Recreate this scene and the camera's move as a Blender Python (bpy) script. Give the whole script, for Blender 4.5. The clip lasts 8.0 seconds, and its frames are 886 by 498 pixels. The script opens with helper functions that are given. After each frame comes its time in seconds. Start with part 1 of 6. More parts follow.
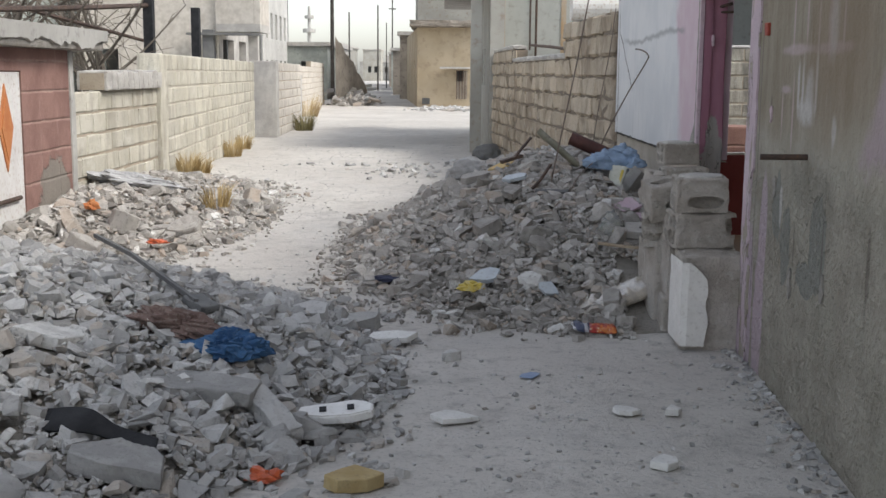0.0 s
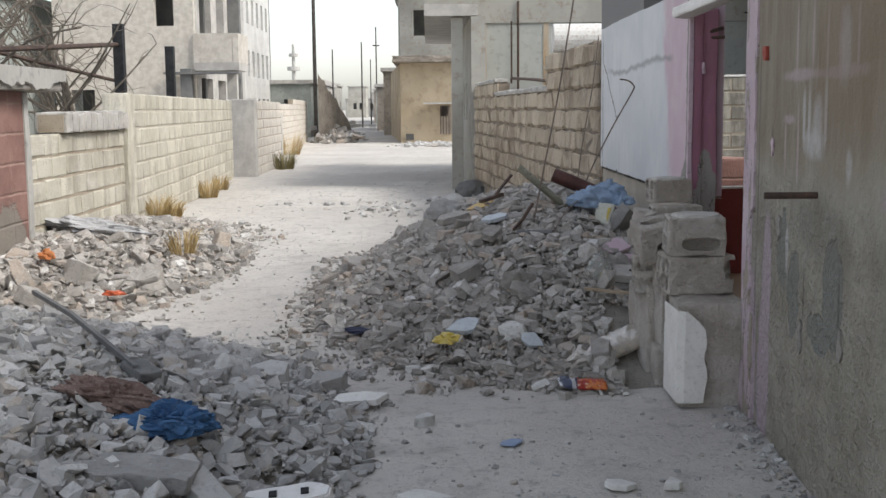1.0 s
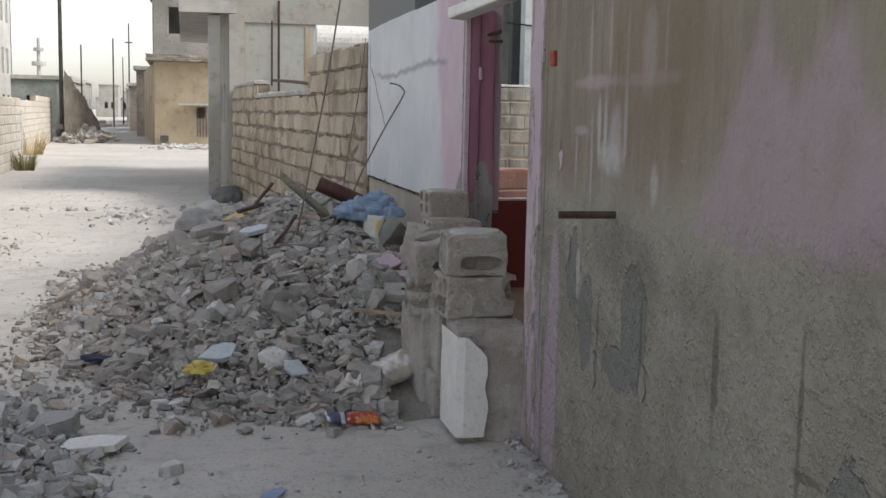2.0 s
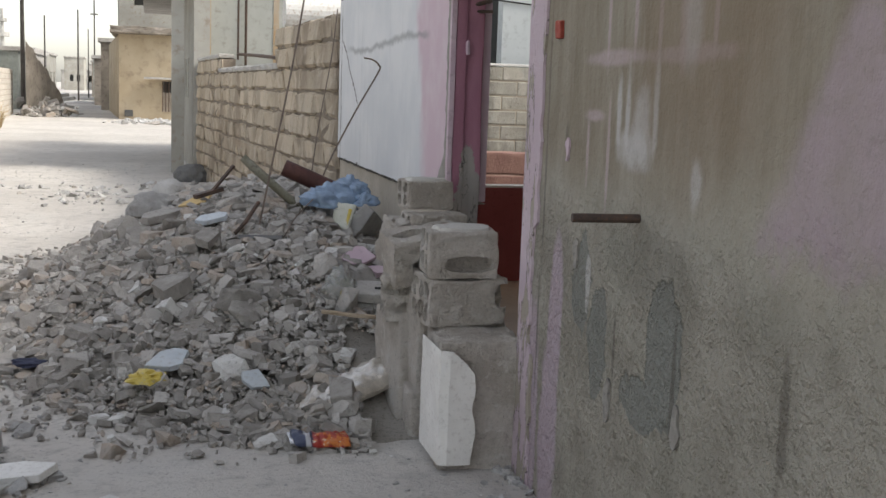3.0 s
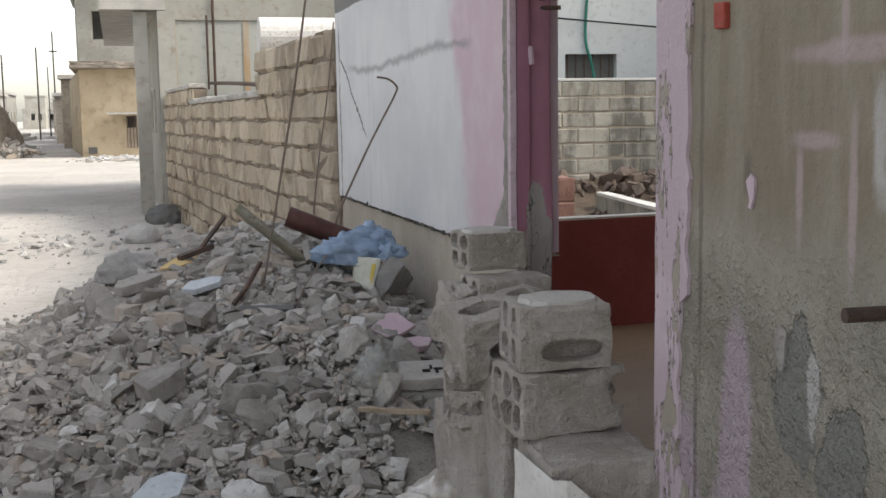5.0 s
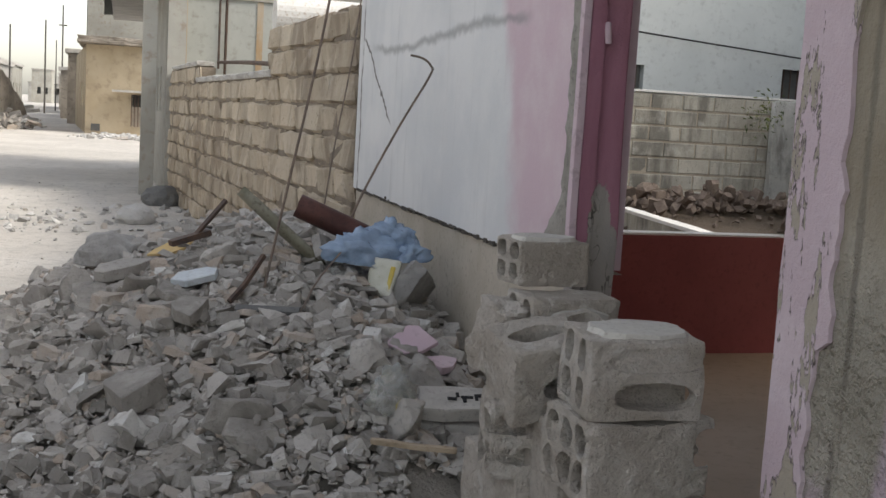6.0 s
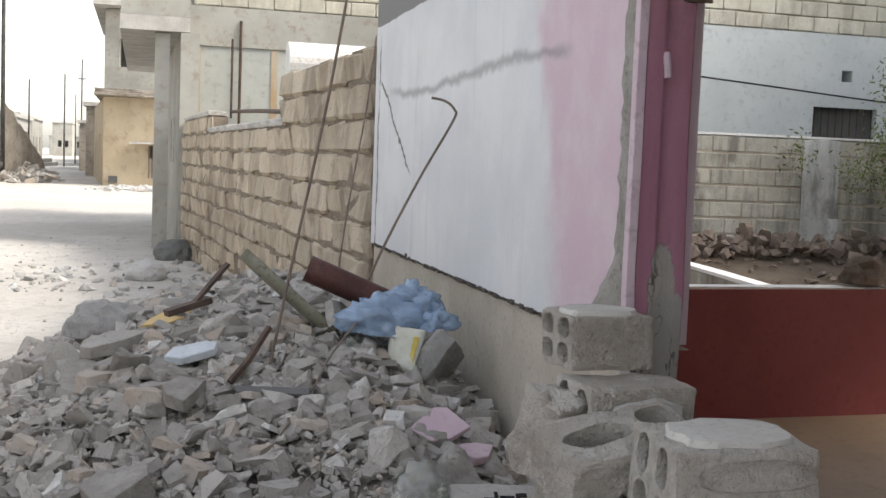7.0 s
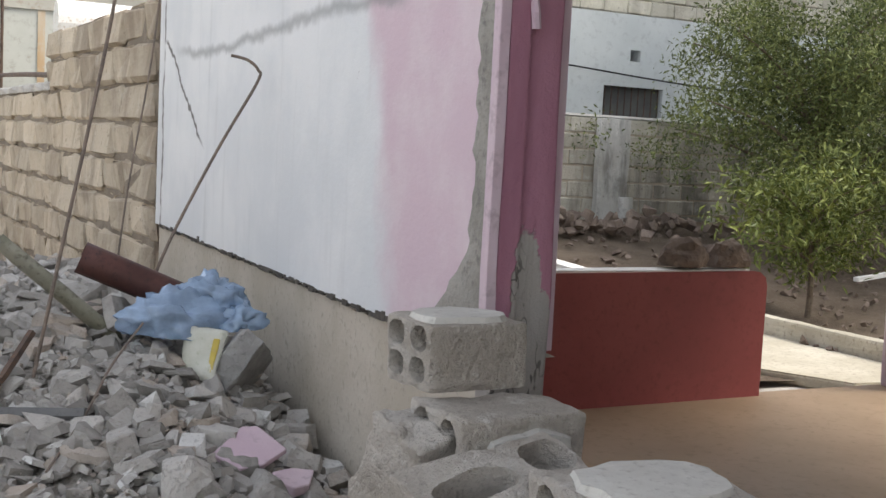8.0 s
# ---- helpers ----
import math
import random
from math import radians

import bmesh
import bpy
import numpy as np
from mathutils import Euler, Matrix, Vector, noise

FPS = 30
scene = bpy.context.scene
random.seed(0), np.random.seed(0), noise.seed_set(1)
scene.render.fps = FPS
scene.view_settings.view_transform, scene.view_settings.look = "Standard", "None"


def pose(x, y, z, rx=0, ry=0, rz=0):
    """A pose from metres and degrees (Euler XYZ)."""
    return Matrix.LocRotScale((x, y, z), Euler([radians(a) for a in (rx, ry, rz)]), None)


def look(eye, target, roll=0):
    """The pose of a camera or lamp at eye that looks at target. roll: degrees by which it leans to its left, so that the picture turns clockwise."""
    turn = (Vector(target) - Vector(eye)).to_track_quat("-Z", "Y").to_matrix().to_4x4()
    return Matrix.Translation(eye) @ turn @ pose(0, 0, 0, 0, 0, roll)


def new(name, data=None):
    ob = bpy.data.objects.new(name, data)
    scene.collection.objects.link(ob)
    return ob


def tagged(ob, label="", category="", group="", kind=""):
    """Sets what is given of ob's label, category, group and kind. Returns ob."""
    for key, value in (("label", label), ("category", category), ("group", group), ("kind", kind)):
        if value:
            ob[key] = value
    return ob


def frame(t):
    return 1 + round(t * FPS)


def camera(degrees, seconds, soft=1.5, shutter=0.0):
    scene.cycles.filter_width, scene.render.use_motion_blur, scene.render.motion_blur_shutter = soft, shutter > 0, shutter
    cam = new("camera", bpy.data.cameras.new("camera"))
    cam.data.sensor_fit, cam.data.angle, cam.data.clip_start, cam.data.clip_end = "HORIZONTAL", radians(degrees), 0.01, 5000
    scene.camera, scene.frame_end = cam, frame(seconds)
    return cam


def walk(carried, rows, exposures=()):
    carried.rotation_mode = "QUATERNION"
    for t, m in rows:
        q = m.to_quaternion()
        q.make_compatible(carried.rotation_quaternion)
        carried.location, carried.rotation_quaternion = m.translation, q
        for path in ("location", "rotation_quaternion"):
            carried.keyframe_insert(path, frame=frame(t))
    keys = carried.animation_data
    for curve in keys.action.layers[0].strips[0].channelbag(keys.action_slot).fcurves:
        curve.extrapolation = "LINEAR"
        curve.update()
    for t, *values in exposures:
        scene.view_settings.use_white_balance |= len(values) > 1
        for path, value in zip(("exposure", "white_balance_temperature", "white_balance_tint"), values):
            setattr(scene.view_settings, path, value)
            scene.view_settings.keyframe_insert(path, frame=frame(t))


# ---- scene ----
EXPOSURE = 0.95
STOPS = [(0.0, -0.14, 6530), (0.5, -0.12, 6530), (1.5, -0.18, 6580), (3.0, 0.05, 6830), (3.5, 0.45, 6780), (4.0, 0.42, 6780), (4.7, 0.2, 6880), (6.0, -0.02, 6930), (6.5, 0.41, 6880), (7.0, 0.42, 6880), (7.5, 0.32, 6980), (8.0, 0.60, 6880)]
cam = camera(43.1, 8.0, soft=1.5)
PATH = [
    (0.0, 0.015, 0.091, 1.423, -0.10, -8.89, 0.45),
    (0.5, 0.026, 0.351, 1.410, 0.35, -7.20, -2.07),
    (1.0, 0.103, 0.635, 1.420, -0.68, -7.12, -0.57),
    (1.5, 0.098, 0.938, 1.399, -10.19, -6.35, 1.90),
    (1.7, 0.100, 1.038, 1.403, -13.31, -6.63, 1.14),
    (2.8, 0.257, 1.741, 1.419, -11.54, -7.33, 0.79),
    (3.0, 0.224, 1.855, 1.412, -14.66, -7.83, 2.00),
    (3.5, 0.231, 2.178, 1.440, -15.24, -8.64, -0.54),
    (4.0, 0.272, 2.468, 1.443, -12.46, -7.98, -0.87),
    (4.5, 0.227, 2.781, 1.436, -18.36, -6.88, -0.20),
    (4.7, 0.195, 2.924, 1.447, -17.61, -7.13, -1.04),
    (5.8, 0.254, 3.676, 1.344, -11.76, -5.38, 2.27),
    (6.0, 0.254, 3.810, 1.351, -16.27, -6.63, 3.38),
    (6.5, 0.262, 4.070, 1.379, -17.34, -5.94, 1.82),
    (7.0, 0.370, 4.336, 1.366, -15.14, -4.41, 2.20),
    (7.5, 0.374, 4.622, 1.376, -21.83, -4.20, 3.80),
    (8.0, 0.453, 4.908, 1.346, -26.23, -5.14, 2.93),
]
walk(cam, [(t, pose(x, y, z, 0, 0, yaw) @ pose(0, 0, 0, 90 + pitch) @ pose(0, 0, 0, 0, 0, roll)) for t, x, y, z, yaw, pitch, roll in PATH], exposures=[(t, EXPOSURE + e, k, 10) for t, e, k in STOPS])

# ---- world, sun ----
SUN_FROM = Vector((0.88, -0.42, 0.98)).normalized()
world = bpy.data.worlds.new("sky")
scene.world = world
world.use_nodes = True
wn = world.node_tree
sky = wn.nodes.new("ShaderNodeTexSky")
sky.sky_type, sky.sun_disc = "NISHITA", False
sky.sun_elevation = math.asin(SUN_FROM.z)
sky.sun_rotation = math.atan2(SUN_FROM.x, SUN_FROM.y)
sky.dust_density, sky.air_density, sky.ozone_density = 1.6, 1.0, 1.0
pale = wn.nodes.new("ShaderNodeHueSaturation")
pale.inputs["Saturation"].default_value = 0.42
wn.links.new(sky.outputs[0], pale.inputs["Color"])
wn.links.new(pale.outputs[0], wn.nodes["Background"].inputs[0])
wn.nodes["Background"].inputs[1].default_value = 0.15
sun = new("sun", bpy.data.lights.new("sun", "SUN"))
sun.data.energy, sun.data.angle, sun.data.color = 1.45, radians(20), (1.0, 0.965, 0.90)
sun.matrix_world = look(SUN_FROM * 50, (0, 0, 0))


# ---- materials ----
class Nodes:
    """Small wrapper for writing node materials."""

    def __init__(self, name, placed=False):
        self.mat = bpy.data.materials.new(name)
        self.mat.use_nodes = True
        self.nt = self.mat.node_tree
        self.bsdf = self.nt.nodes["Principled BSDF"]
        self.co = self.nt.nodes.new("ShaderNodeNewGeometry").outputs["Position"] if placed else self.nt.nodes.new("ShaderNodeTexCoord").outputs["Object"]

    def put(self, socket, value):
        if isinstance(value, bpy.types.NodeSocket):
            self.nt.links.new(value, socket)
        else:
            socket.default_value = value

    def noise(self, scale, detail=4.0, rough=0.6, vec=None, stretch=None):
        n = self.nt.nodes.new("ShaderNodeTexNoise")
        n.inputs["Scale"].default_value, n.inputs["Detail"].default_value, n.inputs["Roughness"].default_value = scale, detail, rough
        vec = vec or self.co
        if stretch:
            m = self.nt.nodes.new("ShaderNodeMapping")
            m.inputs["Scale"].default_value = stretch
            self.nt.links.new(vec, m.inputs[0])
            vec = m.outputs[0]
        self.nt.links.new(vec, n.inputs["Vector"])
        return n.outputs["Fac"]

    def voronoi(self, scale, feature="F1", out="Distance"):
        n = self.nt.nodes.new("ShaderNodeTexVoronoi")
        n.feature = feature
        n.inputs["Scale"].default_value = scale
        self.nt.links.new(self.co, n.inputs["Vector"])
        return n.outputs[out]

    def math(self, op, a, b=0.0, clamp=False):
        n = self.nt.nodes.new("ShaderNodeMath")
        n.operation, n.use_clamp = op, clamp
        self.put(n.inputs[0], a), self.put(n.inputs[1], b)
        return n.outputs[0]

    def ramp(self, fac, lo, hi, a=0.0, b=1.0):
        n = self.nt.nodes.new("ShaderNodeMapRange")
        n.interpolation_type = "SMOOTHSTEP"
        for k, v in zip(("Value", "From Min", "From Max", "To Min", "To Max"), (fac, lo, hi, a, b)):
            self.put(n.inputs[k], v)
        return n.outputs[0]

    def mix(self, fac, a, b, kind="MIX"):
        n = self.nt.nodes.new("ShaderNodeMix")
        n.data_type, n.blend_type = "RGBA", kind
        self.put(n.inputs[0], fac)
        for s, c in ((n.inputs[6], a), (n.inputs[7], b)):
            self.put(s, c if isinstance(c, bpy.types.NodeSocket) else (*c, 1.0))
        return n.outputs[2]

    def axis(self, k):
        n = self.nt.nodes.new("ShaderNodeSeparateXYZ")
        self.nt.links.new(self.co, n.inputs[0])
        return n.outputs[k]

    def blob(self, cy, cz, ry, rz, wob=0.5, scale=6.0, edge=0.12):
        """A ragged patch on a wall that runs along y: 1 inside, 0 outside."""
        dy = self.math("DIVIDE", self.math("SUBTRACT", self.axis(1), cy), ry)
        dz = self.math("DIVIDE", self.math("SUBTRACT", self.axis(2), cz), rz)
        d = self.math("SQRT", self.math("ADD", self.math("MULTIPLY", dy, dy), self.math("MULTIPLY", dz, dz)))
        d = self.math("ADD", d, self.math("MULTIPLY", self.math("SUBTRACT", self.noise(scale, 5, 0.65), 0.5), wob * 2))
        return self.ramp(d, 1.0 - edge, 1.0 + edge, 1.0, 0.0)

    def done(self, colour, rough=0.9, height=None, bump=0.3, dist=0.01, metal=0.0):
        self.put(self.bsdf.inputs["Base Color"], colour if isinstance(colour, bpy.types.NodeSocket) else (*colour, 1.0))
        self.put(self.bsdf.inputs["Roughness"], rough)
        self.bsdf.inputs["Metallic"].default_value = metal
        self.bsdf.inputs["Specular IOR Level"].default_value = 0.25
        if height is not None:
            b = self.nt.nodes.new("ShaderNodeBump")
            b.inputs["Strength"].default_value, b.inputs["Distance"].default_value = bump, dist
            self.nt.links.new(height, b.inputs["Height"])
            self.nt.links.new(b.outputs[0], self.bsdf.inputs["Normal"])
        return self.mat

    def random(self):
        """A number for each object and each island of its mesh."""
        o = self.nt.nodes.new("ShaderNodeObjectInfo").outputs["Random"]
        i = self.nt.nodes.new("ShaderNodeNewGeometry").outputs["Random Per Island"]
        return self.math("FRACT", self.math("ADD", o, i))


def plain(name, a, b, c=None, scale=3.0, fine=40.0, rough=0.9, bump=0.3, dist=0.01, metal=0.0, spread=0.0, stretch=None):
    """Two colours blended by large noise, speckled by fine noise, with relief."""
    n = Nodes(name)
    big, small = n.noise(scale, 5, 0.6, stretch=stretch), n.noise(fine, 4, 0.65)
    col = n.mix(n.ramp(big, 0.35, 0.65), a, b)
    if c:
        col = n.mix(n.ramp(small, 0.5, 0.75), col, c)
    if spread:
        v = n.nt.nodes.new("ShaderNodeHueSaturation")
        n.put(v.inputs["Color"], col)
        n.put(v.inputs["Value"], n.ramp(n.random(), 0, 1, 1 - spread, 1 + spread))
        col = v.outputs[0]
    return n.done(col, rough, n.math("ADD", small, n.math("MULTIPLY", big, 0.6)), bump, dist, metal)


CONCRETE = plain("concrete", (0.38, 0.36, 0.335), (0.50, 0.48, 0.445), (0.28, 0.265, 0.25), 3, 60, bump=0.35, dist=0.006)
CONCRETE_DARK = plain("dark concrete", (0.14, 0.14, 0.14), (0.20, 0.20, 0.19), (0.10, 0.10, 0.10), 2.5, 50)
CONCRETE_PALE = plain("pale concrete", (0.36, 0.35, 0.325), (0.48, 0.47, 0.44), (0.27, 0.26, 0.245), 0.8, 9)
STEEL = plain("rusty steel", (0.07, 0.055, 0.05), (0.13, 0.09, 0.07), (0.18, 0.10, 0.06), 12, 120, 0.7, bump=0.3, dist=0.002, metal=0.4)
BLACK = plain("black rubber", (0.015, 0.015, 0.017), (0.03, 0.03, 0.032), None, 8, 80, 0.7)
BLACK_CRUST = plain("dark crusted joint", (0.045, 0.04, 0.036), (0.09, 0.08, 0.07), (0.15, 0.13, 0.11), 9, 60)
ROD = plain("dusty rusted rod", (0.13, 0.105, 0.09), (0.20, 0.155, 0.125), (0.26, 0.22, 0.18), 12, 120, 0.8, bump=0.4, dist=0.002)
# dark grey that carries the shade of rooms behind openings
INSIDE = plain("dark room shade", (0.10, 0.10, 0.10), (0.14, 0.14, 0.13), None, 2, 30)


def rubble_material(name, low, high, odd, dust):
    """Broken concrete: each piece its own tone, with grit, pits and dust."""
    n = Nodes(name, True)
    r = n.random()
    big, mid, small = n.noise(11, 4, 0.6), n.noise(38, 5, 0.7), n.noise(130, 4, 0.75)
    col = n.mix(n.ramp(r, 0.0, 1.0), low, high)
    col = n.mix(n.ramp(r, 0.82, 0.86), col, odd)
    col = n.mix(n.ramp(r, 0.955, 0.96), col, (0.70, 0.69, 0.66))
    col = n.mix(n.ramp(big, 0.42, 0.68, 0.0, 0.65), col, dust)
    col = n.mix(n.ramp(mid, 0.52, 0.72, 0.0, 0.55), col, tuple(c * 0.62 for c in low))
    col = n.mix(n.ramp(small, 0.54, 0.78, 0.0, 0.6), col, tuple(c * 0.55 for c in low))
    return n.done(col, 0.95, n.math("ADD", n.math("MULTIPLY", mid, 1.6), n.math("ADD", small, big)), 0.8, 0.009)


RUBBLE = rubble_material("broken concrete", (0.33, 0.323, 0.31), (0.68, 0.67, 0.65), (0.48, 0.43, 0.375), (0.47, 0.46, 0.44))
RUBBLE_SANDY = rubble_material("sandy broken concrete", (0.265, 0.248, 0.225), (0.58, 0.55, 0.51), (0.47, 0.40, 0.335), (0.45, 0.425, 0.39))


def ground_material():
    n = Nodes("dusty street")
    big, mid, small = n.noise(0.35, 5), n.noise(3.0, 6, 0.65), n.noise(45, 5, 0.7)
    col = n.mix(n.ramp(big, 0.35, 0.65), (0.52, 0.49, 0.45), (0.62, 0.59, 0.545))
    col = n.mix(n.ramp(mid, 0.5, 0.72, 0.0, 0.6), col, (0.34, 0.325, 0.30))
    col = n.mix(n.ramp(n.noise(9.0, 5, 0.7), 0.5, 0.7, 0.0, 0.55), col, (0.30, 0.285, 0.265))
    col = n.mix(n.ramp(n.noise(1.3, 5, 0.65), 0.52, 0.68, 0.0, 0.5), col, (0.52, 0.505, 0.475))
    col = n.mix(n.ramp(small, 0.52, 0.74, 0.0, 0.75), col, (0.25, 0.24, 0.22))
    return n.done(col, 0.95, n.math("ADD", small, n.math("MULTIPLY", mid, 2.0)), 0.8, 0.016)


GROUND = ground_material()
# rubble dirt, coloured darker to put shade into gaps between the pieces
SHADED_DIRT = plain("grey rubble dirt with gap shade", (0.25, 0.23, 0.20), (0.34, 0.315, 0.28), (0.16, 0.145, 0.125), 5, 60, bump=0.8, dist=0.02)


def plaster_wall_material():
    """Old house wall: ochre upper coat, rough grey lower coat, pink paint remains, bare cement patches."""
    n = Nodes("stained plaster")
    y, z = n.axis(1), n.axis(2)
    mid, fine = n.noise(4, 6, 0.65), n.noise(45, 5, 0.7)
    streak = n.noise(3.0, 5, 0.65, stretch=(1.0, 2.6, 0.5))
    wavy = n.math("ADD", z, n.math("MULTIPLY", n.math("SUBTRACT", n.noise(1.6, 5), 0.5), 0.55))
    low = n.mix(n.ramp(mid, 0.35, 0.65), (0.30, 0.275, 0.225), (0.40, 0.37, 0.31))
    low = n.mix(n.ramp(n.noise(2.2, 3), 0.45, 0.7, 0.0, 0.4), low, (0.33, 0.325, 0.265))
    high = n.mix(n.ramp(streak, 0.38, 0.66), (0.225, 0.192, 0.142), (0.29, 0.255, 0.20))
    high = n.mix(n.ramp(n.noise(1.1, 4), 0.42, 0.66, 0.0, 0.6), high, (0.305, 0.28, 0.222))
    lines = n.math("MULTIPLY", n.ramp(n.noise(3.2, 5, 0.65, stretch=(1.0, 3.0, 0.4)), 0.52, 0.72), n.ramp(z, 1.38, 1.62))
    high = n.mix(n.math("MULTIPLY", lines, 0.5), high, (0.17, 0.13, 0.09))
    high = n.mix(n.ramp(streak, 0.62, 0.78, 0.0, 0.5), high, (0.40, 0.36, 0.32))
    col = n.mix(n.ramp(wavy, 1.0, 1.35), low, high)
    pink = (0.49, 0.40, 0.435)
    wig = n.math("SUBTRACT", n.noise(7, 5, 0.7), 0.5)
    off = n.math("SUBTRACT", 3.60, y)
    tops = n.math("SUBTRACT", 1.70, n.math("MULTIPLY", n.math("MAXIMUM", n.math("PINGPONG", off, 0.175), n.math("MULTIPLY", off, -1.2)), 1.3))
    tops = n.math("ADD", tops, n.math("MULTIPLY", n.math("SUBTRACT", n.noise(6, 4, stretch=(1, 1, 0.4)), 0.5), 0.25))
    coat = n.math("MULTIPLY", n.ramp(n.math("ADD", y, n.math("MULTIPLY", wig, 0.2)), 4.08, 3.98), n.ramp(n.math("ADD", z, n.math("MULTIPLY", wig, 0.25)), 1.08, 1.18))
    coat = n.math("MULTIPLY", coat, n.ramp(n.math("SUBTRACT", z, tops), -0.12, 0.04, 1.0, 0.0))
    col = n.mix(n.math("MULTIPLY", coat, n.ramp(n.noise(3, 5, 0.65), 0.3, 0.65, 0.45, 0.95)), col, (0.36, 0.285, 0.305))
    for args in ((5.37, 0.66, 0.075, 0.30, 0.35, 8), (5.40, 0.22, 0.10, 0.36, 0.5, 8), (5.62, 0.20, 0.08, 0.50, 0.5, 7)):
        col = n.mix(n.blob(*args, edge=0.2), col, pink)
    # a painted grid of pale pink lines
    for cy, cz, ry, rz in ((4.90, 1.535, 0.22, 0.022), (4.36, 1.53, 0.24, 0.022), (4.96, 1.66, 0.014, 0.14), (4.74, 1.66, 0.014, 0.14), (4.56, 1.64, 0.012, 0.12), (4.40, 1.62, 0.03, 0.12), (4.22, 1.64, 0.012, 0.13), (4.92, 1.24, 0.013, 0.16), (5.11, 1.27, 0.013, 0.10), (5.06, 1.365, 0.08, 0.016)):
        col = n.mix(n.math("MULTIPLY", n.blob(cy, cz, ry, rz, 0.5, 14, 0.5), 0.6), col, (0.47, 0.37, 0.38))
    # pale drips
    for cy, cz, ry, rz in ((4.70, 1.28, 0.12, 0.05), (4.66, 1.36, 0.055, 0.09), (4.84, 1.37, 0.02, 0.10), (4.77, 1.38, 0.018, 0.11), (4.56, 1.40, 0.018, 0.12), (4.35, 1.62, 0.05, 0.12), (4.28, 1.22, 0.03, 0.05)):
        col = n.mix(n.math("MULTIPLY", n.blob(cy, cz, ry, rz, 0.6, 12, 0.5), 0.7), col, (0.50, 0.48, 0.465))
    bare = None
    for args in ((5.10, 0.84, 0.09, 0.15, 0.7, 9), (4.93, 0.70, 0.09, 0.16, 0.75, 9), (4.42, 0.78, 0.12, 0.20, 0.6, 8), (4.56, 0.60, 0.15, 0.07, 0.7, 8), (3.1, 0.55, 0.08, 0.25, 0.8, 7)):
        m = n.blob(*args, edge=0.04)
        bare = m if bare is None else n.math("MAXIMUM", bare, m)
    col = n.mix(bare, col, n.mix(mid, (0.22, 0.222, 0.195), (0.285, 0.282, 0.25)))
    for cy, cz, ry, rz in ((3.32, 0.76, 0.010, 0.20), (3.26, 0.66, 0.07, 0.010), (3.78, 0.78, 0.018, 0.15), (4.34, 0.74, 0.012, 0.16), (4.78, 0.70, 0.010, 0.10), (5.56, 1.30, 0.010, 0.50), (5.58, 0.62, 0.012, 0.20), (5.33, 1.29, 0.02, 0.05)):
        col = n.mix(n.math("MULTIPLY", n.blob(cy, cz, ry, rz, 1.3, 13, 0.5), 0.6), col, (0.13, 0.115, 0.095))
    col = n.mix(n.blob(5.04, 0.86, 0.025, 0.09, 0.6, 18, 0.2), col, (0.52, 0.50, 0.47))
    brown = n.math("MULTIPLY", n.blob(4.28, 1.62, 0.42, 0.36, 0.5, 4, 0.5), 0.55)
    col = n.mix(n.math("MULTIPLY", brown, n.math("SUBTRACT", 1.0, coat)), col, (0.20, 0.145, 0.095))
    damp = n.math("MULTIPLY", n.blob(4.55, 0.98, 0.30, 0.10, 0.4, 5, 0.5), 0.4)
    col = n.mix(damp, col, (0.20, 0.19, 0.16))
    col = n.mix(n.ramp(fine, 0.55, 0.8, 0.0, 0.45), col, (0.19, 0.17, 0.14))
    h = n.math("ADD", n.math("MULTIPLY", fine, n.ramp(wavy, 1.0, 1.3, 1.2, 0.35)), n.math("MULTIPLY", mid, 1.2))
    h = n.math("ADD", h, n.math("MULTIPLY", n.noise(16, 4, 0.7), n.ramp(wavy, 0.95, 1.25, 5.5, 0.6)))
    h = n.math("SUBTRACT", h, n.math("MULTIPLY", bare, 1.6))
    col = n.mix(n.ramp(n.noise(13, 5, 0.75), 0.55, 0.70, 0.0, 0.3), col, (0.21, 0.19, 0.155))
    return n.done(col, 0.92, h, 0.9, 0.016)


PLASTER = plaster_wall_material()


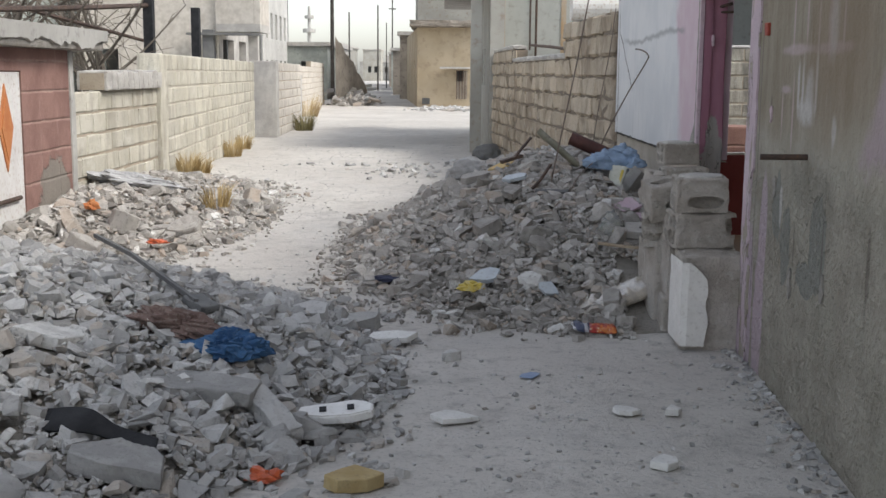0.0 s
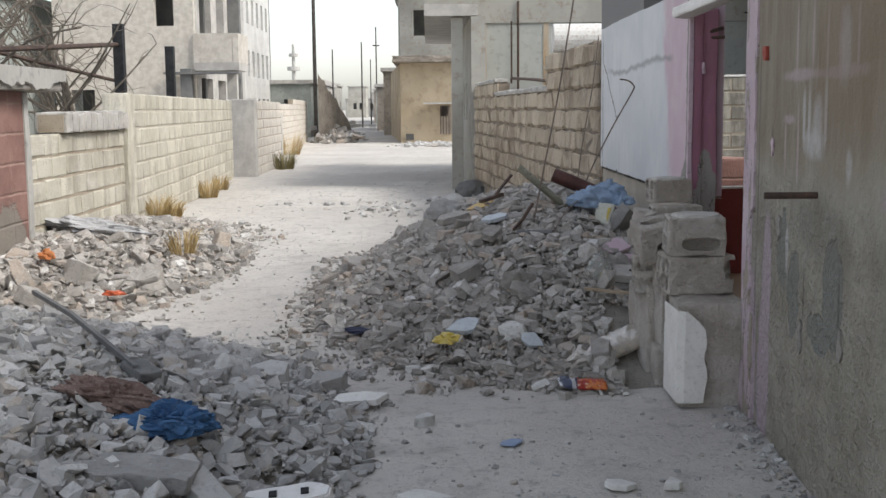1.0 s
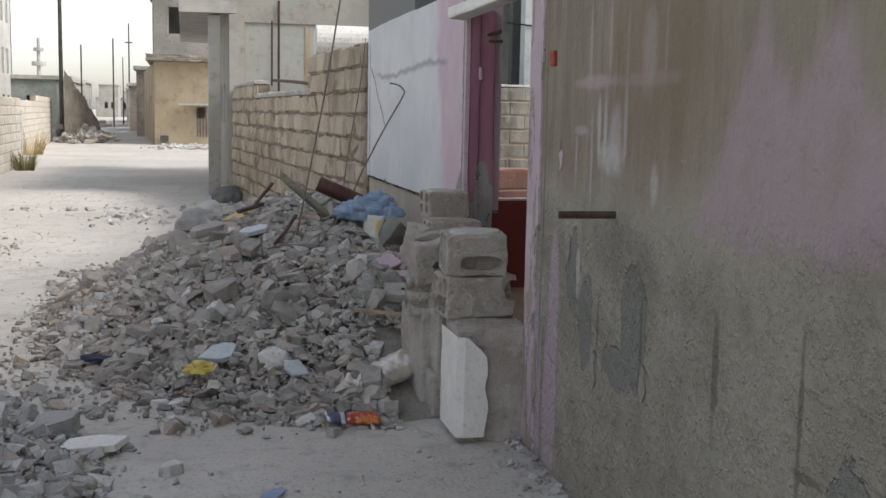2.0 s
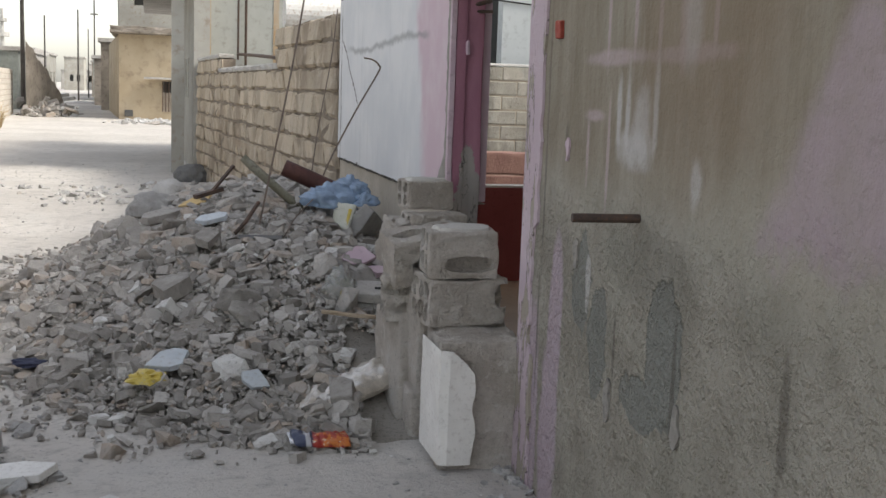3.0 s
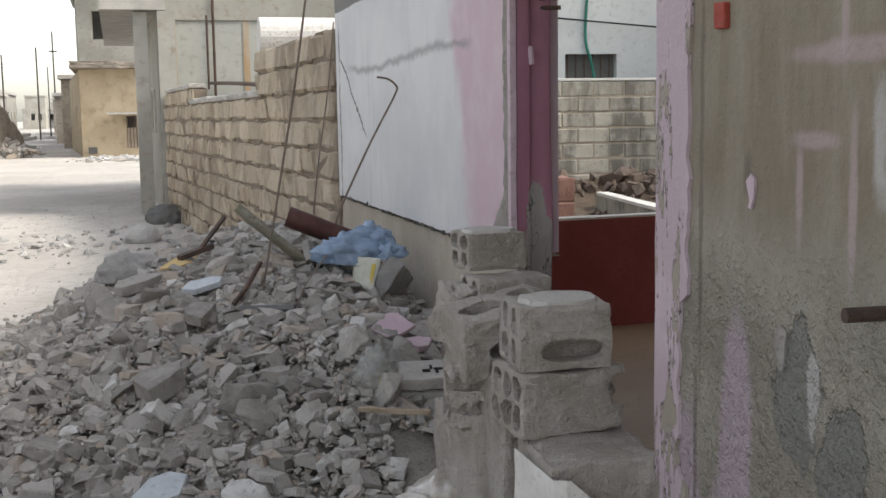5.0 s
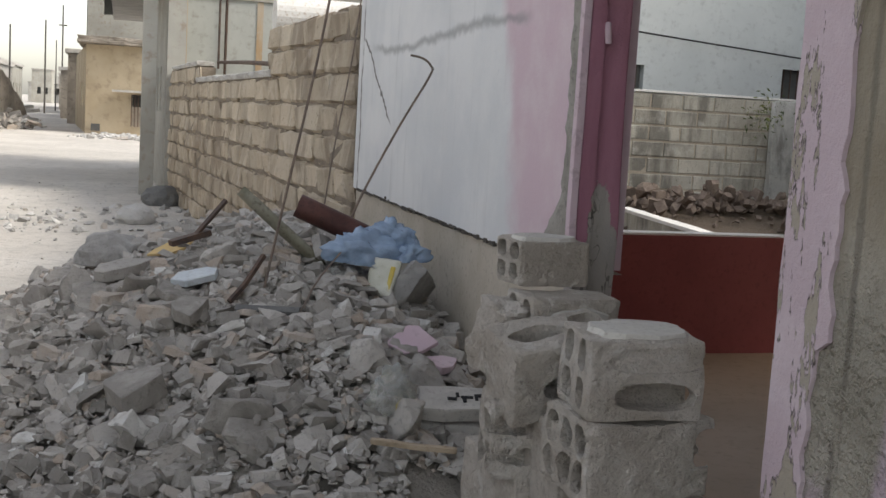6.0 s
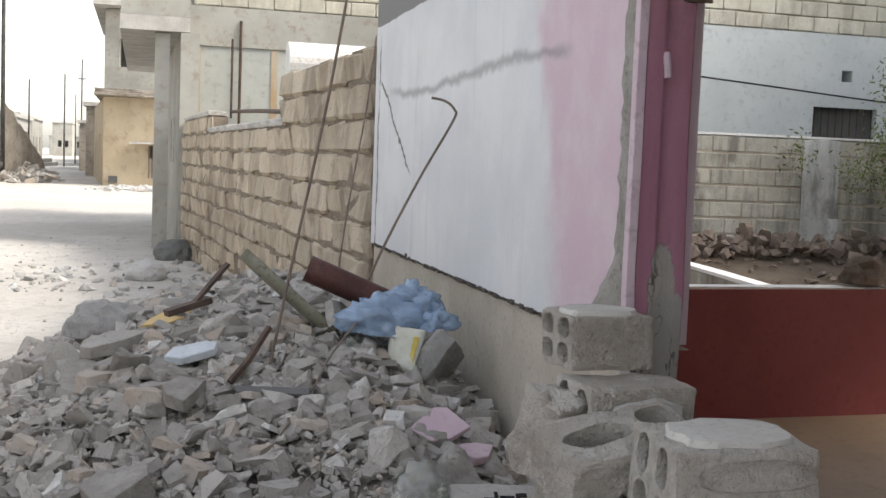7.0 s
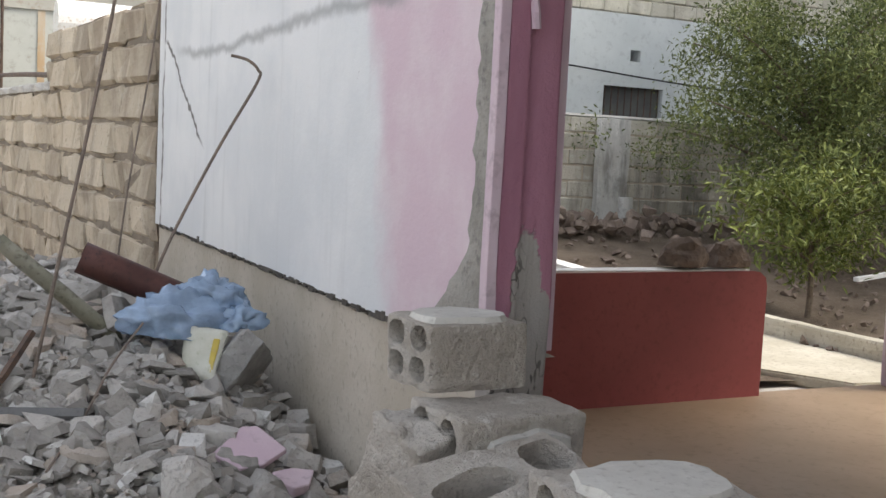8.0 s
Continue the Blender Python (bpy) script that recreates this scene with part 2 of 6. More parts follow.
def paint_wall_material():
    """White paint that turns pink towards the door, with a bare edge and cracks, over a sand plinth."""
    n = Nodes("white and pink paint")
    y, z = n.axis(1), n.axis(2)
    mid, fine = n.noise(2.2, 5), n.noise(50, 4, 0.7)
    wob = n.math("MULTIPLY", n.math("SUBTRACT", n.noise(3.5, 4), 0.5), 0.35)
    white = n.mix(n.ramp(mid, 0.35, 0.65), (0.60, 0.61, 0.62), (0.68, 0.68, 0.68))
    white = n.mix(n.ramp(n.noise(2.0, 4, stretch=(1, 5, 0.4)), 0.55, 0.75, 0.0, 0.5), white, (0.50, 0.50, 0.50))
    pinkish = n.mix(n.ramp(n.noise(5, 4), 0.4, 0.7), (0.56, 0.43, 0.48), (0.60, 0.50, 0.53))
    lean = n.math("ADD", n.math("ADD", y, wob), n.math("MULTIPLY", n.math("SUBTRACT", z, 1.4), -0.25))
    col = n.mix(n.ramp(lean, 7.50, 7.70), pinkish, white)
    arc = n.math("ADD", n.math("SUBTRACT", z, n.math("ADD", 1.705, n.math("MULTIPLY", n.math("SINE", n.math("MULTIPLY", n.math("SUBTRACT", y, 7.45), 2.6)), 0.022))),
                 n.math("MULTIPLY", n.math("SUBTRACT", n.noise(6, 4), 0.5), 0.08))
    stain = n.math("MULTIPLY", n.ramp(n.math("ABSOLUTE", arc), 0.0, 0.032, 0.6, 0.0), n.math("MULTIPLY", n.ramp(y, 7.40, 7.55), n.ramp(y, 10.2, 9.7)))
    col = n.mix(stain, col, (0.22, 0.22, 0.22))
    crack = n.math("ADD", n.math("SUBTRACT", y, n.math("ADD", 10.22, n.math("MULTIPLY", n.math("SUBTRACT", z, 1.75), 1.55))), n.math("MULTIPLY", n.math("SUBTRACT", n.noise(9, 4), 0.5), 0.16))
    cm = n.math("MULTIPLY", n.ramp(n.math("ABSOLUTE", crack), 0.008, 0.026, 0.95, 0.0), n.math("MULTIPLY", n.ramp(z, 1.80, 1.76), n.ramp(z, 1.28, 1.36)))
    edge_line = n.ramp(n.math("ABSOLUTE", n.math("ADD", n.math("SUBTRACT", y, 10.33), n.math("MULTIPLY", n.math("SUBTRACT", n.noise(7, 4), 0.5), 0.12))), 0.006, 0.025, 0.85, 0.0)
    cm = n.math("MAXIMUM", cm, n.math("MULTIPLY", edge_line, n.ramp(n.noise(3, 3), 0.40, 0.5)))
    col = n.mix(cm, col, (0.12, 0.11, 0.10))
    upper = n.ramp(n.math("ADD", n.math("SUBTRACT", z, 2.085), n.math("MULTIPLY", n.math("SUBTRACT", n.noise(5, 4), 0.5), 0.03)), -0.002, 0.004)
    col = n.mix(n.math("MULTIPLY", upper, n.ramp(y, 8.40, 8.43)), col, (0.20, 0.195, 0.19))
    specks = n.math("MULTIPLY", n.ramp(n.noise(14, 5, 0.8), 0.68, 0.72), 0.8)
    col = n.mix(n.math("MULTIPLY", specks, n.ramp(y, 8.0, 7.7)), col, (0.30, 0.25, 0.25))
    col = n.mix(n.ramp(fine, 0.6, 0.85, 0.0, 0.3), col, (0.40, 0.39, 0.38))
    return n.done(col, 0.75, n.math("ADD", fine, n.math("MULTIPLY", mid, 1.5)), 0.25, 0.006)


PAINT = paint_wall_material()
PLINTH = plain("sandy plinth plaster", (0.42, 0.37, 0.30), (0.50, 0.45, 0.38), (0.34, 0.30, 0.25), 2.5, 40, bump=0.4, dist=0.008)
MAUVE = plain("mauve paint", (0.30, 0.135, 0.185), (0.36, 0.17, 0.225), (0.24, 0.11, 0.15), 3, 30, 0.6, 0.25, 0.004)


def door_paint_material():
    """Mauve paint with bare cement where it has spalled low on the pilaster."""
    n = Nodes("spalled mauve paint")
    x, z, mid, fine = n.axis(0), n.axis(2), n.noise(5, 5), n.noise(45, 4, 0.7)
    col = n.mix(n.ramp(n.noise(3, 4, stretch=(2, 2, 0.4)), 0.35, 0.65), (0.30, 0.135, 0.185), (0.37, 0.18, 0.235))
    col = n.mix(n.ramp(mid, 0.55, 0.8, 0.0, 0.5), col, (0.22, 0.11, 0.15))
    bare = None
    for cx, cz, rx, rz in ((0.085, 1.02, 0.040, 0.17), (0.075, 0.78, 0.075, 0.22), (0.13, 0.95, 0.03, 0.10), (0.02, 0.70, 0.06, 0.25)):
        dx, dz = n.math("DIVIDE", n.math("SUBTRACT", x, cx), rx), n.math("DIVIDE", n.math("SUBTRACT", z, cz), rz)
        d = n.math("SQRT", n.math("ADD", n.math("MULTIPLY", dx, dx), n.math("MULTIPLY", dz, dz)))
        m = n.ramp(n.math("ADD", d, n.math("MULTIPLY", n.math("SUBTRACT", n.noise(22, 5, 0.7), 0.5), 1.1)), 0.95, 1.05, 1.0, 0.0)
        bare = m if bare is None else n.math("MAXIMUM", bare, m)
    col = n.mix(bare, col, n.mix(mid, (0.27, 0.25, 0.235), (0.38, 0.35, 0.32)))
    rift = n.math("MULTIPLY", n.ramp(n.math("ABSOLUTE", n.math("SUBTRACT", n.noise(9, 3, 0.6, stretch=(1.6, 1.6, 0.7)), 0.5)), 0.004, 0.016, 0.9, 0.0), n.ramp(n.noise(4, 3), 0.45, 0.55))
    col = n.mix(n.math("MULTIPLY", rift, n.math("ADD", n.math("MULTIPLY", bare, 0.8), 0.05)), col, (0.05, 0.045, 0.04))
    return n.done(col, 0.65, n.math("SUBTRACT", n.math("ADD", fine, mid), n.math("MULTIPLY", bare, 2.0)), 0.5, 0.01)


DOOR_PAINT = door_paint_material()


def jamb_material():
    n = Nodes("flaking pink paint")
    z, mid, fine = n.axis(2), n.noise(5, 5), n.noise(45, 4, 0.7)
    patch = n.noise(4.0, 5, 0.7, stretch=(2.5, 2.5, 0.7))
    col = n.mix(n.ramp(mid, 0.4, 0.7), (0.49, 0.395, 0.43), (0.57, 0.48, 0.51))
    bare = n.ramp(n.math("ADD", patch, n.ramp(z, 0.55, 1.05, 0.08, -0.03)), 0.555, 0.58)
    col = n.mix(bare, col, n.mix(mid, (0.31, 0.275, 0.22), (0.40, 0.36, 0.30)))
    edge = n.ramp(n.math("ABSOLUTE", n.math("SUBTRACT", n.math("ADD", patch, n.ramp(z, 0.55, 1.05, 0.08, -0.03)), 0.56)), 0.004, 0.012, 0.9, 0.0)
    col = n.mix(n.math("MULTIPLY", edge, n.ramp(fine, 0.4, 0.55)), col, (0.08, 0.07, 0.06))
    return n.done(col, 0.8, n.math("SUBTRACT", n.math("ADD", fine, mid), n.math("MULTIPLY", bare, 1.6)), 0.6, 0.012)


JAMB_PAINT = jamb_material()
PINK = plain("pale pink paint", (0.50, 0.38, 0.43), (0.57, 0.46, 0.50), (0.40, 0.32, 0.34), 4, 30, 0.75, 0.35, 0.006)
CEMENT = plain("bare cement", (0.24, 0.225, 0.20), (0.33, 0.31, 0.28), (0.17, 0.16, 0.15), 7, 50, bump=0.7, dist=0.012)
RED = plain("dark red paint", (0.23, 0.053, 0.052), (0.27, 0.067, 0.064), (0.205, 0.047, 0.046), 2, 30, 0.55, 0.1, 0.003)
CREAM_KERB = plain("cream cement", (0.50, 0.455, 0.36), (0.60, 0.555, 0.46), (0.36, 0.31, 0.24), 3, 30, bump=0.5, dist=0.01)
WHITE_EDGE = plain("white coping", (0.72, 0.70, 0.66), (0.80, 0.78, 0.74), (0.60, 0.57, 0.53), 6, 50)
TAN = plain("tan screed floor", (0.29, 0.205, 0.135), (0.35, 0.25, 0.17), (0.25, 0.18, 0.115), 1.2, 25, 0.55, 0.15, 0.004)
BLOCK_GREY = plain("grey block", (0.47, 0.43, 0.375), (0.60, 0.56, 0.50), (0.30, 0.27, 0.235), 6, 70, bump=0.8, dist=0.01, spread=0.06)


def hollow_block_material():
    """Weathered block: warm grey body, pale cement smears, dark pits and coarse grain."""
    n = Nodes("weathered hollow block", True)
    big, mid, grit, pits = n.noise(4.5, 5, 0.65), n.noise(16, 5, 0.7), n.noise(85, 5, 0.75), n.noise(38, 4, 0.8)
    col = n.mix(n.ramp(big, 0.35, 0.65), (0.48, 0.43, 0.37), (0.64, 0.59, 0.53))
    col = n.mix(n.ramp(mid, 0.54, 0.66, 0.0, 0.7), col, (0.70, 0.67, 0.62))
    col = n.mix(n.ramp(n.noise(7, 5, 0.7), 0.55, 0.72, 0.0, 0.5), col, (0.34, 0.295, 0.245))
    col = n.mix(n.ramp(pits, 0.56, 0.70, 0.0, 0.6), col, (0.29, 0.255, 0.215))
    col = n.mix(n.ramp(grit, 0.5, 0.75, 0.0, 0.5), col, (0.30, 0.27, 0.235))
    h = n.math("ADD", n.math("ADD", grit, n.math("MULTIPLY", mid, 2.2)), n.math("MULTIPLY", pits, -1.4))
    return n.done(col, 0.95, h, 1.0, 0.014)


HOLLOW = hollow_block_material()
SMEAR = plain("smooth pale cement", (0.47, 0.45, 0.41), (0.55, 0.53, 0.485), (0.38, 0.355, 0.32), 9, 60, bump=0.3, dist=0.004)


def weathered(name, a, b, dark, pale, spread=0.10, streaks=0.6):
    """Block faces with stains that run over the joints."""
    n = Nodes(name, True)
    big, mid, small = n.noise(0.9, 5, 0.65), n.noise(5, 5, 0.65), n.noise(42, 4, 0.7)
    run = n.noise(1.4, 5, 0.65, stretch=(1.7, 1.7, 0.4))
    col = n.mix(n.ramp(big, 0.35, 0.65), a, b)
    v = n.nt.nodes.new("ShaderNodeHueSaturation")
    n.put(v.inputs["Color"], col)
    n.put(v.inputs["Value"], n.ramp(n.random(), 0, 1, 1 - spread, 1 + spread))
    col = n.mix(n.ramp(run, 0.46, 0.62, 0.0, streaks), v.outputs[0], dark)
    col = n.mix(n.ramp(mid, 0.52, 0.72, 0.0, 0.5), col, pale)
    col = n.mix(n.ramp(n.noise(20, 5, 0.8), 0.57, 0.68, 0.0, 0.75), col, dark)
    col = n.mix(n.ramp(n.noise(2.3, 5, 0.7), 0.54, 0.70, 0.0, 0.5), col, dark)
    col = n.mix(n.ramp(small, 0.52, 0.8, 0.0, 0.5), col, dark)
    return n.done(col, 0.93, n.math("ADD", small, n.math("MULTIPLY", mid, 2.0)), 0.7, 0.014)


BLOCK_BEIGE = weathered("beige weathered block", (0.43, 0.355, 0.265), (0.52, 0.445, 0.345), (0.21, 0.165, 0.125), (0.60, 0.54, 0.45), 0.13, 0.6)
BLOCK_CREAM = weathered("cream block", (0.50, 0.47, 0.385), (0.59, 0.56, 0.475), (0.29, 0.26, 0.21), (0.68, 0.66, 0.60), 0.10, 0.5)
BLOCK_YARD = weathered("yard wall block", (0.38, 0.35, 0.29), (0.50, 0.47, 0.40), (0.15, 0.14, 0.12), (0.62, 0.60, 0.54), 0.12, 0.8)
MORTAR = plain("mortar", (0.36, 0.305, 0.235), (0.44, 0.38, 0.30), (0.24, 0.20, 0.16), 4, 60, bump=0.6, dist=0.01)
GREY_GREEN = plain("grey green render", (0.25, 0.27, 0.25), (0.34, 0.36, 0.33), (0.18, 0.19, 0.18), 1.2, 9)
FAR_BROWN = plain("weathered brown render", (0.21, 0.185, 0.155), (0.31, 0.275, 0.235), (0.14, 0.12, 0.10), 0.9, 6)
OLD_MORTAR = plain("old dark mortar", (0.19, 0.155, 0.12), (0.27, 0.225, 0.175), (0.12, 0.10, 0.08), 4, 60, bump=0.6, dist=0.01)
OCHRE = plain("ochre render", (0.41, 0.335, 0.23), (0.49, 0.41, 0.295), (0.31, 0.25, 0.18), 0.6, 3.2, bump=0.3)
GREY_RENDER = plain("grey render", (0.33, 0.32, 0.285), (0.41, 0.40, 0.36), (0.29, 0.25, 0.20), 0.9, 7, bump=0.2)
PALE_BLUE = plain("pale render", (0.50, 0.53, 0.53), (0.57, 0.595, 0.59), (0.44, 0.46, 0.46), 0.8, 12, bump=0.15)
PANEL_RENDER = plain("smooth grey render", (0.38, 0.39, 0.36), (0.45, 0.46, 0.425), (0.33, 0.32, 0.285), 0.9, 8, bump=0.15)
RUST_STAIN = plain("rust stained render", (0.42, 0.30, 0.18), (0.46, 0.39, 0.30), (0.44, 0.40, 0.34), 2.0, 9, bump=0.2, stretch=(3, 3, 0.4))


def brown_wall_material():
    """Brown painted blocks: paler joints between courses, a bare grey cement patch low down."""
    n = Nodes("brown painted blocks")
    y, z, mid, fine = n.axis(1), n.axis(2), n.noise(3, 5, 0.65), n.noise(35, 5, 0.7)
    wig = n.math("MULTIPLY", n.math("SUBTRACT", n.noise(9, 4), 0.5), 0.03)
    col = n.mix(n.ramp(mid, 0.35, 0.65), (0.235, 0.135, 0.115), (0.31, 0.185, 0.155))
    bed = n.ramp(n.math("PINGPONG", n.math("ADD", z, wig), 0.125), 0.0, 0.018, 1.0, 0.0)
    head_ = n.math("MULTIPLY", n.ramp(n.math("PINGPONG", n.math("ADD", n.math("ADD", y, 0.11), wig), 0.21), 0.0, 0.022, 0.7, 0.0), n.ramp(n.noise(2.2, 2), 0.45, 0.55))
    joint = n.math("MAXIMUM", bed, head_)
    col = n.mix(n.math("MULTIPLY", joint, n.ramp(n.noise(4, 5, 0.7), 0.35, 0.65, 0.15, 0.6)), col, (0.44, 0.33, 0.28))
    grey = n.blob(9.85, 0.25, 0.42, 0.42, 0.5, 5, 0.06)
    col = n.mix(grey, col, n.mix(mid, (0.20, 0.175, 0.15), (0.29, 0.26, 0.225)))
    col = n.mix(n.ramp(fine, 0.54, 0.78, 0.0, 0.5), col, (0.15, 0.10, 0.085))
    h = n.math("SUBTRACT", n.math("ADD", fine, n.math("MULTIPLY", mid, 1.5)), n.math("ADD", joint, grey))
    return n.done(col, 0.9, h, 0.7, 0.012)


BROWN_WALL = brown_wall_material()
POST_PATCH = weathered("patched post render", (0.46, 0.45, 0.41), (0.60, 0.59, 0.56), (0.20, 0.19, 0.17), (0.72, 0.71, 0.68), 0.0, 0.8)
SOIL = plain("garden soil", (0.115, 0.085, 0.06), (0.17, 0.13, 0.095), (0.22, 0.18, 0.14), 2, 35, bump=1.0, dist=0.03)
STONE = plain("brown field stone", (0.17, 0.13, 0.105), (0.25, 0.195, 0.155), (0.11, 0.085, 0.07), 6, 40, bump=0.8, dist=0.015)


# ---- mesh helpers ----
def link(name, bm, material, parent=None, label="", smooth=False):
    """One mesh object from a bmesh."""
    bmesh.ops.recalc_face_normals(bm, faces=bm.faces)
    me = bpy.data.meshes.new(name)
    bm.to_mesh(me)
    bm.free()
    for poly in me.polygons:
        poly.use_smooth = smooth
    me.materials.append(material)
    ob = new(name, me)
    ob.parent = parent
    if label:
        tagged(ob, label)
    return ob


def part(name, bm, material, parent, label="", smooth=False):
    return link(name, bm, material, parent, label, smooth)


def thing(name, m, label, category, group="", kind=""):
    """An Empty at a thing's base."""
    ob = new(name)
    ob.empty_display_size = 0.1
    ob.matrix_basis = m
    return tagged(ob, label, category, group, kind)


def add_box(bm, x0, x1, y0, y1, z0, z1, m=None):
    vs = [bm.verts.new((x, y, z)) for x in (x0, x1) for y in (y0, y1) for z in (z0, z1)]
    for a in ((0, 1, 3, 2), (4, 6, 7, 5), (0, 4, 5, 1), (2, 3, 7, 6), (0, 2, 6, 4), (1, 5, 7, 3)):
        bm.faces.new([vs[i] for i in a])
    if m is not None:
        bmesh.ops.transform(bm, matrix=m, verts=vs)
    return vs


def box(x0, x1, y0, y1, z0, z1, bevel=0.0, m=None, rough=0.0, cuts=0):
    """A box with rounded edges and, if asked, an uneven worn surface."""
    bm = bmesh.new()
    add_box(bm, x0, x1, y0, y1, z0, z1)
    if cuts:
        bmesh.ops.subdivide_edges(bm, edges=bm.edges, cuts=cuts, use_grid_fill=True)
    if bevel:
        sharp = [e for e in bm.edges if len(e.link_faces) == 2 and e.calc_face_angle(0) > 0.5]
        bmesh.ops.bevel(bm, geom=sharp, offset=bevel, segments=2, affect="EDGES", profile=0.6)
    if rough:
        for v in bm.verts:
            v.co += noise.noise_vector(v.co * 9.0) * rough + noise.noise_vector(v.co * 31.0) * rough * 0.5
    if m is not None:
        bmesh.ops.transform(bm, matrix=m, verts=bm.verts)
    return bm


def panel(bm, origin, along, width, height, thick, openings=(), top=None, m=None):
    """A wall with real openings. It starts at origin, runs along a flat direction, and its back lies to the right of that way.
    openings: (u0, u1, v0, v1). top: height at a place along the wall, for broken tops."""
    o, d = Vector(origin), Vector((along[0], along[1], 0)).normalized()
    n = Vector((d.y, -d.x, 0))
    us = sorted({0.0, width, *[u for op in openings for u in op[:2]]})
    vs = sorted({0.0, height, *[v for op in openings for v in op[2:]]})
    hole = lambda i, j: not (0 <= i < len(us) - 1 and 0 <= j < len(vs) - 1) or any(
        a <= (us[i] + us[i + 1]) / 2 <= b and c <= (vs[j] + vs[j + 1]) / 2 <= e for a, b, c, e in openings)
    cache = {}

    def vert(i, j, back):
        if (i, j, back) not in cache:
            cache[i, j, back] = bm.verts.new(o + d * us[i] + Vector((0, 0, vs[j])) + n * (thick if back else 0))
        return cache[i, j, back]

    for i in range(len(us) - 1):
        for j in range(len(vs) - 1):
            if hole(i, j):
                continue
            ring = ((i, j), (i + 1, j), (i + 1, j + 1), (i, j + 1))
            for back in (0, 1):
                bm.faces.new([vert(a, b, back) for a, b in ring])
            for (a, b), nb in zip(((0, 1), (1, 2), (2, 3), (3, 0)), ((i, j - 1), (i + 1, j), (i, j + 1), (i - 1, j))):
                if hole(*nb):
                    p, q = ring[a], ring[b]
                    bm.faces.new([vert(*p, 0), vert(*q, 0), vert(*q, 1), vert(*p, 1)])
    return bm


def tube(points, radius, sides=8, taper=1.0):
    """A bent rod or pipe along points."""
    bm = bmesh.new()
    pts = [Vector(p) for p in points]
    rings, side = [], None
    for i, p in enumerate(pts):
        way = (pts[min(i + 1, len(pts) - 1)] - pts[max(i - 1, 0)]).normalized()
        side = (side - way * side.dot(way)) if side else way.orthogonal()
        side.normalize()
        up = way.cross(side)
        r = radius * (1 + (taper - 1) * i / (len(pts) - 1))
        rings.append([bm.verts.new(p + (side * math.cos(a) + up * math.sin(a)) * r) for a in (2 * math.pi * k / sides for k in range(sides))])
    for a, b in zip(rings, rings[1:]):
        for k in range(sides):
            bm.faces.new((a[k], a[(k + 1) % sides], b[(k + 1) % sides], b[k]))
    bm.faces.new(rings[0]), bm.faces.new(rings[-1])
    return bm


def curve_points(pts, n=8):
    """Smooth points through a few."""
    pts = [Vector(p) for p in pts]
    out = []
    for i in range(len(pts) - 1):
        p0, p1, p2, p3 = pts[max(i - 1, 0)], pts[i], pts[i + 1], pts[min(i + 2, len(pts) - 1)]
        for k in range(n):
            t = k / n
            out.append(0.5 * (2 * p1 + (p2 - p0) * t + (2 * p0 - 5 * p1 + 4 * p2 - p3) * t * t + (3 * p1 - p0 - 3 * p2 + p3) * t ** 3))
    return out + [pts[-1]]


def chunk_mesh(name, seed, flat, material, points=11, round_=0.0):
    """A broken piece about one unit long."""
    rnd = random.Random(seed)
    bm = bmesh.new()
    for _ in range(points):
        v = Vector((rnd.uniform(-1, 1), rnd.uniform(-1, 1), rnd.uniform(-1, 1)))
        k = rnd.randrange(3)
        v[k] = math.copysign(1, v[k])
        bm.verts.new((v.x * 0.5, v.y * rnd.uniform(0.34, 0.42), v.z * flat * 0.5))
    res = bmesh.ops.convex_hull(bm, input=bm.verts)
    bmesh.ops.delete(bm, geom=[v for v in bm.verts if not v.link_faces], context="VERTS")
    bmesh.ops.dissolve_limit(bm, angle_limit=0.12, verts=bm.verts, edges=bm.edges)
    if round_:
        bmesh.ops.bevel(bm, geom=bm.edges[:], offset=round_, segments=1, affect="EDGES")
    bmesh.ops.recalc_face_normals(bm, faces=bm.faces)
    me = bpy.data.meshes.new(name)
    bm.to_mesh(me)
    bm.free()
    me.materials.append(material)
    return me


def slab_mesh(name, seed, flat, material, bevel=0.0):
    """A broken piece of slab: an uneven outline with two flat faces and rough sides."""
    rnd = random.Random(seed)
    n = rnd.randrange(4, 7)
    bm = bmesh.new()
    turn0 = rnd.uniform(0, 6.28)
    rim = [turn0 + 2 * math.pi * (k + rnd.uniform(-0.32, 0.32)) / n for k in range(n)]
    wide = rnd.uniform(0.55, 0.95)
    rad = [rnd.uniform(0.40, 0.56) for _ in rim]
    tilt, tilt2 = rnd.uniform(-0.22, 0.22), rnd.uniform(-0.22, 0.22)
    rings = []
    for z, g in ((-0.5, 0.0), (0.5, 1.0)):
        ring = []
        for a, r in zip(rim, rad):
            r *= rnd.uniform(0.82, 1.0) if g else 1.0
            x, y = math.cos(a) * r, math.sin(a) * r * wide
            ring.append(bm.verts.new((x, y, flat * (z + g * (tilt * x + tilt2 * y) * 2))))
        rings.append(ring)
    bm.faces.new(rings[0]), bm.faces.new(rings[1])
    for k in range(n):
        bm.faces.new((rings[0][k], rings[0][(k + 1) % n], rings[1][(k + 1) % n], rings[1][k]))
    if bevel:
        bmesh.ops.bevel(bm, geom=bm.edges[:], offset=bevel, segments=1, affect="EDGES")
        for v in bm.verts:
            v.co += noise.noise_vector(v.co * 5 + Vector((seed, 0, 0))) * 0.03
    bmesh.ops.recalc_face_normals(bm, faces=bm.faces)
    me = bpy.data.meshes.new(name)
    bm.to_mesh(me)
    bm.free()
    me.materials.append(material)
    return me


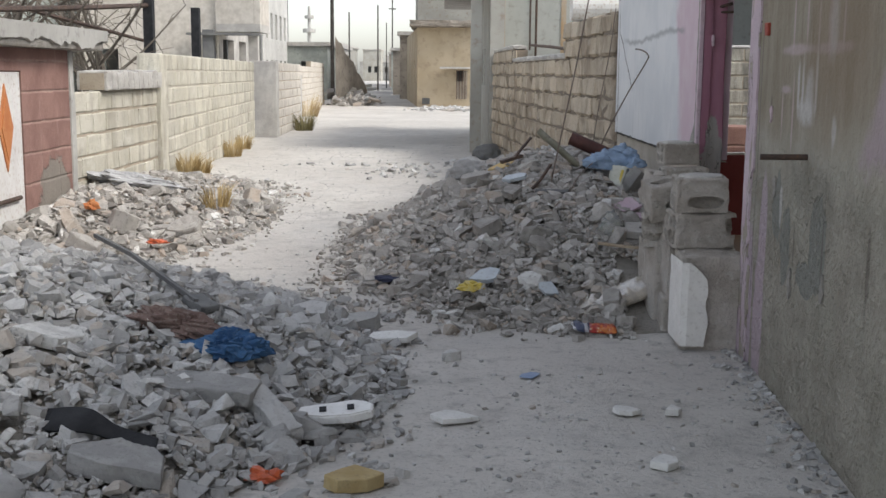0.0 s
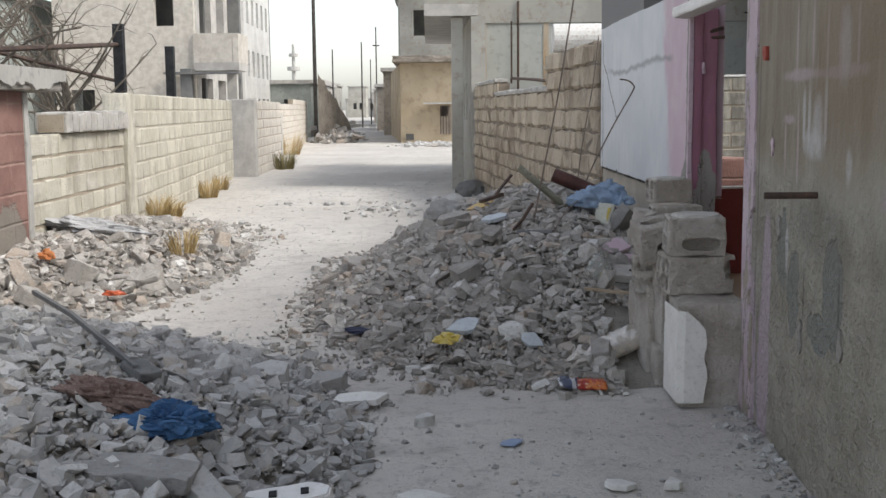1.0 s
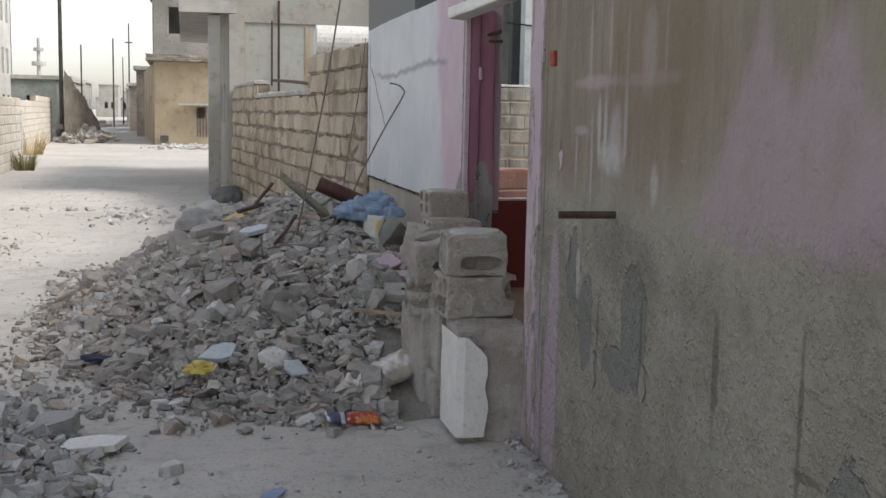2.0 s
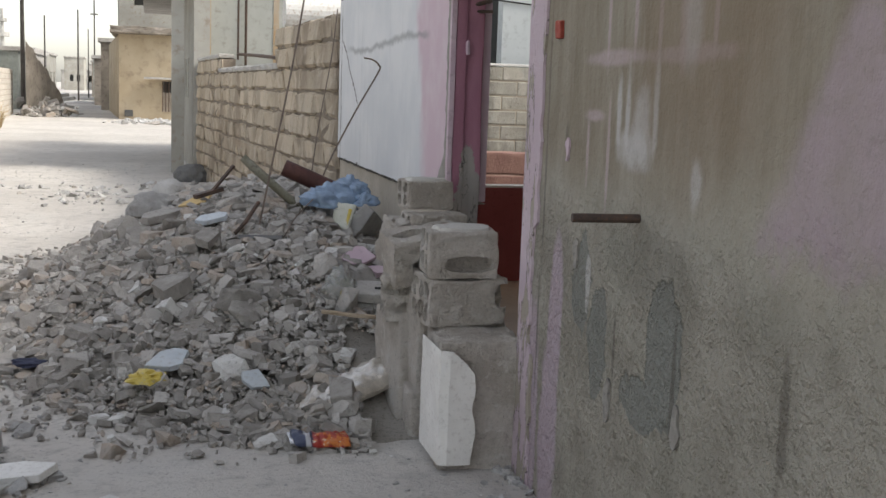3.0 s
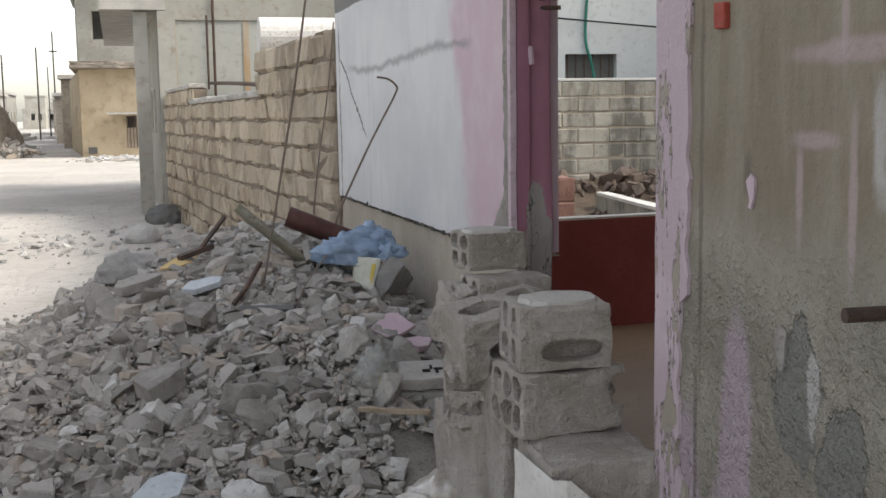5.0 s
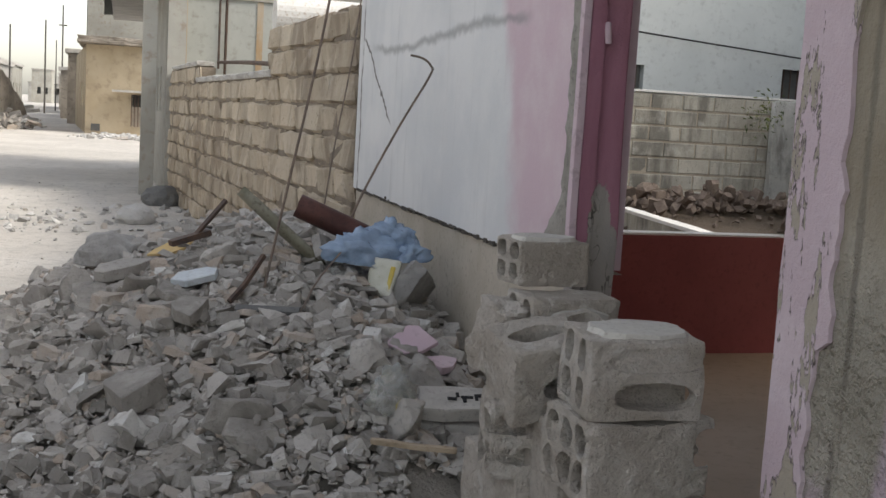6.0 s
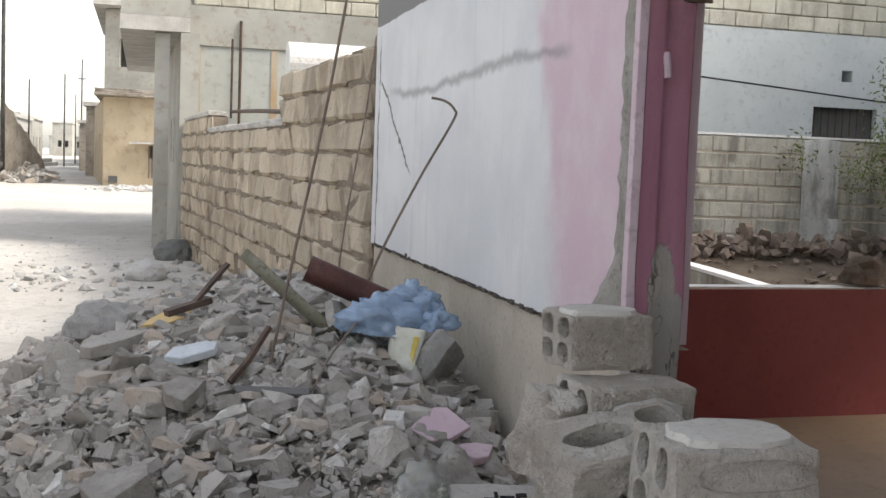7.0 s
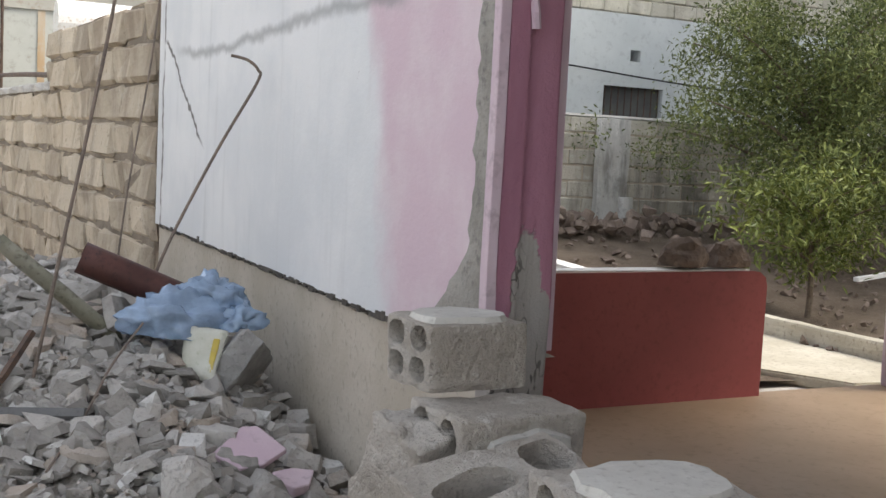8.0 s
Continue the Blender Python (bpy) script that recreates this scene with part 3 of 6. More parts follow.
def broken_mesh(k, seed, bevel):
    if k % 3 == 0:
        me = chunk_mesh("concrete_chunk", seed + k, (0.36, 0.5, 0.3, 0.6)[k % 4], RUBBLE, 10 + k % 4, bevel)
    else:
        me = slab_mesh("concrete_chunk", seed + k, (0.17, 0.24, 0.34, 0.20, 0.45)[k % 5], RUBBLE, bevel)
    if bevel:
        bm = bmesh.new()
        bm.from_mesh(me)
        bmesh.ops.triangulate(bm, faces=bm.faces)
        bmesh.ops.subdivide_edges(bm, edges=[e for e in bm.edges if e.calc_length() > 0.16], cuts=1)
        bmesh.ops.triangulate(bm, faces=bm.faces)
        bmesh.ops.subdivide_edges(bm, edges=[e for e in bm.edges if e.calc_length() > 0.2], cuts=1)
        bmesh.ops.triangulate(bm, faces=bm.faces)
        for v in bm.verts:
            q = v.co + Vector((seed + k, k * 1.7, 0))
            v.co += noise.noise_vector(q * 3.5) * 0.035 + noise.noise_vector(q * 9.0) * 0.022
        bm.to_mesh(me)
        bm.free()
    return me


LUMPS = [broken_mesh(k, 300, 0.022) for k in range(30)]
LUMPS_SANDY = []
for me in LUMPS:
    me = me.copy()
    me.materials[0] = RUBBLE_SANDY
    LUMPS_SANDY.append(me)
CHUNKS = [broken_mesh(k, 100, 0.0) for k in range(30)]


def scatter_joined(name, spots, material, parent=None, label=""):
    """Many small broken pieces in one mesh. spots: (matrix, shape number)."""
    verts, faces, base = [], [], 0
    data = []
    for me in CHUNKS:
        data.append((np.array([(*v.co, 1.0) for v in me.vertices]), [tuple(p.vertices) for p in me.polygons]))
    for m, k in spots:
        vs, fs = data[k % len(data)]
        verts.append((vs @ np.array(m).T)[:, :3])
        faces += [tuple(base + i for i in f) for f in fs]
        base += len(vs)
    me = bpy.data.meshes.new(name)
    me.from_pydata(np.concatenate(verts).tolist(), [], faces)
    me.materials.append(material)
    ob = new(name, me)
    ob.parent = parent
    return tagged(ob, label, kind="stuff")


def settled(rnd, x, y, z, size, lean=28, squash=1.0):
    return Matrix.Translation((x, y, z)) @ Euler((radians(rnd.gauss(0, lean)), radians(rnd.gauss(0, lean)), rnd.uniform(0, 6.283))).to_matrix().to_4x4() @ Matrix.Diagonal((size, size * rnd.uniform(0.8, 1.25), size * squash * rnd.uniform(0.8, 1.3), 1))


# ---- ground ----
def pile_right(x, y):
    a = 1 - ((x - 1.15) / 2.0) ** 2 - ((y - 9.2) / (3.15 if y < 9.2 else 3.4)) ** 2
    return 0.80 * max(0.0, a) ** 1.35 * (1.0 - 0.22 * min(1.0, max(0.0, (x - 1.1) / 0.4)))


def pile_left(x, y):
    a = 1 - ((x + 2.5) / (2.35 if x > -2.5 else 3.0)) ** 2 - ((y - 5.3) / (2.6 if y < 5.3 else 2.4)) ** 2
    return 0.52 * max(0.0, a) ** 1.2


def pile_wall(x, y):
    a = 1 - ((x + 3.5) / 1.9) ** 2 - ((y - 11.0) / 4.4) ** 2
    return 0.34 * max(0.0, a) ** 1.3


def rise(x, y):
    """Low unevenness of the street."""
    return 0.018 * noise.noise((x * 0.7, y * 0.7, 0.0)) + 0.006 * noise.noise((x * 3.1, y * 3.1, 4.0))


def sheet(name, xs, ys, fn, material, parent=None):
    me = bpy.data.meshes.new(name)
    nx = len(xs)
    verts = [(x, y, fn(x, y)) for y in ys for x in xs]
    faces = [(j * nx + i, j * nx + i + 1, (j + 1) * nx + i + 1, (j + 1) * nx + i) for j in range(len(ys) - 1) for i in range(nx - 1)]
    me.from_pydata(verts, [], faces)
    me.polygons.foreach_set("use_smooth", [True] * len(faces))
    me.materials.append(material)
    ob = new(name, me)
    ob.parent = parent
    return ob


xs = [-1500, -300, -80, -30, -15, -8] + list(np.arange(-5, 5.01, 0.1)) + [8, 15, 30, 80, 300, 1500]
ys = [-600, -100, -30, -10, -4] + list(np.arange(-2, 24.01, 0.12)) + list(np.arange(26, 60, 2.0)) + [70, 100, 160, 300, 800, 2500]
ground = sheet("ground", xs, ys, lambda x, y: rise(x, y) if abs(x) < 6 and y < 60 else 0.0, GROUND)
tagged(ground, "dusty pale street covered with fine debris", "street", kind="structure")


# ---- block walls ----
def block_shapes(name, length, height, depth, material, count=4, seed=0, wear=0.006):
    """Block meshes whose front is the side y = 0 and whose edges are worn."""
    out = []
    for k in range(count):
        rnd = random.Random(seed + k)
        bm = bmesh.new()
        add_box(bm, -length / 2, length / 2, 0, depth, 0, height)
        bmesh.ops.bevel(bm, geom=bm.edges[:], offset=0.010 + wear * 0.6, segments=1, affect="EDGES")
        for v in bm.verts:
            v.co += Vector([rnd.uniform(-wear, wear) * (1.0 if q != 2 else 0.7) for q in range(3)])
        bmesh.ops.recalc_face_normals(bm, faces=bm.faces)
        me = bpy.data.meshes.new(name)
        bm.to_mesh(me)
        bm.free()
        me.materials.append(material)
        out.append(me)
    return out


def block_wall(name, p0, p1, tops, label, material, thick=0.18, length=0.41, course=0.205, skip=0.0, kind="structure", seed=3, mortar=None, z0=0.0, wear=0.006, proud=0.006):
    """A wall of separate blocks on a recessed mortar core; the front lies to the left of the way from p0 to p1. tops: (from, to, height) along it."""
    rnd = random.Random(seed)
    p0, p1 = Vector((*p0, z0)), Vector((*p1, z0))
    d = (p1 - p0).normalized()
    turn = Matrix.Rotation(math.atan2(d.y, d.x), 4, "Z")
    place = Matrix.Translation(p0) @ turn
    bm = bmesh.new()
    for a, b, h in tops:
        # front of the core at y = -0.014 in the wall's own frame, back towards -y
        add_box(bm, a + 0.003, b - 0.003, -thick, -0.008, -0.06, h - 0.012)
    core = link(name, bm, mortar or MORTAR)
    core.matrix_basis = place
    tagged(core, label, "wall", kind=kind)
    shapes = block_shapes("block", length - 0.005, course - 0.014, 0.05, material, 8, seed, wear)
    for a, b, h in tops:
        for j in range(int(round(h / course))):
            s = a - (length / 2 if j % 2 else 0)
            while s < b - 0.03:
                u0, u1 = max(s, a), min(s + length, b)
                s += length
                if u1 - u0 < 0.06 or rnd.random() < skip:
                    continue
                ob = new("block", shapes[rnd.randrange(8)])
                ob.parent = core
                ob.matrix_basis = Matrix.Translation(((u0 + u1) / 2, rnd.uniform(-0.004, proud), j * course + 0.007)) @ Matrix.Rotation(radians(180 + rnd.uniform(-0.4, 0.4)), 4, "Z") @ Matrix.Diagonal(((u1 - u0 - 0.005) / (length - 0.005), 1, 1, 1))
    return core


# ---- the near house with its stained street wall ----
WALL_DIR = Vector((0.065, 1, 0)).normalized()
JAMB = Vector((1.572, 5.815, 0))


def wall_face(y):
    return JAMB.x + (y - JAMB.y) * 0.065


bm = bmesh.new()
# front to the left of the way along +y
start = JAMB - WALL_DIR * 10.0
panel(bm, (start.x, start.y, -0.1), WALL_DIR, 9.96, 3.72, 0.24)
house_wall = link("wall_house", bm, PLASTER)
tagged(house_wall, "old stained plaster house wall with pink paint remains", "wall", kind="structure")
# the jamb: a pale pink strip with a ragged inner edge
bm = bmesh.new()
rnd = random.Random(8)
N = 140
zs = [-0.05 + 3.67 * k / N for k in range(N + 1)]
inner = [0.20 + 0.035 * noise.noise((0, 0, z * 5.0)) + 0.03 * noise.noise((3, 0, z * 17.0)) - (0.05 if 0.5 < z < 0.95 else 0) for z in zs]
outer = [0.006 * noise.noise((7, 0, z * 8.0)) for z in zs]
e = WALL_DIR
side = Vector((e.y, -e.x, 0))
rows_ = []
for z, i_, o_ in zip(zs, inner, outer):
    b = JAMB + Vector((0, 0, z))
    rows_.append([bm.verts.new(b - e * i_ + side * 0.002), bm.verts.new(b - e * i_ - side * 0.010), bm.verts.new(b + e * (o_ - 0.012) - side * 0.014), bm.verts.new(b + e * o_ - side * 0.002), bm.verts.new(b + e * o_ + side * 0.24), bm.verts.new(b - e * 0.2 + side * 0.24)])
for a, b in zip(rows_, rows_[1:]):
    for k in range(5):
        bm.faces.new((a[k], a[k + 1], b[k + 1], b[k]))
jamb = link("door_jamb", bm, JAMB_PAINT)
tagged(jamb, "pale pink painted door jamb with ragged plaster edge", "door jamb", kind="structure")
# unseen back, sides and roof of the house, to close it and cast shade
bm = bmesh.new()
add_box(bm, 1.85, 7.0, 5.45, 5.67, -0.1, 3.6)
add_box(bm, 6.8, 7.0, -4.0, 5.44, -0.1, 3.6)
add_box(bm, 1.20, 7.0, -4.3, -4.01, -0.1, 3.6)
tagged(link("wall_house_back", bm, GREY_RENDER), "plain rendered side walls of the house", "wall", kind="structure")
bm = box(1.0, 7.0, -4.3, 5.80, 3.63, 3.77, 0.02)
tagged(link("roof_house", bm, CONCRETE), "unseen flat concrete house roof, height set for its shadow", "roof", kind="structure")

# ---- painted wall beyond the door ----
PX = 1.575
bm = bmesh.new()
panel(bm, (PX, 7.02, 0.908), (0.009, 1), 3.43, 1.172, 0.20)
panel(bm, (PX + 0.0128, 8.45, 2.0801), (0.009, 1), 2.0, 0.75, 0.20)
painted = link("wall_painted", bm, PAINT)
tagged(painted, "white wall fading to pink with cracked paint", "wall", kind="structure")
# plinth with its chipped upper edge, standing a little back
bm = bmesh.new()
nseg = 90
low, high, topb = [], [], []
for k in range(nseg + 1):
    y = 7.0 + 3.45 * k / nseg
    h = 0.903 + 0.012 * noise.noise((y * 7, 0, 1)) - 0.010 * max(0, noise.noise((y * 23, 0, 2)))
    low.append(bm.verts.new((PX + 0.022 + 0.009 * (y - 7), y, -0.05)))
    high.append(bm.verts.new((PX + 0.020 + 0.009 * (y - 7), y, h - 0.012)))
    topb.append(bm.verts.new((PX + 0.20, y, h - 0.006)))
for k in range(nseg):
    bm.faces.new((low[k], low[k + 1], high[k + 1], high[k]))
    bm.faces.new((high[k], high[k + 1], topb[k + 1], topb[k]))
tagged(link("plinth", bm, PLINTH), "bare sandy plinth under the painted wall", "plinth", kind="structure")
# dark chips along the joint
bm = bmesh.new()
for k in range(110):
    y = 7.25 + 3.1 * (k + rnd.uniform(-0.6, 0.6)) / 110
    w, h = rnd.uniform(0.006, 0.03), rnd.uniform(0.002, 0.010) * (2.2 if rnd.random() < 0.12 else 1)
    add_box(bm, PX - 0.004 + 0.009 * (y - 7), PX + 0.03, y - w, y + w, 0.906 - h * 0.5 + rnd.uniform(-0.006, 0.008), 0.906 + h)
tagged(link("chipped_joint", bm, BLACK_CRUST), "dark chipped plaster joint above the plinth", "plaster joint", kind="structure")
# bare strip of broken plaster beside the door trim
bm = bmesh.new()
prev = None
for k in range(50):
    z = 0.905 + 1.195 * k / 49
    w = 7.02 + 0.030 + 0.025 * noise.noise((0, 1, z * 9)) + 0.02 * noise.noise((0, 5, z * 30)) + ((0.20 + 0.10 * noise.noise((1, 8, z * 24))) * max(0, 1 - (z - 0.90) / 0.22) ** 0.7 if z < 1.12 else 0)
    cur = [bm.verts.new((PX - 0.004, 6.985, z)), bm.verts.new((PX - 0.006 + 0.003 * noise.noise((2, z * 20, 0)), w - 0.03, z)), bm.verts.new((PX - 0.0035, w, z))]
    if prev:
        for i in range(2):
            bm.faces.new((prev[i], prev[i + 1], cur[i + 1], cur[i]))
    prev = cur
tagged(link("broken_plaster", bm, CEMENT), "bare cement strip where plaster has broken away", "plaster", kind="structure")

# ---- mauve door pilaster ----
pil = thing("door_pilaster", pose(PX, 6.95, 0), "mauve painted door pilaster with a pale trim strip", "pilaster", kind="structure")
part("shaft", box(0.010, 0.062, -0.004, 0.066, 0.30, 1.98, 0.006, rough=0.003, cuts=6), DOOR_PAINT, pil)
part("rebate", box(0.0625, 0.150, 0.008, 0.068, 0.30, 1.96, 0.008, rough=0.008, cuts=8), DOOR_PAINT, pil)
part("trim_strip", box(-0.016, 0.009, -0.010, 0.022, 0.985, 2.02, 0.004, rough=0.002, cuts=8), PINK, pil, "pale pink trim strip")
part("bare_foot", box(0.004, 0.140, -0.006, 0.068, -0.02, 0.50, 0.01, rough=0.012, cuts=6), CEMENT, pil, "bare cracked cement foot")
part("bolt", tube([(0.10, 0.02, 1.83), (0.17, -0.02, 1.85)], 0.010), STEEL, pil, "rusty bolt")
part("bolt", tube([(0.10, 0.02, 1.80), (0.18, -0.01, 1.80)], 0.008), STEEL, pil, "rusty bolt")
part("knob", tube([(0.066, 0.0, 1.66), (0.062, -0.016, 1.63), (0.066, -0.014, 1.60)], 0.010), PINK, pil)
# broken lintel leaning from the pilaster to the house
lintel = link("broken_lintel", box(-0.562, 0.592, -0.05, 0.05, -0.03, 0.03, 0.01, pose(1.561, 6.440, 1.954, 0, 0, -85.7) @ pose(0, 0, 0, 0, -1.9, 0), rough=0.01, cuts=5), WHITE_EDGE)
tagged(lintel, "broken white lintel beam over the doorway", "lintel", kind="structure")

# ---- porch behind the door ----
bm = box(1.60, 9.0, 5.9, 9.58, -0.06, 0.10, 0.01)
tagged(link("porch_floor", bm, TAN), "smooth tan screed porch floor", "floor", kind="structure")
# unseen slab, added and sized to shade the red parapet and floor
bm = box(1.66, 6.8, 5.88, 9.2, 2.75, 2.92, 0.02)
tagged(link("porch_ceiling", bm, CONCRETE), "unseen concrete slab added over the porch for shade", "ceiling", kind="structure")
red = thing("parapet", pose(0, 0, 0), "dark red painted porch parapet with white coping", "parapet", kind="structure")
turn = pose(1.72, 9.42, 0.10, 0, 0, 1.5)
bm = bmesh.new()
ends = [(0, 0), (2.94, 0), (2.94, 0.60), (2.925, 0.645), (2.885, 0.674), (2.84, 0.680), (0, 0.668)]
for q in (0.0, 0.14):
    bm.faces.new([bm.verts.new((u, q, v)) for u, v in ends])
vs_ = list(bm.verts)
for k in range(7):
    bm.faces.new((vs_[k], vs_[(k + 1) % 7], vs_[7 + (k + 1) % 7], vs_[7 + k]))
bmesh.ops.bevel(bm, geom=[e for e in bm.edges if e.calc_face_angle(0) > 0.5], offset=0.012, segments=2, affect="EDGES")
bmesh.ops.transform(bm, matrix=turn, verts=bm.verts)
part("wall", bm, RED, red)
bm = box(0.0, 2.82, 0.014, 0.126, 0.664, 0.688, 0.006, turn, rough=0.004, cuts=8)
part("coping", bm, WHITE_EDGE, red, "white painted coping")

# ---- yard ----
yard = sheet("yard_soil", list(np.arange(1.9, 30, 0.35)), list(np.arange(10.02, 24, 0.35)), lambda x, y: 0.05 + 0.42 * (max(0, min(y, 17) - 10.3) / 6.2) ** 2 + 0.05 * noise.noise((x, y, 0)), SOIL)
tagged(yard, "dark turned garden soil with dead leaves", "soil", kind="structure")
yard_wall = block_wall("wall_yard", (18.0, 16.98), (3.0, 16.98), [(0, 15, 1.435)], "weathered block wall round the yard", BLOCK_YARD, 0.2, 0.45, 0.205, seed=11, z0=0.40)
part_post = link("yard_wall_post", box(8.47, 8.93, 16.84, 16.96, 0.40, 1.83, 0.02, rough=0.012, cuts=6), POST_PATCH)
tagged(part_post, "patched concrete post in the yard wall", "post", kind="structure")
tagged(link("yard_wall_coping", box(3.0, 18.0, 16.97, 17.19, 1.838, 1.868, 0.01, rough=0.006, cuts=12), WHITE_EDGE), "thin pale mortar coping on the yard wall", "coping", kind="structure")

# tall block east of the yard, added out of view to shade it
nb = thing("yard_shade_building", pose(0, 0, 0), "unseen tall rendered building added to shade the yard", "building")
bm = bmesh.new()
panel(bm, (15.8, 0.0, 0), (0, 1), 18.0, 9.4, 0.3, [(2, 3.2, 1.5, 2.8), (6, 7.2, 1.5, 2.8), (10, 11.2, 1.5, 2.8), (2, 3.2, 5, 6.3), (6, 7.2, 5, 6.3), (10, 11.2, 5, 6.3)])
part("wall", bm, GREY_RENDER, nb)
part("rear_mass", box(16.6, 22, 0, 18.0, 0, 9.3), GREY_RENDER, nb)
part("roof", box(15.7, 22.1, -0.1, 18.1, 9.41, 9.65), CONCRETE, nb)
part("upper_storey", box(15.85, 22, 10.0, 18.0, 9.66, 12.2), GREY_RENDER, nb)

# pale building behind the yard
pb = thing("rendered_building", pose(0, 0, 0), "pale rendered house with a small barred window", "building")
bm = bmesh.new()
panel(bm, (22.0, 18.2, 0.0), (-1, 0), 16.7, 3.35, 0.25, [(11.6, 12.62, 1.86, 2.34), (12.03, 12.20, 2.70, 2.86), (14.8, 15.6, 1.88, 2.25)])
part("wall", bm, PALE_BLUE, pb)
course_shapes = block_shapes("block", 0.392, 0.20, 0.2, BLOCK_CREAM, 4, 71)
for j in range(4):
    for i in range(41):
        ob = new("block", course_shapes[(i * 3 + j) % 4])
        ob.parent = pb
        ob.matrix_basis = pose(5.5 + i * 0.4 + (0.2 if j % 2 else 0), 18.19, 3.36 + j * 0.21)
part("upper_core", box(5.35, 21.8, 18.24, 18.44, 3.352, 4.18), MORTAR, pb)
part("roof", box(5.3, 22.2, 18.46, 26, 4.22, 4.4), CONCRETE, pb)
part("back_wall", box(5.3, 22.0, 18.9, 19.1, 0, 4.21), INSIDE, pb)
# dark sheets set in the window openings, coloured as unlit room
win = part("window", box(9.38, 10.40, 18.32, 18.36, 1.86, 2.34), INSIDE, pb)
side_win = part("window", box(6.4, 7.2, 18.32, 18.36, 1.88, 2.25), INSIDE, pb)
for k in range(6):
    part("bar", tube([(6.46 + k * 0.13, 18.26, 1.88), (6.46 + k * 0.13, 18.26, 2.25)], 0.010, 6), STEEL, side_win)
for k in range(9):
    part("bar", tube([(9.44 + k * 0.115, 18.26, 1.86), (9.44 + k * 0.115, 18.26, 2.34)], 0.010, 6), STEEL, win)

# ---- block wall beyond the painted wall ----
bw_len = (Vector((0.92, 20.3)) - Vector((1.6, 10.47))).length
block_wall("wall_blocks", (1.6, 10.47), (0.92, 20.3), [(0, 2.68, 2.0), (2.68, 7.0, 1.62), (7.0, bw_len, 1.80)], "weathered beige block wall with a broken stepped top", BLOCK_BEIGE, 0.2, 0.41, 0.200, skip=0.0, seed=5, mortar=OLD_MORTAR, wear=0.020, proud=0.020)
for k in range(14):
    rndc = random.Random(500 + k)
    yy = 13.3 + 0.5 * k
    xx = 1.6 - 0.0692 * (yy - 10.47)
    tagged(link("coping_stone", box(-0.01, 0.20, -0.25, 0.24, 0, 0.045 + 0.02 * rndc.random(), 0.008, pose(xx, yy, 1.605 if yy < 17.4 else 1.80, 0, rndc.uniform(-2, 2), 4), rough=0.02, cuts=4), CONCRETE), "thin uneven mortar capping on the block wall", "coping", "wall capping")

# ---- grey house with jutting slab ----
gh = thing("grey_house", pose(0, 0, 0), "grey rendered house with jutting upper slab and stained wall", "house")
bm = bmesh.new()
panel(bm, (0.86, 20.32, 0), (-0.09, 7), 7.0, 3.0, 0.25, [(1.6, 2.0, 1.2, 1.9), (2.6, 3.0, 1.2, 1.9), (4.2, 4.6, 1.2, 1.9)])
part("street_wall", bm, GREY_RENDER, gh)
bm = bmesh.new()
panel(bm, (9.0, 22.0, 0), (-1, 0), 7.9, 3.0, 0.25)
part("side_wall", bm, PANEL_RENDER, gh)
part("slab", box(0.05, 0.98, 20.4, 29, 3.02, 3.22, 0.02), CONCRETE, gh)
for j in range(2):
    for i in range(19):
        ob = new("block", course_shapes[(i * 3 + j) % 4])
        ob.parent = gh
        ob.matrix_basis = pose(1.3 + i * 0.4 + (0.2 if j % 2 else 0), 21.99, 3.615 + j * 0.21)
part("upper_band", box(0.99, 9.0, 21.97, 28, 3.003, 3.60), GREY_RENDER, gh)
part("slab_edge", box(0.06, 0.985, 20.42, 28, 3.225, 3.60), GREY_RENDER, gh)
part("upper_mass", box(0.5, 8.9, 22.2, 28, 3.605, 3.95), GREY_RENDER, gh)
for x, w in ((1.16, 0.05), (2.28, 0.10), (3.1, 0.06)):
    part("rust_streak", box(x, x + w, 21.985, 21.997, 1.4, 3.0), RUST_STAIN, gh, "rust coloured streak")
part("downpipe", tube([(1.80, 21.93, 1.2), (1.80, 21.93, 3.4)], 0.022, 8), STEEL, gh, "thin dark downpipe")
part("pillar", box(0.52, 0.72, 20.55, 20.75, 0, 3.0, 0.01), GREY_RENDER, gh)

# ---- ochre house at the bend ----
oh = thing("ochre_house", pose(0, 0, 0), "ochre ground floor with grey upper storey, chipped", "house")
bm = bmesh.new()
panel(bm, (2.6, 48.0, 0), (-4.0, 0.8), 3.72, 3.35, 0.3, [(1.55, 2.05, 0.35, 1.55)])
part("front_wall", bm, OCHRE, oh)
bm = bmesh.new()
panel(bm, (-1.06, 48.78, 0), (-0.75, 12), 14, 3.35, 0.3, [(3, 3.8, 1, 2), (6, 6.8, 1, 2)])
part("street_wall", bm, OCHRE, oh)
part("cornice", box(-1.36, 2.7, 47.85, 62, 3.36, 3.62, 0.03, rough=0.06, cuts=14), FAR_BROWN, oh, "crumbling brown ledge")
bm = bmesh.new()
panel(bm, (2.6, 49.3, 3.57), (-4.1, 0.8), 3.74, 3.2, 0.3, [(2.0, 3.2, 1.0, 2.1)])
panel(bm, (-1.08, 50.06, 3.57), (-0.4, 12), 10, 3.2, 0.3)
part("upper_wall", bm, GREY_RENDER, oh)
# added dark sheet, so the upper window shows a shaded room
part("upper_inside", box(-1.0, 2.5, 52, 52.2, 3.58, 6.75), INSIDE, oh)
part("upper_roof", box(-1.5, 2.7, 48.9, 61, 6.8, 6.98, 0.02), CONCRETE, oh)
part("canopy", box(-0.1, 1.2, 47.9, 48.4, 1.62, 1.70, 0.01), CONCRETE, oh)
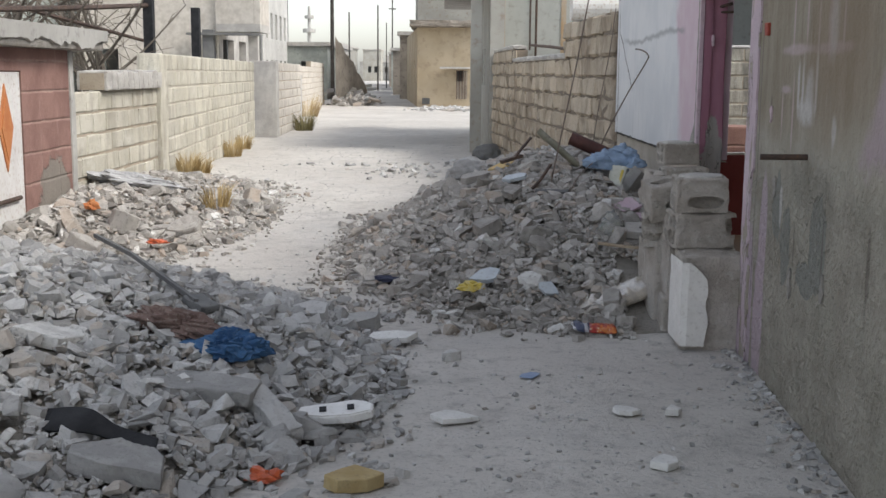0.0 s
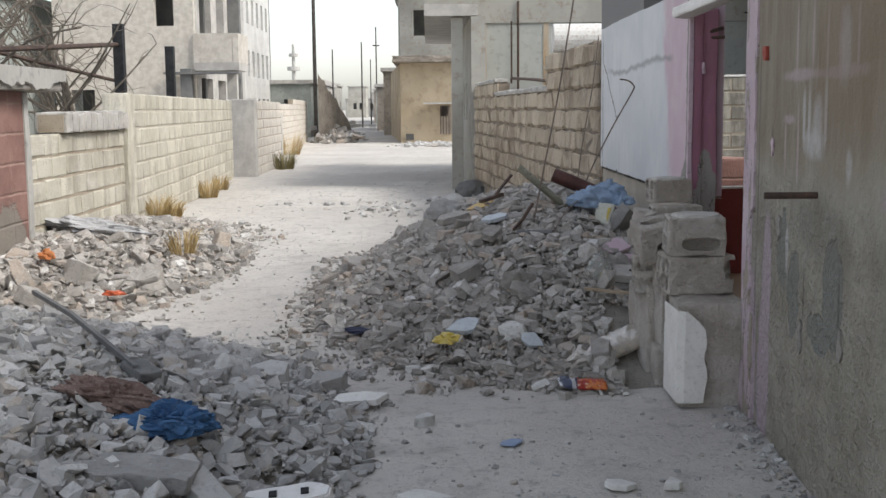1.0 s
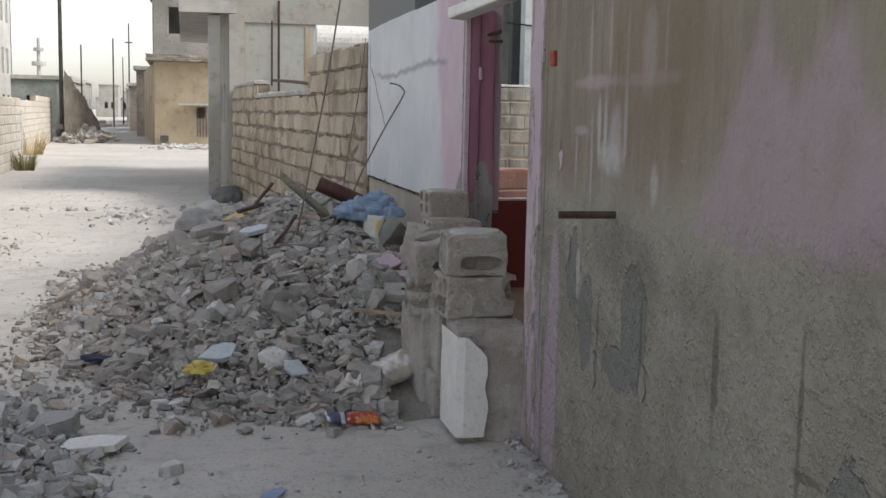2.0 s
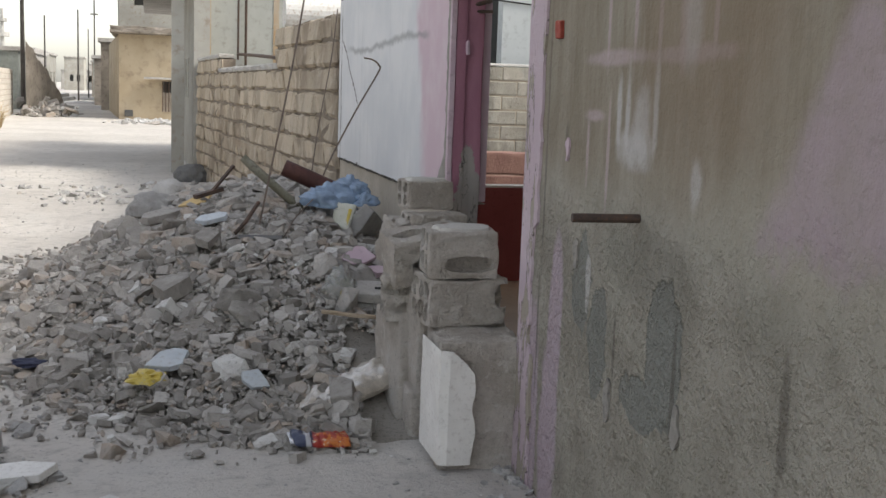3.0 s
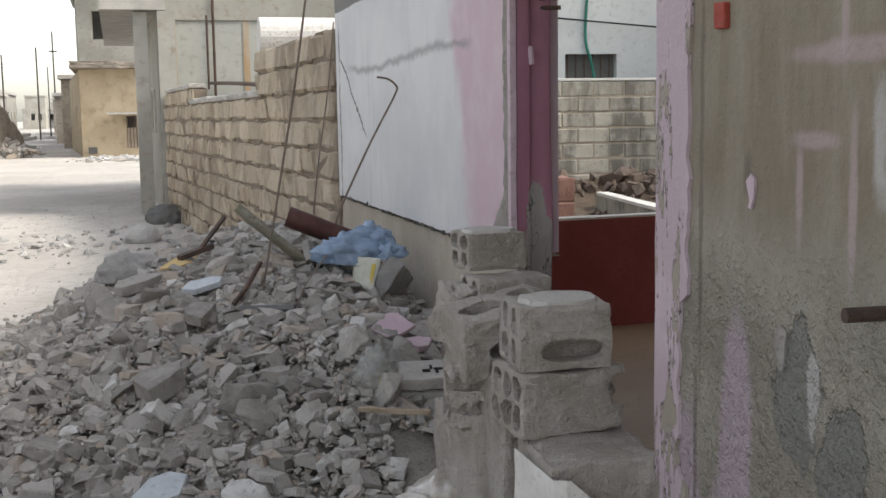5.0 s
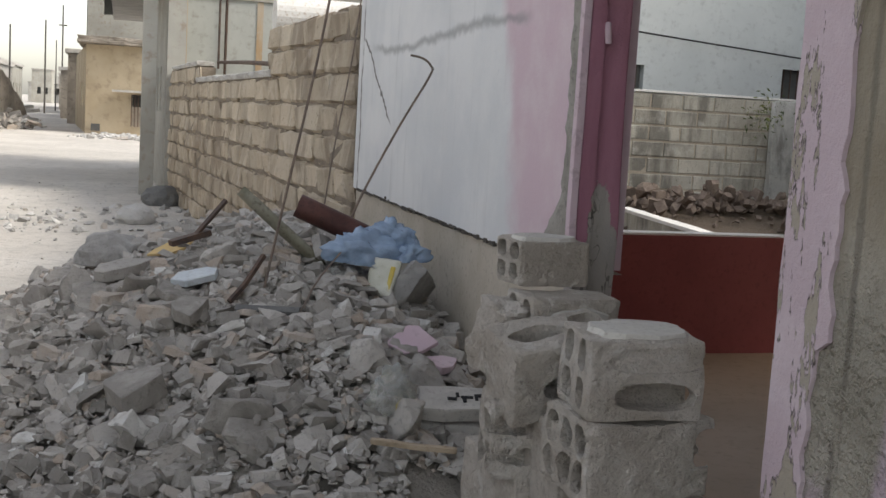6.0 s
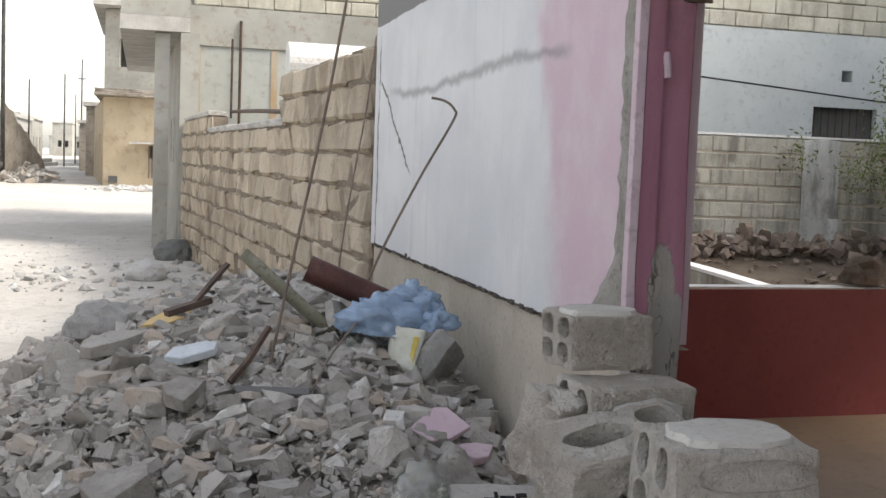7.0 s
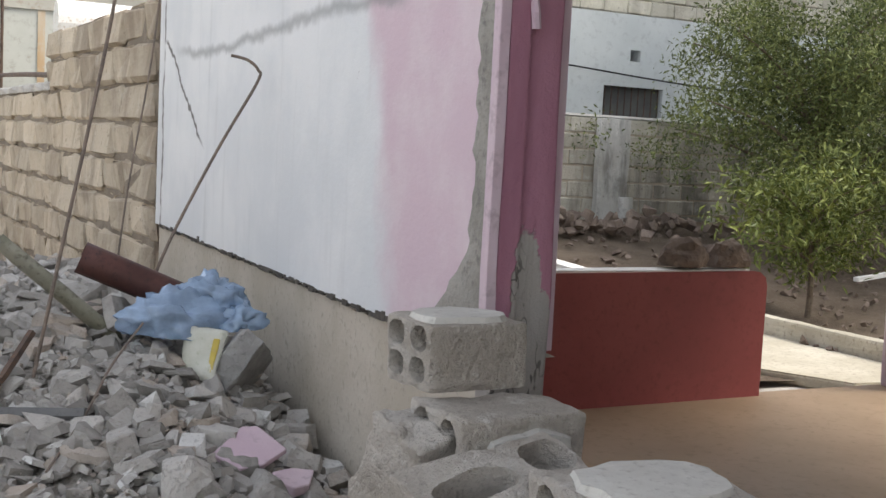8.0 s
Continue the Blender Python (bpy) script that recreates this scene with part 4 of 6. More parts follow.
part("vent_grille", box(-0.85, -0.52, 48.62, 48.66, 0.12, 0.38), INSIDE, oh)
for k in range(4):
    part("window_bar", tube([(0.62 + 0.12 * k, 48.3, 0.35), (0.62 + 0.12 * k, 48.3, 1.55)], 0.02, 6), STEEL, oh)


def plain_house(name, x0, x1, y0, y1, h, material, label, openings_front=(), openings_side=(), roof=CONCRETE):
    """A block of a house: street-side and near-side walls with openings, far walls and roof."""
    t = thing(name, pose(0, 0, 0), label, "house")
    bm = bmesh.new()
    panel(bm, (x1, y0, 0), (-1, 0), x1 - x0, h, 0.3, openings_front)
    part("front_wall", bm, material, t)
    bm = bmesh.new()
    if x0 > -1:
        panel(bm, (x0, y0 + 0.301, 0), (0, 1), y1 - y0 - 0.6, h, 0.3, openings_side)
    else:
        panel(bm, (x1, y1 - 0.3, 0), (0, -1), y1 - y0 - 0.6, h, 0.3, openings_side)
    part("street_wall", bm, material, t)
    # far wall coloured dark for the shaded room behind the openings
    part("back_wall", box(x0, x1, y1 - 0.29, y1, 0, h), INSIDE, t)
    part("roof", box(x0 - 0.15, x1 + 0.15, y0 - 0.15, y1 + 0.1, h + 0.002, h + 0.2, 0.02), roof, t)
    return t


# ---- left side: gate, walls ----
LX = -3.35
gate = thing("gate_house", pose(0, 0, 0), "low gatehouse with brown plaster and a concrete slab roof", "gatehouse")
bm = bmesh.new()
panel(bm, (LX, 10.30, -0.1), (0, -1), 5.3, 1.70, 0.25, [(1.15, 2.60, 0.1, 1.52)])
part("wall", bm, BROWN_WALL, gate)
bm = box(LX - 1.2, LX + 0.15, 5.0, 10.92, 1.605, 1.79, 0.02, rough=0.012, cuts=10)
slab = part("roof_slab", bm, CEMENT, gate, "bare weathered concrete slab")
# pale plaster along the slab's edge, broken away from below
bm = bmesh.new()
rows_ = []
for k in range(121):
    yy = 5.0 + 5.95 * k / 120
    low = 1.655 + 0.10 * max(-0.4, noise.noise((yy * 1.7, 4.0, 0.0))) + 0.035 * noise.noise((yy * 9.0, 1.0, 0.0))
    rows_.append([bm.verts.new(c) for c in ((LX + 0.145, yy, low), (LX + 0.178, yy, low + 0.006), (LX + 0.182, yy, 1.795), (LX + 0.02, yy, 1.812), (LX + 0.02, yy, 1.78))])
for a, b in zip(rows_, rows_[1:]):
    for k in range(4):
        bm.faces.new((a[k], b[k], b[k + 1], a[k + 1]))
part("plaster_edge", bm, CONCRETE_PALE, slab, "pale plaster edge, broken away in places")
METAL_WHITE = plain("white gate paint", (0.62, 0.60, 0.58), (0.70, 0.69, 0.67), (0.45, 0.38, 0.33), 3, 30, 0.5, 0.2, 0.003)
ORANGE = plain("orange painted wood", (0.45, 0.16, 0.06), (0.52, 0.22, 0.09), None, 10, 60, 0.6)
door = part("door", box(LX - 0.06, LX - 0.01, 7.72, 9.14, 0.0, 1.41, 0.01), METAL_WHITE, gate, "white sheet metal gate")
bm = bmesh.new()
for s, q in ((0.34, LX + 0.002), (0.25, LX + 0.009)):
    ring = [bm.verts.new((q, 8.80 + s * 0.42 * a, 0.98 + s * b)) for a, b in ((0, 1), (1, 0), (0, -1), (-1, 0))]
    back = [bm.verts.new((LX - 0.02, v.co.y, v.co.z)) for v in ring]
    bm.faces.new(ring)
    for k in range(4):
        bm.faces.new((ring[k], ring[(k + 1) % 4], back[(k + 1) % 4], back[k]))
part("diamond", bm, ORANGE, door, "orange raised diamond")
part("bolt", tube([(LX + 0.01, 8.45, 0.42), (LX + 0.01, 9.0, 0.42)], 0.018), STEEL, door, "dark sliding bolt")

block_wall("wall_left_low", (LX - 0.02, 13.5), (LX - 0.02, 10.43), [(0, 3.07, 1.23)], "rough cream block wall under a thick coping", BLOCK_CREAM, 0.2, 0.41, 0.205, seed=21)
coping = link("wall_left_coping", box(LX - 0.22, LX + 0.02, 11.3, 13.5, 1.235, 1.40, 0.01), MORTAR)
tagged(coping, "coping of weathered blocks set on edge", "coping", kind="structure")
for k in range(11):
    part("block", box(LX - 0.25, LX + 0.05, 11.31 + k * 0.2, 11.495 + k * 0.2, 1.232, 1.42 + 0.012 * math.sin(k * 2.3), 0.014, rough=0.012, cuts=3), CONCRETE, coping)
tagged(link("wall_left_edge", box(LX - 0.24, LX + 0.015, 10.302, 10.42, -0.05, 1.60, 0.012, rough=0.012, cuts=6), CONCRETE_PALE), "pale mortar edge beside the brown wall", "pier", kind="structure")
tagged(link("wall_left_pier", box(LX - 0.24, LX + 0.03, 13.51, 13.86, -0.05, 1.63, 0.02, rough=0.015, cuts=6), BLOCK_CREAM), "cream concrete pier", "pier", kind="structure")
block_wall("wall_left", (-4.02, 24.4), (LX - 0.0, 13.87), [(0, 10.53, 1.64)], "cream concrete block wall along the street", BLOCK_CREAM, 0.2, 0.41, 0.205, seed=22, mortar=plain("pale mortar", (0.44, 0.40, 0.33), (0.50, 0.46, 0.39), None, 4, 60))
block_wall("wall_left_grey", (-3.75, 30.2), (-3.62, 25.2), [(0, 5, 1.64)], "grey block wall past the gateway", BLOCK_GREY, 0.2, 0.41, 0.205, seed=23)
tagged(link("gate_pier", box(-4.2, -3.60, 24.8, 25.19, -0.05, 1.66, 0.02, rough=0.012, cuts=5), CONCRETE), "grey concrete gate pier", "pier", kind="structure")
block_wall("wall_left_far", (-5.4, 52.0), (-4.55, 35.5), [(0, 9.0, 1.85), (9.0, 16.5, 1.64)], "far pale block wall along the street", BLOCK_GREY, 0.2, 0.82, 0.205, seed=24)
tagged(link("far_pier", box(-4.1, -3.85, 31.0, 31.3, -0.05, 1.35, 0.02), CONCRETE), "short concrete pier", "pier", kind="structure")

# unfinished grey building with balconies
ua = thing("unfinished_building", pose(0, 0, 0), "unfinished grey concrete building with open balconies", "building")
bm = bmesh.new()
panel(bm, (-5.9, 30.0, 0), (-1, 0), 3.6, 7.0, 0.25, [(0.5, 1.0, 3.6, 4.6), (2.6, 3.2, 1.0, 2.0)])
part("front_wall", bm, BLOCK_GREY, ua)
bm = bmesh.new()
panel(bm, (-5.9, 35.0, 0), (0, -1), 4.7, 7.0, 0.25, [(0.6, 1.8, 0.3, 2.3), (2.6, 4.2, 0.3, 2.3), (0.6, 1.8, 3.4, 5.6), (2.6, 4.2, 3.4, 5.6)])
part("street_wall", bm, CONCRETE, ua)
part("balcony_slab", box(-5.9, -4.75, 29.9, 31.4, 2.46, 2.66, 0.02), CONCRETE, ua)
part("balcony_parapet", box(-4.90, -4.75, 29.9, 31.4, 2.662, 3.40, 0.02), BLOCK_GREY, ua)
part("balcony_parapet", box(-5.9, -4.91, 29.9, 30.05, 2.662, 3.40, 0.02), BLOCK_GREY, ua)
part("balcony_slab", box(-5.9, -4.75, 29.9, 31.4, 5.4, 5.6, 0.02), CONCRETE, ua)
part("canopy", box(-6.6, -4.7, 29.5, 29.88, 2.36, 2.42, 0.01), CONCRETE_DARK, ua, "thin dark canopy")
# dark colour here stands for the unlit rooms behind the balconies
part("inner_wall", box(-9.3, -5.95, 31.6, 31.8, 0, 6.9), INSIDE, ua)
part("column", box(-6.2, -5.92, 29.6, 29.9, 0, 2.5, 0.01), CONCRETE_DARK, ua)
part("column", box(-5.1, -4.85, 30.1, 30.35, 0, 2.45, 0.01), CONCRETE, ua)
# dark concrete slab paints in the shaded recess beside the balconies
part("end_wall", box(-6.35, -5.55, 35.02, 35.3, 0, 6.2, 0.01), CONCRETE_DARK, ua, "dark slab standing in for a shaded recess")
part("back_wall", box(-9.4, -6.4, 34.7, 35.0, 0, 7), INSIDE, ua)
part("roof", box(-9.6, -5.7, 29.8, 35.2, 7.0, 7.25), CONCRETE, ua)

WHITE_RENDER = plain("sunlit white render", (0.58, 0.57, 0.545), (0.68, 0.67, 0.64), (0.42, 0.41, 0.39), 0.6, 5)
plain_house("white_house", -13, -8.15, 52, 60.5, 8.5, WHITE_RENDER, "tall white rendered house with narrow windows", [(0.8, 1.5, 1, 2.2), (3, 3.7, 3.6, 4.8)], [(0.7 + 1.5 * k, 1.4 + 1.5 * k, b, b + 1.2) for k in range(5) for b in (0.8, 3.0, 5.4)])
# block house takes the darker grey green render to imitate its shade
plain_house("block_house", -15, -10.2, 24, 40, 4.2, GREY_GREEN, "block house behind the yard wall, coloured dark for shade", [(0.8, 1.9, 1.2, 2.4), (3, 4, 1.2, 2.4)])
plain_house("upper_house", -16, -9.0, 42, 58, 7.5, CONCRETE_PALE, "pale concrete house with open upper floor", [(1.0, 2.5, 3.8, 5.6), (3.5, 5.2, 3.8, 5.6)])
plain_house("dark_shed", -8.6, -6.05, 60, 66, 2.8, GREY_GREEN, "grey green weathered shed beside the far street", [(0.6, 1.4, 0.4, 2.0)])
for x0, x1, y0, y1, h, mt in ((-9.6, -6.6, 70, 82, 3.0, CONCRETE), (-13, -8.2, 90, 110, 3.6, GREY_RENDER), (-2.35, 2, 63.2, 74, 3.5, FAR_BROWN), (-3.3, 1, 76, 90, 2.9, FAR_BROWN), (-4.2, 1, 94, 116, 3.2, GREY_GREEN), (-5.6, 1, 120, 150, 3.4, FAR_BROWN), (-20, -11.5, 120, 150, 4.2, CONCRETE_PALE)):
    side = [(1.5 + 3 * q, 2.4 + 3 * q, 1.0, 2.2) for q in range(3)]
    plain_house("far_house", x0, x1, y0, y1, h, mt, "low weathered house far down the street", [(0.8, 1.6, 1, 2.1)], side)
rndf = random.Random(61)
for k in range(14):
    xf, wf, yf = -40 + 2.6 * k + rndf.uniform(-1, 1), rndf.uniform(3, 6), rndf.uniform(190, 260)
    plain_house("town_house", xf, xf + wf, yf, yf + 8, rndf.uniform(3.0, 7.0), (GREY_GREEN, CONCRETE_PALE, GREY_RENDER, CONCRETE)[k % 4], "small pale house of the distant town", [(0.6, 1.2, 1.5, 2.6), (1.7, 2.3, 1.5, 2.6)])
# collapsed wall at the left of the far street, sloping down to its heap
bm = bmesh.new()
rows_ = []
for k in range(25):
    u = k / 24
    top = 2.75 * (1 - u) ** 0.8 + 0.25 + 0.25 * noise.noise((u * 9, 2, 0))
    xw, yw_ = -4.72 + 1.25 * u, 50.5 + 4 * u
    rows_.append([bm.verts.new(c) for c in ((xw, yw_, -0.05), (xw, yw_, top), (xw - 0.05, yw_ + 0.4, top), (xw - 0.05, yw_ + 0.4, -0.05))])
for a, b in zip(rows_, rows_[1:]):
    for k in range(3):
        bm.faces.new((a[k], b[k], b[k + 1], a[k + 1]))
bm.faces.new(rows_[0]), bm.faces.new(rows_[-1])
ruin = tagged(link("ruined_wall", bm, FAR_BROWN), "collapsed brown wall sloping down beside the far street", "ruin")
heap = scatter_joined("ruin_heap", [(settled(rndf, -4.0 + rndf.gauss(0, 0.5), 50.4 + rndf.gauss(0, 0.8), abs(rndf.gauss(0, 0.22)), rndf.uniform(0.12, 0.5), 30), rndf.randrange(30)) for _ in range(160)], RUBBLE_SANDY, None, "heap of broken stone below the collapsed wall")
heap["category"] = "rubble"


# ---- rubble ----
def rubble_pile(name, label, height, area, big, mid, small, seed, sizes=(0.10, 0.24), keep=None, lumps=LUMPS, material=RUBBLE):
    """A mound with broken concrete: the larger pieces are parts, the small ones one joined part."""
    rnd = random.Random(seed)
    x0, x1, y0, y1 = area
    pile = thing(name, pose((x0 + x1) / 2, (y0 + y1) / 2, 0), label, "rubble pile")
    inv = pile.matrix_basis.inverted()
    mound = sheet("mound", list(np.arange(x0, x1 + 0.01, 0.06)), list(np.arange(y0, y1 + 0.01, 0.06)),
                  lambda x, y: height(x, y) - 0.022 + 0.05 * noise.noise((x * 3, y * 3, seed)) + 0.02 * noise.noise((x * 11, y * 11, seed)) + (0.0 if height(x, y) > 0.01 else -0.03), SHADED_DIRT, pile)
    mound.matrix_parent_inverse = inv

    def spot(least):
        for _ in range(400):
            x, y = rnd.uniform(x0, x1), rnd.uniform(y0, y1)
            h = height(x, y)
            if h > least and (keep is None or keep(x, y)):
                return x, y, h
            # a thin spread of pieces round the foot
            if least <= 0 and rnd.random() < 0.10 and (keep is None or keep(x, y)) and any(height(x + a, y + b) > 0.005 for a, b in ((0.5, 0), (-0.5, 0), (0, 0.5), (0, -0.5))):
                return x, y, 0.0
        return x, y, h

    for k in range(big):
        x, y, h = spot(0.02)
        s = sizes[0] + (sizes[1] - sizes[0]) * rnd.random() ** 2.2
        ob = new("concrete_chunk", lumps[rnd.randrange(len(lumps))])
        ob.parent, ob.matrix_parent_inverse = pile, inv
        ob.matrix_basis = settled(rnd, x, y, h + 0.014 + s * 0.05, s, 18)
    spots = []
    for k in range(mid):
        x, y, h = spot(0.0)
        s = 0.032 + 0.095 * rnd.random() ** 2.0
        spots.append((settled(rnd, x, y, max(h, rise(x, y)) + s * (0.10 if h > 0.03 else 0.06), s, 22 if h > 0.03 else 12), rnd.randrange(30)))
    for k in range(small):
        x, y, h = spot(0.0)
        s = 0.013 + 0.038 * rnd.random() ** 1.6
        spots.append((settled(rnd, x, y, max(h, rise(x, y)) + s * 0.2, s, 35), rnd.randrange(30)))
    ob = scatter_joined("small_debris", [(inv @ m, k) for m, k in spots], material, pile)
    return pile


rubble_pile("rubble_pile", "grey mound of broken concrete against the painted wall", pile_right, (-0.95, 1.56, 6.0, 12.6), 300, 6600, 22000, 1, (0.10, 0.23), lambda x, y: not (x > 1.08 and y < 6.95), LUMPS_SANDY, RUBBLE_SANDY)
rubble_pile("rubble_pile", "grey spread of broken concrete and slab pieces by the street", pile_left, (-4.6, -0.1, 2.7, 7.8), 300, 8500, 20000, 2, (0.085, 0.20), None)
rubble_pile("rubble_pile", "pale low rubble along the cream wall", pile_wall, (-3.32, -1.5, 7.0, 15.4), 260, 3200, 4200, 3, (0.09, 0.22), None, LUMPS_SANDY, RUBBLE_SANDY)

rnd = random.Random(77)
spots = []
for k in range(12000):
    x, y = rnd.uniform(-3.2, 1.5), 2.8 + 20 * rnd.random() ** 1.9
    s = 0.007 + 0.03 * rnd.random() ** 4
    if noise.noise((x * 0.9, y * 0.9, 9)) < -0.05 and rnd.random() < 0.75:
        continue
    spots.append((settled(rnd, x, y, rise(x, y) + s * 0.08, s, 10), rnd.randrange(30)))
for k in range(160):
    x, y = rnd.gauss(0.0, 0.9), rnd.gauss(16.8, 0.9)
    spots.append((settled(rnd, x, y, rise(x, y) + 0.01, rnd.uniform(0.03, 0.14), 18), rnd.randrange(30)))
for k in range(260):
    x, y = rnd.gauss(0.4, 0.7), rnd.gauss(45.5, 1.0)
    spots.append((settled(rnd, x, y, 0.02, rnd.uniform(0.08, 0.35), 18), rnd.randrange(30)))
for k in range(300):
    y = rnd.uniform(2.8, 5.8)
    x = wall_face(y) - abs(rnd.gauss(0, 0.07))
    spots.append((settled(rnd, x - 0.01, y, 0.008, rnd.uniform(0.01, 0.05), 18), rnd.randrange(30)))
scatter_joined("street_gravel", spots, RUBBLE, None, "loose gravel and crumbs of concrete on the street")
bpy.data.objects["street_gravel"]["category"] = "gravel"


# ---- hollow concrete blocks in the doorway ----
def carve(solid, cutters, material, name):
    """A mesh with openings cut through it."""
    a = new(name, bpy.data.meshes.new(name))
    bmesh.ops.recalc_face_normals(solid, faces=solid.faces)
    solid.to_mesh(a.data)
    solid.free()
    extra = []
    for c in cutters:
        o = new("cutter", bpy.data.meshes.new("cutter"))
        bmesh.ops.recalc_face_normals(c, faces=c.faces)
        c.to_mesh(o.data)
        c.free()
        md = a.modifiers.new("cut", "BOOLEAN")
        md.operation, md.object, md.solver = "DIFFERENCE", o, "EXACT"
        extra.append(o)
    me = bpy.data.meshes.new_from_object(a.evaluated_get(bpy.context.evaluated_depsgraph_get()))
    for o in (a, *extra):
        data = o.data
        bpy.data.objects.remove(o)
        bpy.data.meshes.remove(data)
    me.name = name
    me.materials.clear()
    me.materials.append(material)
    return me


def oval(p, axis, length, ra, rb, sides=14):
    """A cutter along x or y or z through p with half-widths ra and rb."""
    bm = bmesh.new()
    ring = []
    for s in (-0.5, 0.5):
        ring.append([])
        for k in range(sides):
            a = 2 * math.pi * k / sides
            ca, sa = math.cos(a), math.sin(a)
            ca, sa = math.copysign(abs(ca) ** 0.8, ca), math.copysign(abs(sa) ** 0.8, sa)
            v = {"x": (s * length, ra * ca, rb * sa), "y": (ra * ca, s * length, rb * sa), "z": (ra * ca, rb * sa, s * length)}[axis]
            ring[-1].append(bm.verts.new(Vector(v) + Vector(p)))
    for k in range(sides):
        bm.faces.new((ring[0][k], ring[0][(k + 1) % sides], ring[1][(k + 1) % sides], ring[1][k]))
    bm.faces.new(ring[0]), bm.faces.new(ring[1])
    return bm


def hollow_block(L, D, H, cores, broken=(), oval_top=(), m=None, rough=0.006, label="", seed=0):
    """A hollow block about its base centre. cores: (y, z) of tubes along its length."""
    off = Vector((seed * 3.1, seed * 1.7, 0))
    solid = box(-L / 2, L / 2, -D / 2, D / 2, 0, H, 0.012, rough=0.0, cuts=7)
    for v in solid.verts:
        v.co += noise.noise_vector(v.co * 8 + off) * rough + noise.noise_vector(v.co * 28 + off) * rough * 0.6
    cuts = [oval((0, y, z), "x", L * 1.2, 0.030, 0.038 if H > 0.15 else 0.024) for y, z in cores]
    cuts += [oval(p, "y", d, ra, rb) for p, d, ra, rb in broken]
    cuts += [oval(p, "z", d, ra, rb, 18) for p, d, ra, rb in oval_top]
    me = carve(solid, cuts, HOLLOW, "hollow_block")
    ob = new("hollow_block", me)
    ob.matrix_basis = m
    return tagged(ob, label, "concrete block", "blocks stacked in the doorway")


CORE4 = [(-0.05, 0.055), (0.05, 0.055), (-0.05, 0.145), (0.05, 0.145)]
CORE6 = [(-0.07, 0.055), (0.0, 0.055), (0.07, 0.055), (-0.07, 0.14), (0.0, 0.14), (0.07, 0.14)]
hollow_block(0.28, 0.22, 0.19, CORE4, [((0.02, -0.115, 0.062), 0.10, 0.10, 0.034), ((0.02, -0.125, 0.145), 0.05, 0.12, 0.03)], (), pose(1.42, 6.18, 0.692, 2, 0, -3), 0.009, "chipped hollow block with one side broken open", 1)
hollow_block(0.33, 0.24, 0.19, CORE6, [((0.15, -0.11, 0.12), 0.10, 0.04, 0.05)], (), pose(1.43, 6.19, 0.50, 0, 0, 5), 0.013, "rough broken hollow block under another", 2)
hollow_block(0.30, 0.19, 0.20, [], [((0.02, -0.10, 0.09), 0.14, 0.09, 0.035)], [((-0.05, 0, 0.1), 0.3, 0.075, 0.042), ((0.10, 0.02, 0.1), 0.3, 0.042, 0.05)], pose(1.335, 6.45, 0.645, 14, -8, 6), 0.012, "broken block showing two oval hollows", 3)
hollow_block(0.24, 0.20, 0.20, CORE6[:4], (), (), pose(1.29, 6.47, 0.46, 0, 0, -8), 0.016, "chipped hollow block with round cores", 4)
hollow_block(0.25, 0.20, 0.19, CORE4, (), (), pose(1.425, 6.63, 0.705, 0, 0, 2), 0.008, "hollow block with a smooth mortar face", 5)
hollow_block(0.215, 0.17, 0.13, [(-0.04, 0.040), (0.04, 0.040), (-0.04, 0.098), (0.04, 0.098)], (), (), pose(1.425, 6.80, 0.897, 0, 0, 4), 0.006, "small hollow block on top of the stack", 6)
hollow_block(0.13, 0.15, 0.20, [], (), (), pose(1.26, 6.66, 0.665, 5, 6, 20), 0.022, "crumbling fragment of a concrete block", 7)


def cement_skin(name, block, m, w, d, h, label, seed):
    """A thin uneven skin of cement on one face of a block."""
    rnd = random.Random(seed)
    bm = bmesh.new()
    n = 18
    pts = []
    for k in range(n):
        a = 2 * math.pi * k / n
        ca, sa = math.cos(a), math.sin(a)
        q = 1 / max(abs(ca) ** 3 + abs(sa) ** 3, 0.2) ** (1 / 3)
        pts.append((ca * q * w / 2 * rnd.uniform(0.86, 1.0), sa * q * d / 2 * rnd.uniform(0.80, 1.0)))
    lo, hi = [bm.verts.new((x, y, -0.004)) for x, y in pts], [bm.verts.new((x * 0.93, y * 0.93, h * rnd.uniform(0.7, 1.2))) for x, y in pts]
    bm.faces.new(lo), bm.faces.new(hi)
    for k in range(n):
        bm.faces.new((lo[k], lo[(k + 1) % n], hi[(k + 1) % n], hi[k]))
    bmesh.ops.transform(bm, matrix=m, verts=bm.verts)
    return part(name, bm, SMEAR, block, label)


stack = [o for o in scene.collection.all_objects if o.name.startswith("hollow_block")]
stack.sort(key=lambda o: o.location.y)
cement_skin("cement_cap", stack[0], pose(0.01, 0, 0.190), 0.26, 0.20, 0.010, "smooth pale cement cap", 1)
back_block = [o for o in stack if abs(o.location.y - 6.63) < 0.005][0]
cement_skin("cement_face", back_block, pose(0.01, -0.100, 0.10, 90, 0, 0), 0.20, 0.15, 0.008, "smooth pale cement face", 2)
top_block = [o for o in stack if abs(o.location.y - 6.80) < 0.005][0]
cement_skin("cement_cap", top_block, pose(0, 0, 0.130), 0.20, 0.16, 0.008, "smooth pale cement cap", 3)
